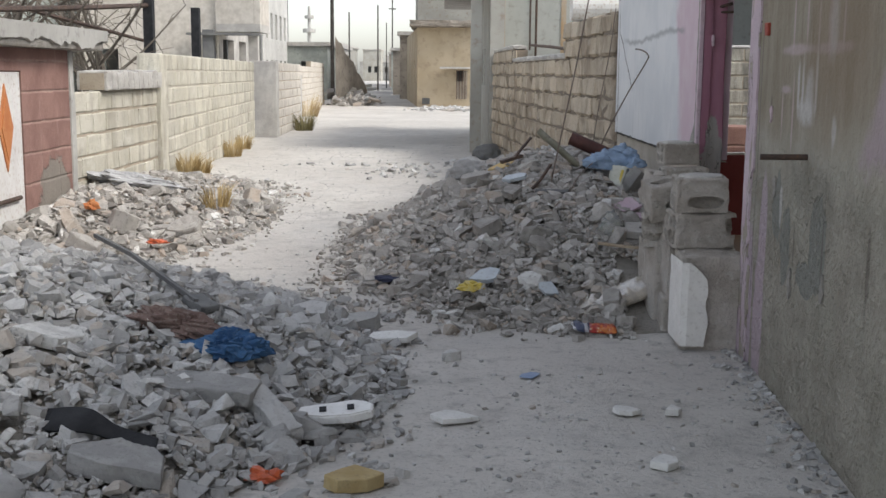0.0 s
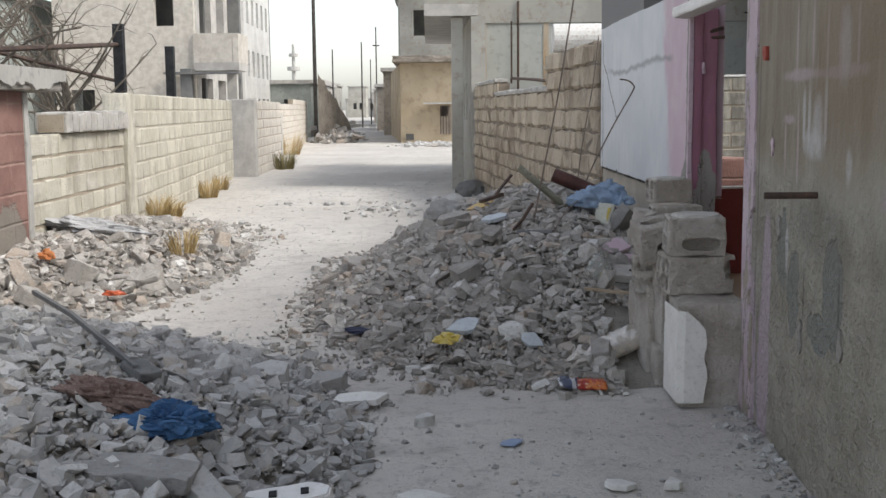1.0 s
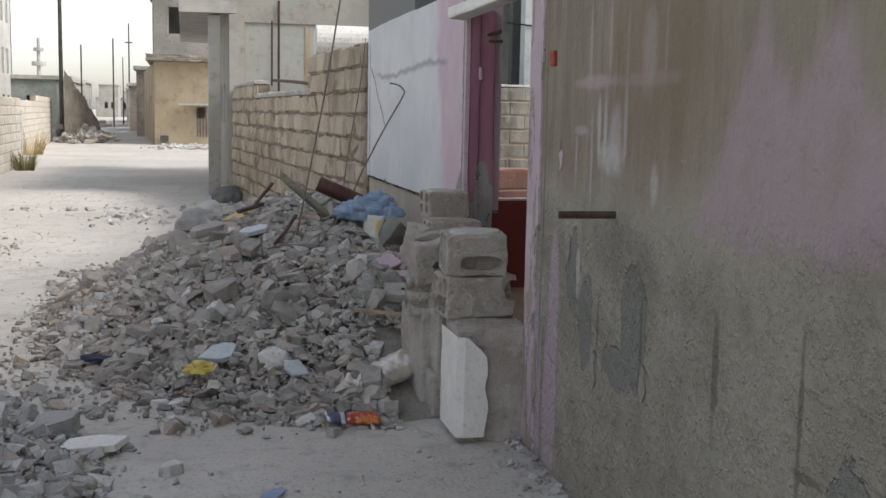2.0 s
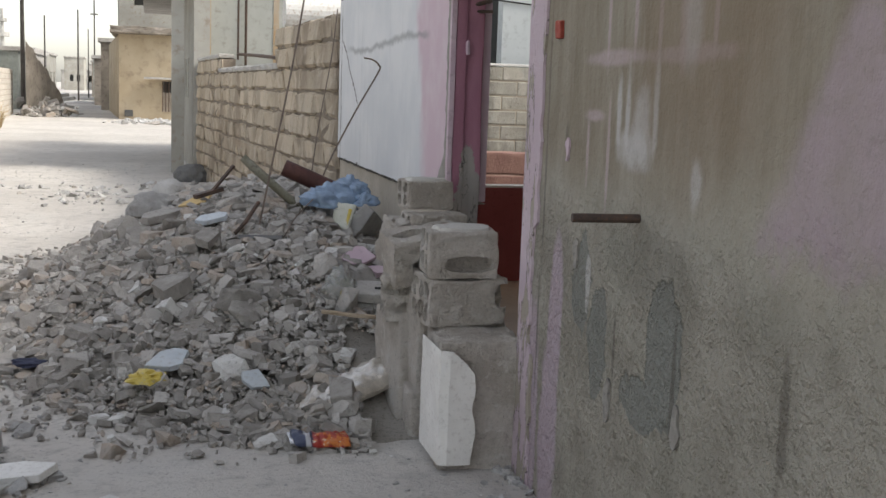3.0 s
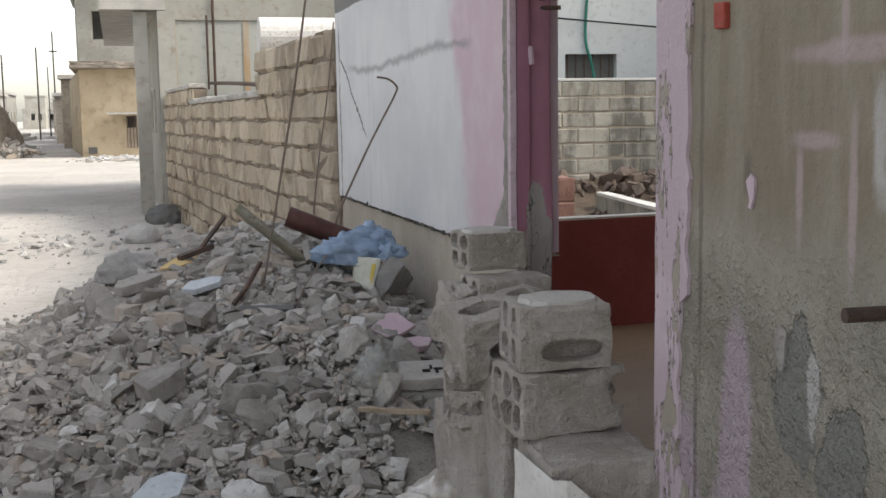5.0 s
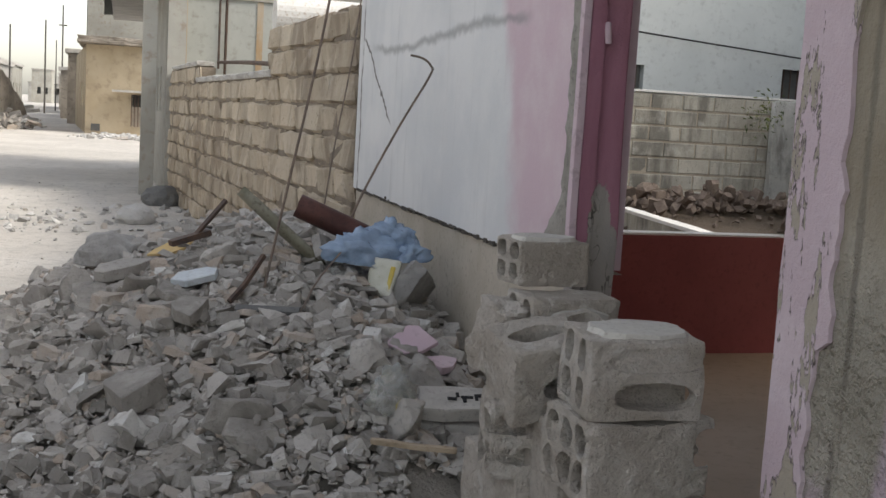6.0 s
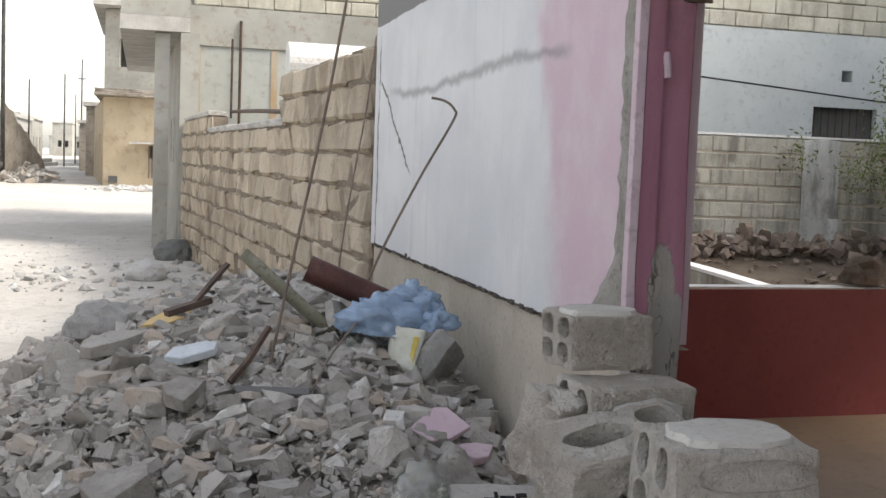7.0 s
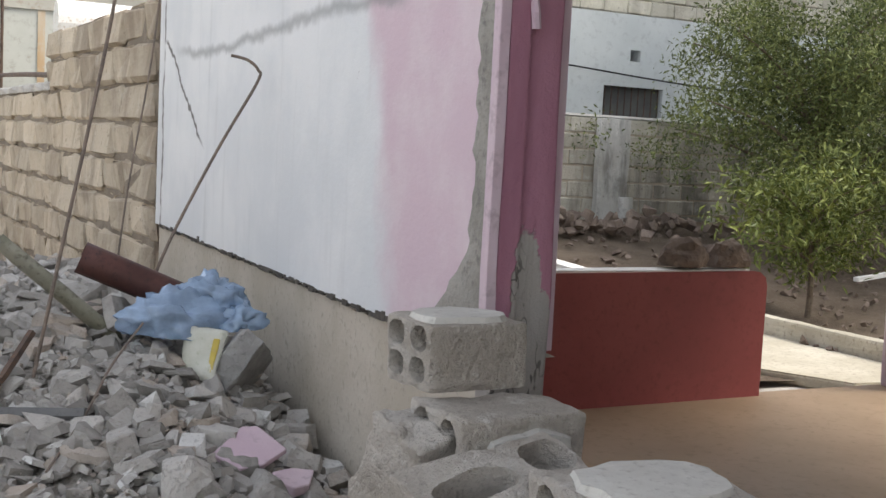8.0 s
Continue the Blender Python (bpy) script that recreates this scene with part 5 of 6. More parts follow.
# lower courses that carry them
for k, (x, y, z, L, D, H, r, mt) in enumerate(((1.43, 6.62, 0.36, 0.32, 0.24, 0.34, 2, HOLLOW), (1.43, 6.62, -0.02, 0.34, 0.26, 0.38, 0, BLOCK_BEIGE), (1.31, 6.55, -0.02, 0.20, 0.34, 0.50, 6, HOLLOW), (1.36, 6.33, 0.20, 0.18, 0.20, 0.44, 3, HOLLOW), (1.36, 6.33, -0.02, 0.22, 0.22, 0.22, 0, HOLLOW))):
    ob = link("concrete_block", box(-L / 2, L / 2, -D / 2, D / 2, 0, H, 0.015, pose(x, y, z, 0, 0, r), rough=0.008, cuts=6), mt)
    tagged(ob, "worn solid concrete block at the foot of the stack", "concrete block", "blocks stacked in the doorway")
stub = thing("wall_stub", pose(1.45, 5.98, 0), "low stub of block wall with a flake of white plaster", "wall stub")
part("masonry", box(-0.165, 0.155, -0.17, 0.20, -0.03, 0.495, 0.015, pose(0, 0, 0, 0, 0, -6), rough=0.018, cuts=8), HOLLOW, stub)
bm = bmesh.new()
prev = None
for k in range(26):
    z = 0.03 + 0.44 * k / 25
    w0 = -0.178 + 0.02 * max(0, z - 0.3) + 0.006 * noise.noise((0, 0, z * 12))
    w1 = -0.055 + 0.02 * noise.noise((4, 0, z * 10)) - 0.10 * max(0, (z - 0.38) / 0.1) - 0.03 * max(0, (0.2 - z))
    cur = [bm.verts.new((w0 - 0.010, 0.12, z)), bm.verts.new((w0 - 0.012, -0.186, z)), bm.verts.new((w0 + 0.02, -0.203, z)), bm.verts.new((max(w1, w0 + 0.03), -0.203, z)), bm.verts.new((max(w1, w0 + 0.03), -0.165, z))]
    if prev:
        for i in range(4):
            bm.faces.new((prev[i], prev[i + 1], cur[i + 1], cur[i]))
    prev = cur
part("plaster_flake", bm, WHITE_EDGE, stub, "white plaster flake")

# ---- house wall fittings ----
bar = link("steel_bar", tube([(1.62, 4.62, 1.10), (1.31, 4.655, 1.098)], 0.0125, 12), STEEL)
tagged(bar, "short dark steel bar sticking out of the wall", "steel bar")
RED_BOX = plain("faded red plastic", (0.30, 0.05, 0.035), (0.36, 0.08, 0.05), (0.2, 0.05, 0.04), 10, 60, 0.6)
tagged(link("wall_socket", box(wall_face(5.45) - 0.016, wall_face(5.45) + 0.02, 5.42, 5.47, 1.61, 1.67, 0.006, rough=0.006, cuts=3), RED_BOX), "broken red box set into the wall edge", "wall box")
# loose flakes of plaster lifting from the wall
for k, (y, z, a, b) in enumerate(((5.30, 1.25, 0.02, 0.04), (5.16, 0.93, 0.03, 0.05), (4.80, 0.55, 0.03, 0.07), (4.30, 0.62, 0.03, 0.06))):
    bm = bmesh.new()
    ring = [bm.verts.new((-0.006 - 0.004 * (i % 2), a * math.cos(t) * (0.7 + 0.3 * math.sin(3 * t + k)), b * math.sin(t))) for i, t in enumerate(2 * math.pi * j / 11 for j in range(11))]
    back = [bm.verts.new((0.004, v.co.y * 0.9, v.co.z * 0.9)) for v in ring]
    bm.faces.new(ring)
    for i in range(11):
        bm.faces.new((ring[i], ring[(i + 1) % 11], back[(i + 1) % 11], back[i]))
    bmesh.ops.transform(bm, matrix=pose(wall_face(y), y, z), verts=bm.verts)
    tagged(link("plaster_flake", bm, PINK if k == 0 else CEMENT), "small flake of plaster lifting from the house wall", "plaster flake", "flakes on the house wall")

# ---- bent rods, pipe, gutter on the pile ----
hook = link("bent_rebar", tube(curve_points([(1.165, 8.49, 0.79), (1.25, 8.52, 1.0), (1.41, 8.57, 1.30), (1.545, 8.60, 1.53), (1.548, 8.6, 1.575), (1.51, 8.6, 1.605), (1.455, 8.6, 1.615)], 5), 0.0052, 8), ROD)
tagged(hook, "rusty reinforcing bar with a hooked end", "rebar", "bars standing in the rubble")
rod = link("long_rebar", tube(curve_points([(0.79, 8.12, 0.60), (0.87, 8.15, 1.00), (0.97, 8.18, 1.50), (1.03, 8.2, 1.85), (1.10, 8.22, 2.28)], 4), 0.0052, 8), ROD)
tagged(rod, "long thin rusty bar leaning out of the rubble", "rebar", "bars standing in the rubble")
tagged(link("thin_rebar", tube(curve_points([(1.28, 9.75, 0.55), (1.36, 9.85, 1.1), (1.47, 10.0, 1.62), (1.52, 10.05, 2.0)], 4), 0.0042, 6), ROD), "thin bar against the block wall", "rebar", "bars standing in the rubble")
tagged(link("loop_wire", tube(curve_points([(0.78, 7.62, 0.54), (0.90, 7.84, 0.62), (0.98, 7.95, 0.72), (1.10, 8.15, 0.80)], 6), 0.0035, 6), ROD), "thin bent wire lying over the rubble", "wire", "bars standing in the rubble")
tagged(link("flat_bar", tube([(0.66, 8.02, 0.62), (0.72, 8.06, 0.68), (0.80, 8.16, 0.78)], 0.012, 5), STEEL), "flat rusty bar across broken concrete", "rebar", "bars standing in the rubble")
tagged(link("flat_bar", tube([(0.68, 7.95, 0.61), (0.90, 7.84, 0.62)], 0.018, 5), CONCRETE_DARK), "dark strip lying in the rubble", "rebar", "bars standing in the rubble")


def half_pipe(a, b, r, thick, arc, roll, sides=12, cap=1.0):
    """A split pipe or gutter from a to b, open on one side, with thickness."""
    a, b = Vector(a), Vector(b)
    d = (b - a).normalized()
    s = d.cross(Vector((0, 0, 1))).normalized()
    u = s.cross(d)
    bm = bmesh.new()
    rows = []
    for j in range(7):
        p = a.lerp(b, j / 6)
        k2 = 1.0 if j else cap
        row = []
        for rr in (r, r - thick):
            row.append([bm.verts.new(p + (s * math.cos(t) + u * math.sin(t)) * rr * k2) for t in (roll - arc / 2 + arc * k / sides for k in range(sides + 1))])
        rows.append(row)
    for A, B in zip(rows, rows[1:]):
        for q in (0, 1):
            for k in range(sides):
                bm.faces.new((A[q][k], A[q][k + 1], B[q][k + 1], B[q][k]))
        for k in (0, sides):
            bm.faces.new((A[0][k], A[1][k], B[1][k], B[0][k]))
    for E in (rows[0], rows[-1]):
        for k in range(sides):
            bm.faces.new((E[0][k], E[0][k + 1], E[1][k + 1], E[1][k]))
    return bm


OLIVE = plain("dusty olive metal", (0.17, 0.165, 0.12), (0.26, 0.25, 0.20), (0.10, 0.09, 0.07), 6, 50, 0.55, 0.2, 0.003, 0.3)
MAROON = plain("rusty maroon metal", (0.07, 0.032, 0.028), (0.11, 0.05, 0.042), (0.045, 0.028, 0.025), 6, 60, 0.5, 0.2, 0.003, 0.3)
tagged(link("split_pipe", half_pipe((0.735, 8.42, 1.02), (1.08, 8.36, 0.72), 0.036, 0.007, 3.4, -1.2, cap=0.9), OLIVE, smooth=True), "split olive metal pipe lying on the rubble", "pipe")
tagged(link("metal_gutter", half_pipe((0.97, 8.47, 0.955), (1.29, 8.42, 0.82), 0.052, 0.006, 4.2, 1.0), MAROON, smooth=True), "rusty maroon metal gutter in the rubble", "gutter")
tagged(link("dark_board", box(-0.006, 0.006, -0.016, 0.016, -0.11, 0.11, 0.003, pose(0.63, 8.72, 0.86, 10, 38, 20)), STEEL), "dark thin board stuck upright in the rubble", "board")
tagged(link("dark_board", box(-0.012, 0.012, -0.025, 0.025, -0.09, 0.09, 0.006, pose(0.55, 8.70, 0.78, 0, 75, 20)), STEEL), "short dark board end in the rubble", "board")


def crumpled(size, seed, folds=0.35, flat=0.5, sub=3, m=None, drape=0.0):
    """A crumpled bag: a lumpy ball, pressed flat, with sharp folds."""
    bm = bmesh.new()
    bmesh.ops.create_icosphere(bm, subdivisions=sub, radius=1.0)
    o = Vector((seed * 5.3, seed * 2.1, seed))
    for v in bm.verts:
        n = v.co.normalized()
        k = 1 + folds * noise.noise(n * 1.6 + o) + folds * 0.9 * abs(noise.noise(n * 3.5 + o)) - folds * 0.7 * abs(noise.noise(n * 7 + o))
        fr = noise.noise(n * 1.1 + o) * 3.2
        k += drape * (1 - abs(2 * (fr - math.floor(fr)) - 1))
        v.co = Vector((n.x * size[0] * k, n.y * size[1] * k, n.z * size[2] * k * flat + 0))
        v.co.z = max(v.co.z, -size[2] * 0.3)
    if m is not None:
        bmesh.ops.transform(bm, matrix=m, verts=bm.verts)
    return bm


def film_material(name, colour, rough=0.25, through_=0.3, alpha=1.0, fine=30):
    n = Nodes(name)
    f = n.noise(fine, 4, 0.6)
    n.bsdf.inputs["Transmission Weight"].default_value = through_
    m = n.done(n.mix(n.ramp(f, 0.35, 0.65), colour, tuple(min(1, c * 1.35) for c in colour)), rough, f, 0.5, 0.01)
    n.bsdf.inputs["Specular IOR Level"].default_value = 0.5
    n.bsdf.inputs["Alpha"].default_value = alpha
    return m


BLUE_FILM = film_material("pale blue plastic film", (0.30, 0.41, 0.56), 0.16, 0.35, fine=9)
blue_bag = thing("plastic_bag", pose(1.25, 8.28, 0.795) @ Matrix.Scale(0.72, 4), "crumpled pale blue plastic bag on the rubble", "plastic bag")
part("body", crumpled((0.19, 0.13, 0.14), 1, 0.55, 0.85, 4, pose(-0.05, 0, -0.03, 0, 5, 10), 0.06), BLUE_FILM, blue_bag, smooth=True)
part("fold", crumpled((0.13, 0.10, 0.11), 2, 0.6, 0.95, 4, pose(0.13, 0.08, 0.06, 0, 10, -10), 0.06), BLUE_FILM, blue_bag, smooth=True)
part("fold", crumpled((0.09, 0.07, 0.08), 3, 0.6, 1.0, 4, pose(0.23, -0.02, -0.03), 0.06), BLUE_FILM, blue_bag, smooth=True)
PACK = plain("pale packet", (0.50, 0.50, 0.42), (0.60, 0.60, 0.53), (0.4, 0.42, 0.3), 8, 40, 0.4)
YELLOW = plain("yellow print", (0.48, 0.36, 0.06), (0.60, 0.47, 0.12), (0.42, 0.37, 0.22), 8, 40, 0.4)
pk = thing("food_packet", pose(1.28, 8.16, 0.66), "empty pale packet with a yellow band in the rubble", "packet")
part("pouch", box(-0.06, 0.055, -0.022, 0.022, -0.07, 0.09, 0.016, pose(0, 0, 0.03, -20, 8, -25), rough=0.012, cuts=3), PACK, pk, smooth=True)
part("band", box(0.022, 0.042, -0.027, -0.014, -0.05, 0.06, 0.006, pose(0, 0, 0.03, -20, 8, -25), rough=0.004, cuts=2), YELLOW, pk, "yellow printed band")
ob = new("concrete_lump", LUMPS[4])
ob.matrix_basis = pose(1.42, 8.24, 0.66, 30, 20, 40) @ Matrix.Diagonal((0.30, 0.28, 0.36, 1))
tagged(ob, "large broken concrete lump beside the bag", "concrete lump")

FOIL_SILVER = plain("silver foil", (0.55, 0.55, 0.57), (0.75, 0.75, 0.77), None, 20, 60, 0.25, 0.4, 0.006, 0.8)
def printed_foil():
    """Red printed foil with orange and white patches and a dark end."""
    n = Nodes("printed foil")
    x = n.axis(0)
    col = n.mix(n.ramp(n.noise(26, 4, 0.6), 0.48, 0.56), (0.34, 0.035, 0.025), (0.55, 0.17, 0.04))
    col = n.mix(n.ramp(n.noise(40, 3, 0.6), 0.60, 0.64), col, (0.60, 0.50, 0.40))
    col = n.mix(n.ramp(n.math("ADD", x, n.math("MULTIPLY", n.noise(18, 3), 0.05)), -0.005, -0.02), col, (0.035, 0.045, 0.09))
    col = n.mix(n.ramp(n.math("ABSOLUTE", n.math("ADD", x, 0.055)), 0.008, 0.014, 0.8, 0.0), col, (0.62, 0.62, 0.64))
    m = n.done(col, 0.28, n.noise(30, 4, 0.6), 0.6, 0.008)
    n.bsdf.inputs["Specular IOR Level"].default_value = 0.5
    return m


def foil_pouch(L, W, H, seed):
    """A flat empty pouch: two creased faces joined at crimped ends."""
    bm = bmesh.new()
    nx, ny = 26, 12
    o = Vector((seed * 2.3, seed * 1.1, 0))
    faces_ = []
    for up in (1, -1):
        grid = []
        for j in range(ny + 1):
            row = []
            for i in range(nx + 1):
                u, v = i / nx * 2 - 1, j / ny * 2 - 1
                puff = max(0.0, (1 - u ** 4) * (1 - v ** 2)) ** 0.6
                p = Vector((u * L / 2 * (1 - 0.05 * v * v), v * W / 2 * (1 - 0.12 * (1 - u * u)), 0))
                crease = noise.noise(p * 38 + o) + 0.7 * abs(noise.noise(p * 75 + o))
                lift = 0.016 * noise.noise(p * 14 + o) + 0.018 * u * u
                p.z = lift + (H * puff * (0.75 + 0.5 * crease) if up > 0 else 0.0)
                row.append(bm.verts.new(p))
            grid.append(row)
        for j in range(ny):
            for i in range(nx):
                bm.faces.new((grid[j][i], grid[j][i + 1], grid[j + 1][i + 1], grid[j + 1][i]))
    bmesh.ops.remove_doubles(bm, verts=bm.verts, dist=0.0006)
    return bm


snack = thing("snack_wrapper", pose(0.865, 6.13, 0.034, 8, 4, 4), "shiny red snack wrapper with a dark blue end on the street", "wrapper")
part("pouch", foil_pouch(0.235, 0.13, 0.032, 3), printed_foil(), snack, smooth=True)
part("seal", box(-0.128, -0.112, -0.055, 0.055, 0.012, 0.016, 0.001, rough=0.004, cuts=4), FOIL_SILVER, snack, "crimped silver seal")
FILM = film_material("dusty clear film", (0.50, 0.45, 0.38), 0.35, 0.35)
bm = foil_pouch(0.52, 0.24, 0.07, 9)
bmesh.ops.transform(bm, matrix=pose(1.03, 6.53, 0.12, 12, -17, 20), verts=bm.verts)
tagged(link("plastic_sheet", bm, FILM, smooth=True), "dusty translucent plastic sheet on the rubble edge", "plastic sheet")
CLEAR = film_material("clear plastic", (0.72, 0.73, 0.70), 0.06, 0.85)
bt = thing("plastic_bottle", pose(1.10, 7.20, 0.42), "crushed clear plastic wrapper with yellow print", "plastic wrapper")
part("body", crumpled((0.07, 0.06, 0.10), 12, 0.5, 0.9, 4, pose(0, 0, 0.03, 15, 20, 0), 0.08), CLEAR, bt, smooth=True)
part("print", crumpled((0.03, 0.03, 0.05), 13, 0.4, 0.9, 2, pose(0.03, -0.045, 0.0)), YELLOW, bt, "yellow print")
sl = thing("printed_slab", pose(1.31, 7.18, 0.40), "grey slab piece with dark painted marks on the rubble", "slab piece")
part("slab", box(-0.13, 0.13, -0.06, 0.06, 0, 0.055, 0.012, pose(0, 0, 0.02, 25, 2, -6), rough=0.008, cuts=5), CONCRETE, sl)
for k, (u, w, h) in enumerate(((-0.02, 0.03, 0.012), (0.03, 0.04, 0.01), (0.075, 0.02, 0.014), (0.02, 0.012, 0.03), (0.06, 0.010, 0.03), (0.0, 0.01, 0.02))):
    part("mark", box(u - w / 2, u + w / 2, -0.01 - h / 2 + 0.01 * (k % 3), -0.01 + h / 2 + 0.01 * (k % 3), 0.055, 0.0585, 0, pose(0, 0, 0.02, 25, 2, -6)), BLACK, sl, "dark painted mark")
ob = link("slab_piece", box(-0.15, 0.13, -0.09, 0.08, -0.06, 0.0, 0.012, pose(1.30, 7.22, 0.40, 10, 4, -10), rough=0.012, cuts=4), CONCRETE)
tagged(ob, "dark slab piece under the painted one", "slab piece")
WOOD = plain("pale splintered wood", (0.34, 0.27, 0.19), (0.43, 0.35, 0.26), (0.24, 0.18, 0.12), 6, 40, 0.8, stretch=(0.6, 6, 6))
tagged(link("wood_splinter", box(-0.14, 0.12, -0.010, 0.012, -0.008, 0.010, 0.004, pose(1.12, 6.93, 0.38, 4, 4, -14), rough=0.005, cuts=4), WOOD), "pale wooden splinter on the rubble", "wood")


def flat_piece(name, m, w, d, h, material, label, category, group="", seed=0, corners=6):
    """A broken flat piece with an uneven outline."""
    rnd = random.Random(seed)
    bm = bmesh.new()
    pts = [(math.cos(a) * w / 2 * rnd.uniform(0.6, 1.25), math.sin(a) * d / 2 * rnd.uniform(0.6, 1.25)) for a in (2 * math.pi * (k + rnd.uniform(-0.3, 0.3)) / corners for k in range(corners))]
    lo, hi = [bm.verts.new((x * 1.02, y * 1.02, 0)) for x, y in pts], [bm.verts.new((x, y, h * rnd.uniform(0.85, 1.1))) for x, y in pts]
    bm.faces.new(lo), bm.faces.new(hi)
    for k in range(corners):
        bm.faces.new((lo[k], lo[(k + 1) % corners], hi[(k + 1) % corners], hi[k]))
    bmesh.ops.bevel(bm, geom=bm.edges[:], offset=min(h * 0.12, 0.003), segments=1, affect="EDGES")
    bmesh.ops.transform(bm, matrix=m, verts=bm.verts)
    return tagged(link(name, bm, material), label, category, group)


CARD = plain("tan card", (0.50, 0.36, 0.16), (0.58, 0.43, 0.22), None, 8, 40)
PALE_TILE = plain("pale blue tile", (0.44, 0.48, 0.51), (0.52, 0.56, 0.585), (0.38, 0.385, 0.385), 8, 60, 0.4)
PLASTER_W = plain("white plaster piece", (0.66, 0.65, 0.62), (0.76, 0.75, 0.72), (0.55, 0.53, 0.50), 8, 60)
BLUE_PAPER = plain("faded blue paper", (0.25, 0.32, 0.46), (0.31, 0.38, 0.52), None, 10, 60)
NAVY = plain("navy cloth", (0.03, 0.035, 0.06), (0.05, 0.055, 0.09), None, 10, 60)
flat_piece("card", pose(0.48, 8.88, 0.71, 18, -22, 20), 0.20, 0.12, 0.012, CARD, "piece of tan card on the rubble", "card", seed=1)
flat_piece("tile_piece", pose(0.54, 8.28, 0.66, 14, -10, 10), 0.18, 0.12, 0.03, PALE_TILE, "broken pale blue tile on the rubble", "tile piece", "tile pieces on the rubble", 2)
flat_piece("tile_piece", pose(0.30, 6.90, 0.19, 24, -18, 15), 0.19, 0.14, 0.03, PALE_TILE, "broken pale blue tile on the rubble", "tile piece", "tile pieces on the rubble", 3)
flat_piece("tile_piece", pose(0.65, 6.58, 0.17, 50, -10, 10), 0.12, 0.13, 0.025, PALE_TILE, "broken pale blue tile standing on edge", "tile piece", "tile pieces on the rubble", 4)
flat_piece("plaster_piece", pose(1.28, 7.64, 0.535, 35, 0, -10), 0.17, 0.14, 0.02, PINK, "pink painted plaster piece on the rubble", "plaster piece", "plaster pieces", 5)
flat_piece("plaster_piece", pose(1.36, 7.56, 0.47, 20, 0, 20), 0.14, 0.10, 0.03, PINK, "small pink plaster piece", "plaster piece", "plaster pieces", 6)
flat_piece("slab_piece", pose(0.07, 8.82, 0.52, 30, -40, 60), 0.28, 0.16, 0.05, RUBBLE_SANDY, "pale slab piece standing in the rubble", "slab piece", "slab pieces", 7)
flat_piece("slab_piece", pose(0.27, 8.72, 0.61, 8, -8, 30), 0.28, 0.16, 0.05, RUBBLE_SANDY, "pale slab piece lying on the rubble", "slab piece", "slab pieces", 8)
flat_piece("slab_piece", pose(0.51, 7.95, 0.58, 16, -14, 25), 0.20, 0.14, 0.05, RUBBLE_SANDY, "pale slab piece lying on the rubble", "slab piece", "slab pieces", 9)
flat_piece("slab_piece", pose(0.32, 7.50, 0.38, 12, -12, -10), 0.24, 0.20, 0.08, RUBBLE_SANDY, "thick slab piece on the rubble", "slab piece", "slab pieces", 10)
flat_piece("slab_piece", pose(1.06, 8.40, 0.78, 60, 10, 60), 0.26, 0.12, 0.04, RUBBLE_SANDY, "grey slab piece leaning below the bag", "slab piece", "slab pieces", 11)
flat_piece("plaster_piece", pose(-0.25, 5.90, 0.02, 2, -3, 20), 0.30, 0.20, 0.035, PLASTER_W, "white plaster piece at the rubble edge", "plaster piece", "plaster pieces", 12)
flat_piece("plaster_piece", pose(0.07, 4.56, 0.01, 2, 3, 10), 0.21, 0.13, 0.022, PLASTER_W, "white plaster piece lying on the street", "plaster piece", "plaster pieces", 13, 6)
flat_piece("plaster_piece", pose(0.80, 4.68, 0.01, 0, 3, 0), 0.13, 0.10, 0.022, PLASTER_W, "small white plaster piece on the street", "plaster piece", "plaster pieces", 14, 6)
flat_piece("plaster_piece", pose(1.00, 4.67, 0.01, 3, 0, 60), 0.11, 0.09, 0.028, PLASTER_W, "small white plaster piece on the street", "plaster piece", "plaster pieces", 15, 5)
flat_piece("plaster_piece", pose(0.83, 4.02, 0.01, 3, 2, 30), 0.14, 0.10, 0.03, PLASTER_W, "small white plaster piece on the street", "plaster piece", "plaster pieces", 16, 6)
flat_piece("stone", pose(0.07, 5.57, 0.0, 0, 0, 30), 0.10, 0.07, 0.05, RUBBLE, "grey stone lying on the street", "stone", "", 17)
flat_piece("paper_scrap", pose(0.44, 5.25, 0.012, 1, 1, 40), 0.12, 0.09, 0.006, BLUE_PAPER, "scrap of faded blue paper on the street", "paper", "", 18)
tagged(link("rag", crumpled((0.08, 0.05, 0.04), 15, 0.5, 0.6, 3, pose(-0.34, 7.38, 0.08)), NAVY), "small navy rag in the rubble", "rag")
tagged(link("yellow_wrapper", crumpled((0.07, 0.05, 0.05), 16, 0.6, 0.7, 3, pose(0.20, 6.79, 0.14)), YELLOW), "crumpled yellow wrapper in the rubble", "wrapper")
WHITE_PVC = plain("dusty white plastic", (0.70, 0.69, 0.67), (0.78, 0.77, 0.75), (0.6, 0.58, 0.55), 8, 50, 0.45)

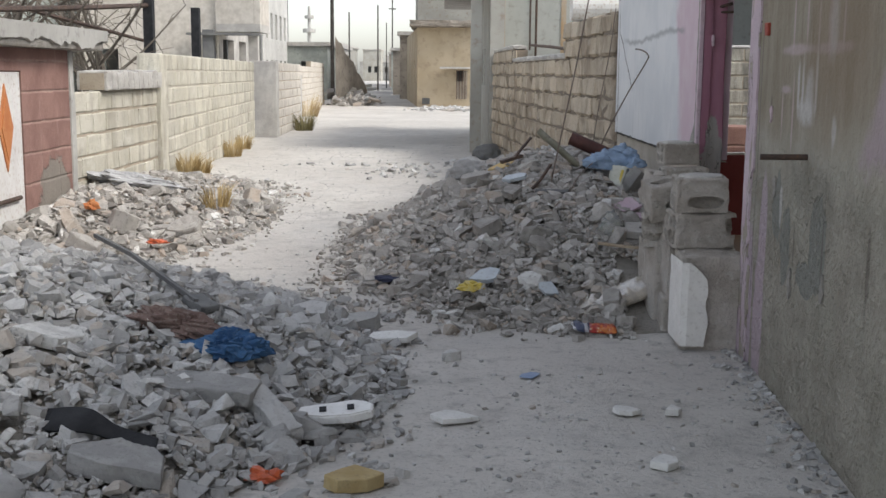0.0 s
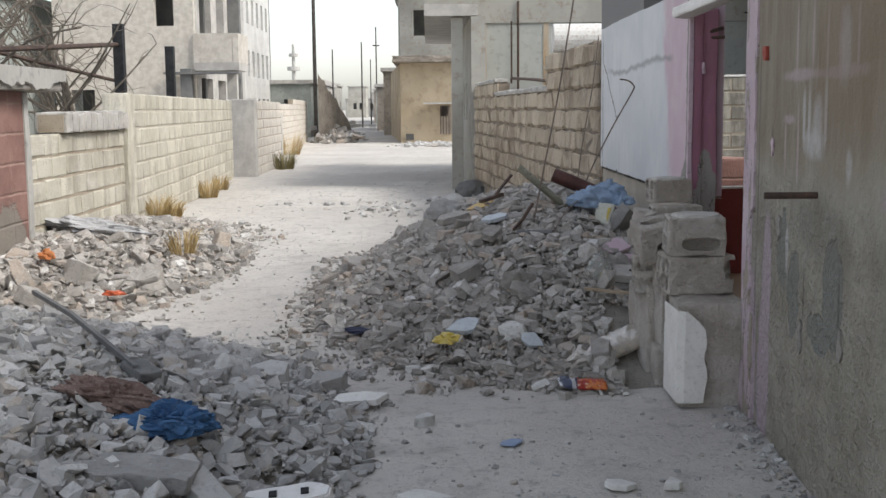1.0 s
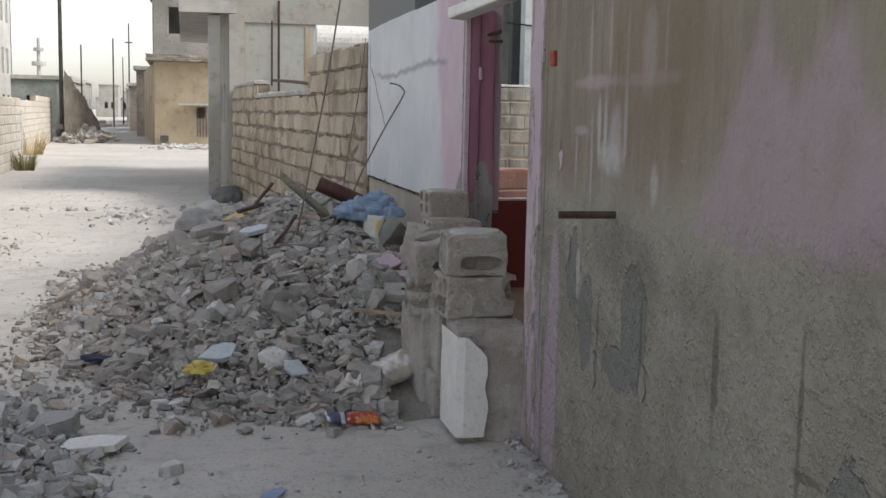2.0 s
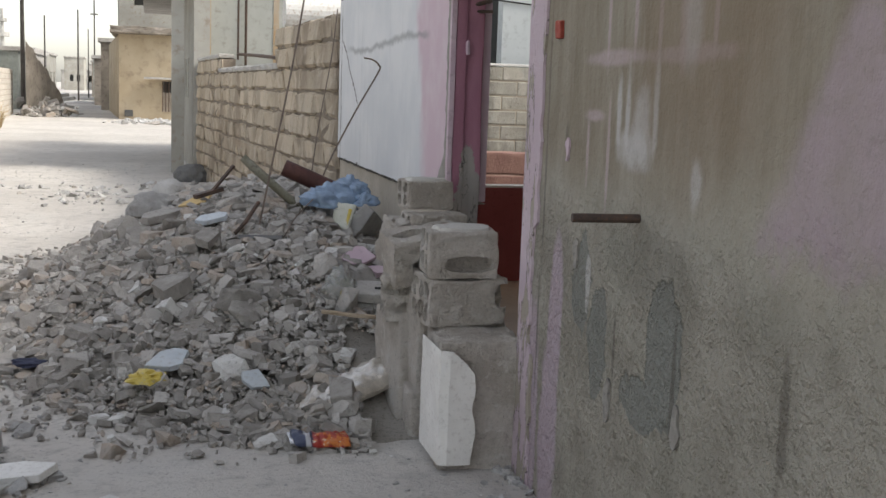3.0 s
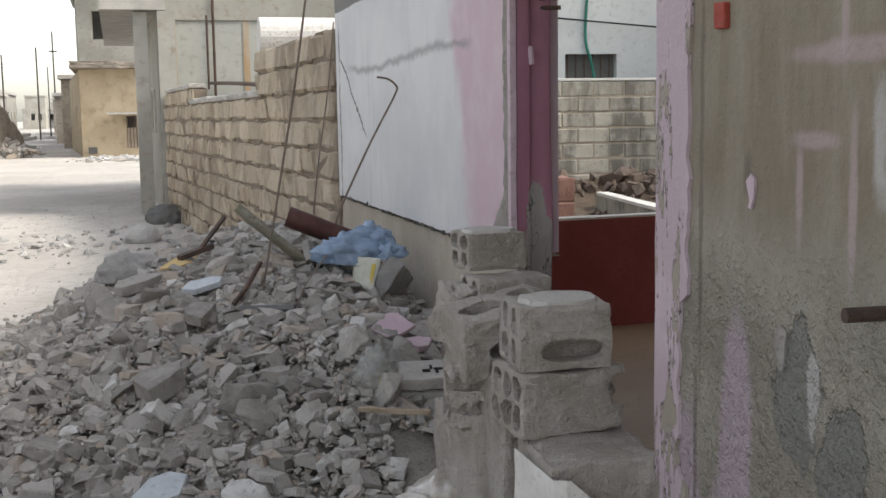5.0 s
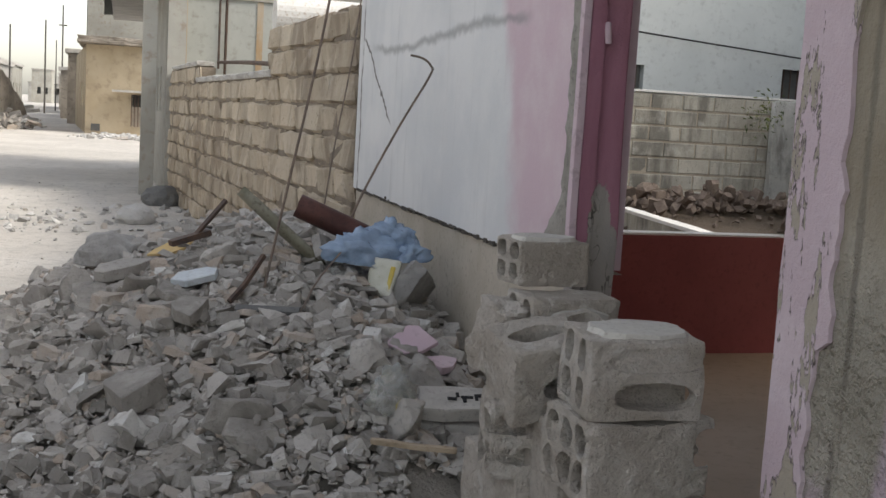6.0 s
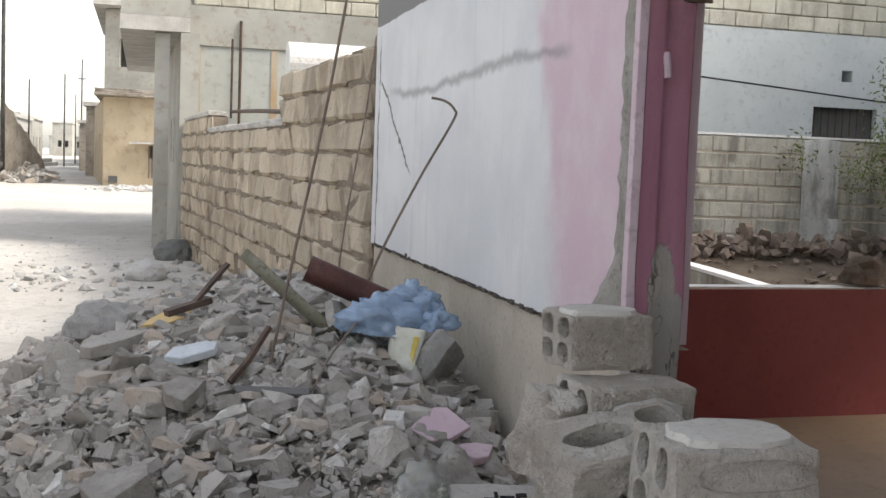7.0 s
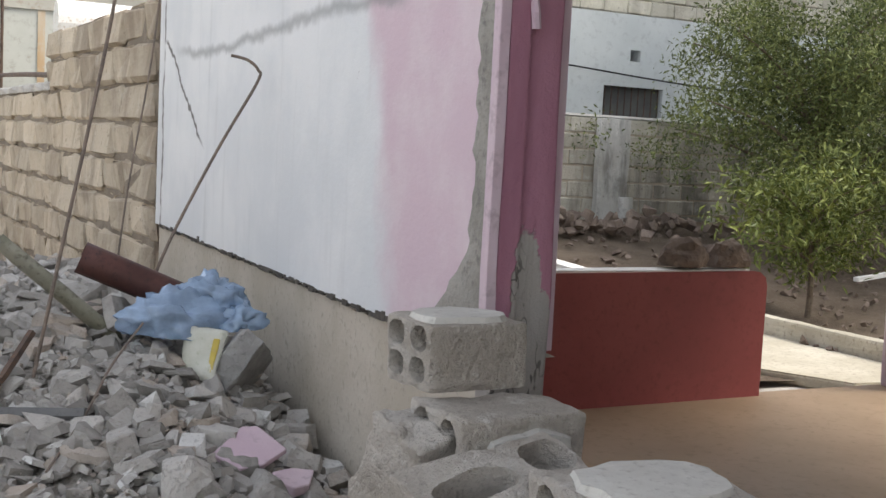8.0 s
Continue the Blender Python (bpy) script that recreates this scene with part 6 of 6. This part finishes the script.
# ---- things on the street-side rubble ----
BLUE_CLOTH = plain("blue cloth", (0.03, 0.08, 0.18), (0.06, 0.14, 0.27), (0.10, 0.15, 0.22), 12, 70, 0.85)
BROWN_CLOTH = plain("brown cloth", (0.13, 0.085, 0.072), (0.20, 0.14, 0.12), (0.26, 0.22, 0.19), 12, 70, 0.9)
cl = thing("cloth", pose(-0.88, 4.72, 0.22), "crumpled bright blue cloth on the rubble", "cloth")
part("fold", crumpled((0.13, 0.08, 0.09), 21, 0.3, 0.8, 5, pose(0.02, 0, 0.04, 0, 0, 10), 0.3), BLUE_CLOTH, cl)
part("fold", crumpled((0.12, 0.06, 0.06), 22, 0.3, 0.7, 5, pose(-0.14, 0.02, 0.03, 0, 0, -8), 0.3), BLUE_CLOTH, cl)
tagged(link("cloth", crumpled((0.18, 0.08, 0.07), 23, 0.3, 0.8, 5, pose(-1.13, 4.84, 0.335, 0, 8, -14), 0.3), BROWN_CLOTH), "folded dusty brown cloth on the rubble", "cloth")
sock = thing("socket_plate", pose(-0.40, 4.38, 0.07, 12, -4, 5), "broken white piece with two dark sockets", "socket plate")
bm = bmesh.new()
outline = [(-0.15, -0.02), (-0.14, 0.05), (-0.06, 0.06), (0.0, 0.05), (0.08, 0.075), (0.12, 0.045), (0.16, 0.03), (0.15, -0.03), (0.06, -0.055), (-0.05, -0.05)]
lo, hi = [bm.verts.new((x, y, 0)) for x, y in outline], [bm.verts.new((x * 0.98, y * 0.96, 0.04)) for x, y in outline]
bm.faces.new(lo), bm.faces.new(hi)
for k in range(len(outline)):
    bm.faces.new((lo[k], lo[(k + 1) % 10], hi[(k + 1) % 10], hi[k]))
bmesh.ops.bevel(bm, geom=bm.edges[:], offset=0.006, segments=2, affect="EDGES")
part("plate", bm, WHITE_PVC, sock)
for x in (-0.045, 0.065):
    part("socket", box(x - 0.014, x + 0.014, -0.014, 0.022, 0.041, 0.046, 0.003), BLACK, sock, "dark socket hole")
tagged(link("plank", tube([(-1.95, 6.4, 0.50), (-1.6, 5.9, 0.47), (-1.12, 5.2, 0.37)], 0.015, 4), CONCRETE_DARK), "long dark wooden lath across the rubble", "plank")
tagged(link("board_end", box(-0.10, 0.08, -0.05, 0.05, -0.02, 0.02, 0.008, pose(-1.10, 5.22, 0.35, 0, 10, -50), rough=0.01, cuts=3), CONCRETE_DARK), "dark board end beside the lath", "plank")
tagged(link("slab_piece", box(-0.24, 0.24, -0.08, 0.08, -0.03, 0.03, 0.01, pose(-0.94, 4.36, 0.20, 6, 4, -8), rough=0.014, cuts=8), RUBBLE), "long pale slab below the blue cloth", "slab piece", "slab pieces")
tagged(link("slab_piece", box(-0.20, 0.20, -0.05, 0.05, -0.04, 0.04, 0.012, pose(-0.66, 4.30, 0.13, 6, 18, -52), rough=0.014, cuts=8), RUBBLE), "grey broken beam piece on the rubble", "slab piece", "slab pieces")
flat_piece("slab_piece", pose(-1.05, 3.70, 0.10, 12, 4, 20), 0.40, 0.30, 0.07, RUBBLE, "large grey slab at the rubble edge", "slab piece", "slab pieces", 31, 8)
flat_piece("slab_piece", pose(-1.55, 4.5, 0.34, 10, 6, 50), 0.28, 0.20, 0.06, RUBBLE, "grey slab in the rubble", "slab piece", "slab pieces", 32, 7)
flat_piece("slab_piece", pose(-1.15, 4.95, 0.29, 15, -5, 10), 0.24, 0.18, 0.06, RUBBLE, "pale slab in the rubble", "slab piece", "slab pieces", 33, 7)
flat_piece("slab_piece", pose(-0.70, 5.95, 0.09, 8, -5, 30), 0.26, 0.20, 0.10, RUBBLE, "thick grey lump at the rubble edge", "slab piece", "slab pieces", 34, 7)
flat_piece("slab_piece", pose(-0.42, 6.12, 0.02, 8, -5, 30), 0.22, 0.16, 0.09, RUBBLE, "thick grey lump at the rubble edge", "slab piece", "slab pieces", 35, 7)
bm = bmesh.new()
pts = curve_points([(-1.36, 3.86, 0.22), (-1.2, 3.82, 0.23), (-1.08, 3.78, 0.19), (-0.95, 3.74, 0.15)], 5)
prev = None
for i, p in enumerate(pts):
    w = 0.035 + 0.02 * math.sin(i * 0.5)
    cur = [bm.verts.new(p + Vector(v)) for v in ((0, -w, -0.02), (0, w, 0.03), (0, w + 0.006, 0.022), (0, -w + 0.006, -0.03))]
    if prev:
        for k in range(4):
            bm.faces.new((prev[k], prev[(k + 1) % 4], cur[(k + 1) % 4], cur[k]))
    else:
        bm.faces.new(cur)
    prev = cur
bm.faces.new(prev)
tagged(link("rubber_strip", bm, BLACK, smooth=True), "curved black rubber strip on the rubble", "rubber strip")
ORANGE_F = film_material("orange foil", (0.42, 0.085, 0.03), 0.3, 0.0)
FOAM = plain("yellow foam", (0.38, 0.28, 0.13), (0.46, 0.36, 0.19), (0.30, 0.235, 0.13), 6, 50)
tagged(link("orange_wrapper", crumpled((0.055, 0.035, 0.045), 24, 0.6, 0.7, 3, pose(-0.60, 3.83, 0.03)), ORANGE_F), "crumpled orange wrapper by the rubble", "wrapper")
flat_piece("foam_piece", pose(-0.30, 3.80, 0.01, 4, 3, 10), 0.20, 0.14, 0.05, FOAM, "piece of yellow foam on the street", "foam piece", "", 36, 6)
tagged(link("red_wrapper", crumpled((0.07, 0.05, 0.04), 25, 0.6, 0.6, 3, pose(-2.15, 8.55, 0.14)), ORANGE_F), "red wrapper among pale rubble", "wrapper")
tagged(link("orange_scrap", crumpled((0.06, 0.05, 0.06), 26, 0.6, 0.8, 3, pose(-2.90, 9.4, 0.30)), ORANGE), "orange scrap among pale rubble", "wrapper")
tagged(link("grey_sheet", crumpled((0.38, 0.22, 0.12), 27, 0.6, 0.7, 4, pose(-3.0, 11.0, 0.36, 0, 8, 20)), plain("grey plastic sheet", (0.33, 0.33, 0.33), (0.45, 0.45, 0.45), (0.15, 0.15, 0.15), 8, 40, 0.5)), "crumpled grey plastic sheet at the wall foot", "plastic sheet")
for k, (x, y, z, s) in enumerate(((-2.55, 9.05, 0.22, 0.30), (-2.85, 8.7, 0.24, 0.26), (-2.1, 9.25, 0.12, 0.32), (-2.35, 10.0, 0.18, 0.24), (-2.95, 9.9, 0.28, 0.26), (-1.95, 11.6, 0.12, 0.26), (-2.6, 8.25, 0.15, 0.26), (-2.2, 12.6, 0.10, 0.24))):
    ob = new("broken_stone", LUMPS_SANDY[(2, 4, 7, 9, 12, 14, 17, 19)[k]])
    ob.matrix_basis = settled(random.Random(k), x, y, z, s, 14, 1.5)
    tagged(ob, "large pale broken stone by the cream wall", "stone", "large stones by the wall")
for k, (x, y, s) in enumerate(((0.22, 9.25, 0.30), (0.43, 16.6, 0.42), (0.78, 18.9, 0.5), (0.15, 10.2, 0.22), (0.45, 11.6, 0.26))):
    ob = link("round_stone", crumpled((s / 2, s / 2.4, s / 2.2), 40 + k, 0.2, 0.85, 3, pose(x, y, max(pile_right(x, y), 0) + s * 0.14)), CONCRETE_DARK if k == 2 else RUBBLE)
    tagged(ob, "rounded grey stone beside the street", "stone", "rounded stones")


# ---- plants ----
def leafy(name, m, label, height, spread, leaves, size, seed, dark, light, limbs=9, trunk_r=0.03, low=0.15, narrow=0.22):
    """A small tree: tapered trunk, limbs with twigs, and a crown of many separate leaves in clumps."""
    rnd = random.Random(seed)
    t = thing(name, m, label, "tree")
    bark = plain(name + " bark", (0.12, 0.09, 0.065), (0.19, 0.15, 0.11), (0.07, 0.05, 0.04), 8, 50)
    n = Nodes(name + " leaf")
    leaf = n.done(n.mix(n.ramp(n.random(), 0, 1), dark, light), 0.5)
    n.bsdf.inputs["Subsurface Weight"].default_value = 0.0
    part("trunk", tube(curve_points([(0, 0, -0.1), (0.03, 0.02, height * 0.25), (-0.03, 0.0, height * 0.55), (0.02, 0.02, height * 0.8)], 4), trunk_r, 8, 0.35), bark, t)
    verts, faces = [], []
    for k in range(limbs):
        z0 = height * rnd.uniform(low, 0.75)
        a = 2.4 * k + rnd.uniform(-0.4, 0.4)
        out = spread * rnd.uniform(0.5, 1.0)
        tip = Vector((math.cos(a) * out, math.sin(a) * out, min(height, z0 + height * rnd.uniform(0.12, 0.45))))
        mid_ = Vector((tip.x * 0.45, tip.y * 0.45, z0 + (tip.z - z0) * 0.65))
        line = curve_points([(0, 0, z0), mid_, tip], 5)
        part("limb", tube(line, trunk_r * 0.5, 6, 0.25), bark, t)
        clumps = [p + Vector([rnd.gauss(0, spread * 0.16) for _ in range(3)]) for p in line[3:] for _ in range(3)]
        for j in range(leaves // limbs):
            c = rnd.choice(clumps)
            p = c + Vector([rnd.gauss(0, spread * 0.075) for _ in range(3)])
            d = Vector([rnd.gauss(0, 1) for _ in range(3)]) + Vector((0, 0, -0.3))
            d.normalize()
            s = d.orthogonal().normalized()
            s.rotate(Matrix.Rotation(rnd.uniform(0, 6.28), 3, d))
            L = size * rnd.uniform(0.6, 1.3)
            b = len(verts)
            bend = d.cross(s) * L * 0.12
            verts += [p, p + d * L * 0.5 + s * L * narrow, p + d * L + bend, p + d * L * 0.5 - s * L * narrow]
            faces.append((b, b + 1, b + 2, b + 3))
    me = bpy.data.meshes.new("crown")
    me.from_pydata([tuple(v) for v in verts], [], faces)
    me.materials.append(leaf)
    crown = new("crown", me)
    crown.parent = t
    tagged(crown, kind="stuff")
    return t


leafy("olive_tree", pose(9.95, 14.6, 0.25), "bushy green tree before the yard wall", 3.1, 1.75, 60000, 0.065, 5, (0.06, 0.08, 0.025), (0.21, 0.235, 0.075), 22, 0.06, 0.04, 0.16)
leafy("peach_sapling", pose(7.42, 12.0, 0.08), "young tree with long yellow green leaves", 1.2, 0.80, 4600, 0.085, 6, (0.075, 0.10, 0.022), (0.22, 0.25, 0.065), 13, 0.03, 0.24, 0.13)


def bare_tree(m, height, seed, label):
    rnd = random.Random(seed)
    t = thing("bare_tree", m, label, "tree")
    bark = plain("grey bark", (0.10, 0.085, 0.07), (0.16, 0.14, 0.115), None, 8, 50)
    part("trunk", tube(curve_points([(0, 0, 0), (0.1, 0.05, height * 0.3), (-0.05, 0.1, height * 0.6)], 5), 0.07, 8, 0.5), bark, t)
    for k in range(16):
        z0 = height * rnd.uniform(0.3, 0.6)
        a = rnd.uniform(0, 6.28)
        r = height * rnd.uniform(0.25, 0.5)
        tip = Vector((math.cos(a) * r, math.sin(a) * r, z0 + height * rnd.uniform(0.1, 0.5)))
        line = curve_points([(0, 0, z0), tip * 0.5 + Vector((0, 0, z0 * 0.5 + rnd.uniform(-0.2, 0.3))), tip], 4)
        limb = part("limb", tube(line, 0.025, 5, 0.3), bark, t)
        bm = bmesh.new()
        for q in range(7):
            p = line[rnd.randrange(3, len(line))]
            d = Vector([rnd.gauss(0, 1) for _ in range(3)]).normalized() * rnd.uniform(0.25, 0.7)
            tw = tube([p, p + d * 0.5 + Vector((0, 0, 0.05)), p + d], 0.008, 4, 0.4)
            me = bpy.data.meshes.new("tmp")
            tw.to_mesh(me), tw.free()
            bm.from_mesh(me)
            bpy.data.meshes.remove(me)
        part("twig", bm, bark, limb)["kind"] = "stuff"
    return t


bare_tree(pose(-5.4, 14.6, 0), 3.6, 3, "leafless grey tree behind the cream wall")
bare_tree(pose(-6.2, 19.5, 0), 3.4, 4, "leafless grey tree behind the cream wall")
bare_tree(pose(-5.1, 17.0, 0), 3.2, 5, "leafless grey tree behind the cream wall")
bare_tree(pose(-5.2, 12.4, 0), 3.0, 6, "leafless grey tree behind the low wall")
trellis = thing("trellis", pose(0, 0, 0), "dark timber trellis behind the low wall", "trellis")
part("post", box(-4.68, -4.53, 18.0, 18.15, 0, 2.75, 0.01), BLACK, trellis)
part("post", box(-4.68, -4.53, 21.4, 21.55, 0, 2.6, 0.01), BLACK, trellis)
part("rail", tube(curve_points([(-4.6, 8.5, 1.95), (-4.6, 12, 2.05), (-4.62, 18.3, 2.46)], 4), 0.035, 6), STEEL, trellis)
part("rail", tube(curve_points([(-5.0, 8.5, 2.2), (-5.1, 13, 2.2), (-4.7, 18.1, 1.9)], 4), 0.03, 6), STEEL, trellis)


def tuft(x, y, z, size, count, colours, label, seed):
    rnd = random.Random(seed)
    n = Nodes("grass blade")
    mt = n.done(n.mix(n.ramp(n.random(), 0, 1), *colours), 0.8)
    verts, faces = [], []
    for k in range(count):
        a, r = rnd.uniform(0, 6.28), size * 0.5 * math.sqrt(rnd.random())
        p = Vector((x + r * math.cos(a), y + r * math.sin(a), z))
        lean = Vector((math.cos(a), math.sin(a), 0)) * size * rnd.uniform(0.1, 0.7)
        h = size * rnd.uniform(0.5, 1.2)
        s = Vector((-math.sin(a + 1), math.cos(a + 1), 0)) * 0.006
        b = len(verts)
        verts += [p - s, p + s, p + lean * 0.4 + Vector((0, 0, h * 0.7)) + s * 0.7, p + lean * 0.4 + Vector((0, 0, h * 0.7)) - s * 0.7, p + lean + Vector((0, 0, h))]
        faces += [(b, b + 1, b + 2, b + 3), (b + 3, b + 2, b + 4)]
    me = bpy.data.meshes.new("grass_tuft")
    me.from_pydata([tuple(v) for v in verts], [], faces)
    me.materials.append(mt)
    return tagged(new("grass_tuft", me), label, "grass", "dry tufts along the wall", "stuff")


STRAW = ((0.34, 0.24, 0.11), (0.52, 0.40, 0.20))
tuft(-3.28, 14.6, 0.05, 0.32, 220, STRAW, "dry straw coloured grass at the wall foot", 1)
tuft(-3.22, 15.2, 0.05, 0.22, 120, STRAW, "dry straw coloured grass at the wall foot", 2)
tuft(-3.55, 19.2, 0.0, 0.30, 160, STRAW, "dry straw coloured grass at the wall foot", 3)
tuft(-3.68, 21.0, 0.0, 0.26, 140, STRAW, "dry straw coloured grass at the wall foot", 4)
tuft(-3.40, 28.0, 0.0, 0.42, 240, ((0.12, 0.11, 0.05), (0.30, 0.26, 0.13)), "dusty grey green weeds by the grey wall", 5)
tuft(-4.4, 37.0, 0.0, 0.7, 200, STRAW, "dry weeds by the far wall", 6)
tuft(-2.1, 10.6, 0.16, 0.22, 80, STRAW, "dry grass in the rubble", 7)

# ---- far street furniture ----
WOODPOLE = plain("dark pole", (0.06, 0.055, 0.05), (0.10, 0.09, 0.08), None, 3, 20)
for k, (x, y, h, r) in enumerate(((-5.2, 54.0, 8.0, 0.10), (-6.2, 76, 5.4, 0.06), (-5.2, 92, 6.8, 0.07), (-4.3, 98, 8.4, 0.07), (-5.4, 110, 6.2, 0.06))):
    pl = thing("utility_pole", pose(x, y, 0), "dark utility pole beside the street", "utility pole", "poles along the street")
    part("pole", tube([(0, 0, 0), (0, 0, h)], r, 8, 0.75), WOODPOLE, pl)
    if k == 3:
        part("crossarm", box(-0.3, 0.3, -0.05, 0.05, h - 1.6, h - 1.5), WOODPOLE, pl)
mast = thing("water_tower", pose(-17.5, 150, 0), "pale slender tower far down the street", "tower")
part("shaft", tube([(0, 0, 0), (0, 0, 10)], 0.35, 10, 0.5), CONCRETE_PALE, mast)
part("gallery", tube([(0, 0, 6.6), (0, 0, 7.1)], 0.85, 12), CONCRETE_PALE, mast)
part("gallery", tube([(0, 0, 8.4), (0, 0, 8.8)], 0.6, 12), CONCRETE_PALE, mast)
for k, (x, y, r, l) in enumerate(((-5.6, 62, 12, 4.0), (-5.2, 60, -8, 3.6), (-6.0, 64, 25, 3.0), (-4.9, 61, 40, 2.6))):
    tagged(link("fallen_beam", box(-l / 2, l / 2, -0.15, 0.15, 0, 0.16, 0.02, pose(x, y, 0.25 + 0.1 * k, 5, 6 * (-1) ** k, r)), CONCRETE_PALE), "pale fallen roof beam at the street's end", "beam", "fallen beams")
TANK = plain("white tank metal", (0.62, 0.61, 0.58), (0.70, 0.69, 0.66), (0.42, 0.33, 0.25), 3, 30, 0.5)
tk = thing("water_tank", pose(2.57, 16.2, 0), "white cylindrical water tank behind the block wall", "water tank")
part("drum", tube([(-0.75, 0, 2.36), (-0.74, 0, 2.36), (0.75, 0, 2.36)], 0.20, 20), TANK, tk)
part("stand", box(-0.7, 0.7, -0.25, 0.25, 0, 2.155), CONCRETE, tk)
pipe = thing("pipe_run", pose(0, 0, 0), "thin dark pipes above the block wall", "pipe")
part("riser", tube([(1.40, 18.2, 1.8), (1.40, 18.2, 2.75)], 0.014, 8), STEEL, pipe)
part("run", tube(curve_points([(1.40, 18.2, 1.88), (1.42, 15.0, 1.78), (1.45, 13.4, 1.72)], 4), 0.02, 8), STEEL, pipe)

# ---- yard things ----
for k, (x, y, s) in enumerate(((4.14, 9.56, 0.17), (4.42, 9.56, 0.16))):
    tagged(link("field_stone", crumpled((s * 0.75, s * 0.6, s * 0.75), 60 + k, 0.3, 0.9, 3, pose(x, y, 0.80 + s * 0.22)), STONE), "rough brown stone resting on the red parapet", "stone", "stones on the parapet")
rk = []
rnd = random.Random(91)
for k in range(260):
    x, y = rnd.gauss(7.6, 1.1), 16.2 + rnd.gauss(0, 0.35)
    rk.append((settled(rnd, x, min(y, 16.7), 0.45 + abs(rnd.gauss(0, 0.10)), rnd.uniform(0.08, 0.24), 40, 1.3), rnd.randrange(30)))
for k in range(600):
    x, y = rnd.uniform(5.0, 14), rnd.uniform(10.6, 16.5)
    rk.append((settled(rnd, x, y, 0.08 + 0.42 * (max(0, y - 10.3) / 6.2) ** 2, rnd.uniform(0.03, 0.12), 30), rnd.randrange(30)))
ob = scatter_joined("stone_heap", rk, STONE, None, "heap of dark brown stones and clods in the garden")
ob["category"] = "stone heap"
wp = thing("low_wall", pose(0, 0, 0), "low cream garden wall with a white top", "garden wall", kind="structure")
part("wall", box(0, 3.9, -0.07, 0.07, 0, 0.46, 0.01, pose(5.62, 15.2, 0.0, 0, 0, -99)), BLOCK_YARD, wp)
part("top", box(0, 3.9, -0.075, 0.075, 0.462, 0.50, 0.01, pose(5.62, 15.2, 0.0, 0, 0, -99), rough=0.008, cuts=6), WHITE_EDGE, wp, "white painted top")
kb = thing("garden_kerb", pose(0, 0, 0), "low cream kerb between porch and garden", "kerb", kind="structure")
part("kerb", box(0, 1.75, -0.06, 0.06, 0.0, 0.20, 0.02, pose(6.42, 11.75, 0.0, 0, 0, -88), rough=0.012, cuts=7), CREAM_KERB, kb, "worn cream kerb")
bm = bmesh.new()
lo_, hi_ = [[bm.verts.new((x, y, z)) for x, y in ((5.25, 10.35), (5.60, 9.72), (6.38, 9.66), (6.36, 11.7), (5.3, 11.75))] for z in (0.0, 0.075)]
bm.faces.new(lo_), bm.faces.new(hi_)
for k in range(5):
    bm.faces.new((lo_[k], lo_[(k + 1) % 5], hi_[(k + 1) % 5], hi_[k]))
bmesh.ops.bevel(bm, geom=bm.edges[:], offset=0.012, segments=2, affect="EDGES")
part("paving", bm, CREAM_KERB, kb, "pale cement paving")
pp = link("porch_pier", box(5.62, 5.86, 9.34, 9.56, 0.098, 0.95, 0.015, rough=0.006, cuts=5), PINK)
tagged(pp, "pale pink low pier at the porch edge", "pier", kind="structure")
gp = link("yard_pillar", box(13.45, 13.85, 17.25, 17.6, 0.3, 3.45, 0.02, rough=0.02, cuts=5), CREAM_KERB)
tagged(gp, "cream masonry pillar behind the trees", "pillar", kind="structure")
planter = thing("masonry_pier", pose(0, 0, 0), "brown plastered garden pier with a faded red end", "pier")
part("body", box(2.75, 3.52, 11.0, 11.25, 0.05, 0.94, 0.02, rough=0.01, cuts=4), BROWN_WALL, planter)
part("post_stub", tube([(8.6, 16.4, 0.35), (8.6, 16.4, 0.85)], 0.09, 10), CONCRETE_PALE, planter)
tagged(link("overhead_wire", tube(curve_points([(5.0, 18.19, 2.85), (8.5, 18.1, 2.58), (11.5, 18.1, 2.40), (16, 18.19, 2.35)], 6), 0.012, 6), BLACK), "black wire across the pale house", "wire")
HOSE = plain("green hose", (0.03, 0.16, 0.12), (0.05, 0.22, 0.17), None, 5, 40, 0.5)
tagged(link("hose", tube(curve_points([(6.75, 18.17, 3.3), (6.70, 18.17, 2.5), (6.80, 18.17, 2.1), (6.9, 18.17, 1.6)], 6), 0.022, 8), HOSE), "green hose hanging down the pale house", "hose")
tagged(link("garden_stick", box(-0.5, 0.5, -0.03, 0.03, 0, 0.04, 0.01, pose(9.3, 12.9, 0.30, 0, -4, 10)), WHITE_EDGE), "pale wooden stick on the soil", "stick")
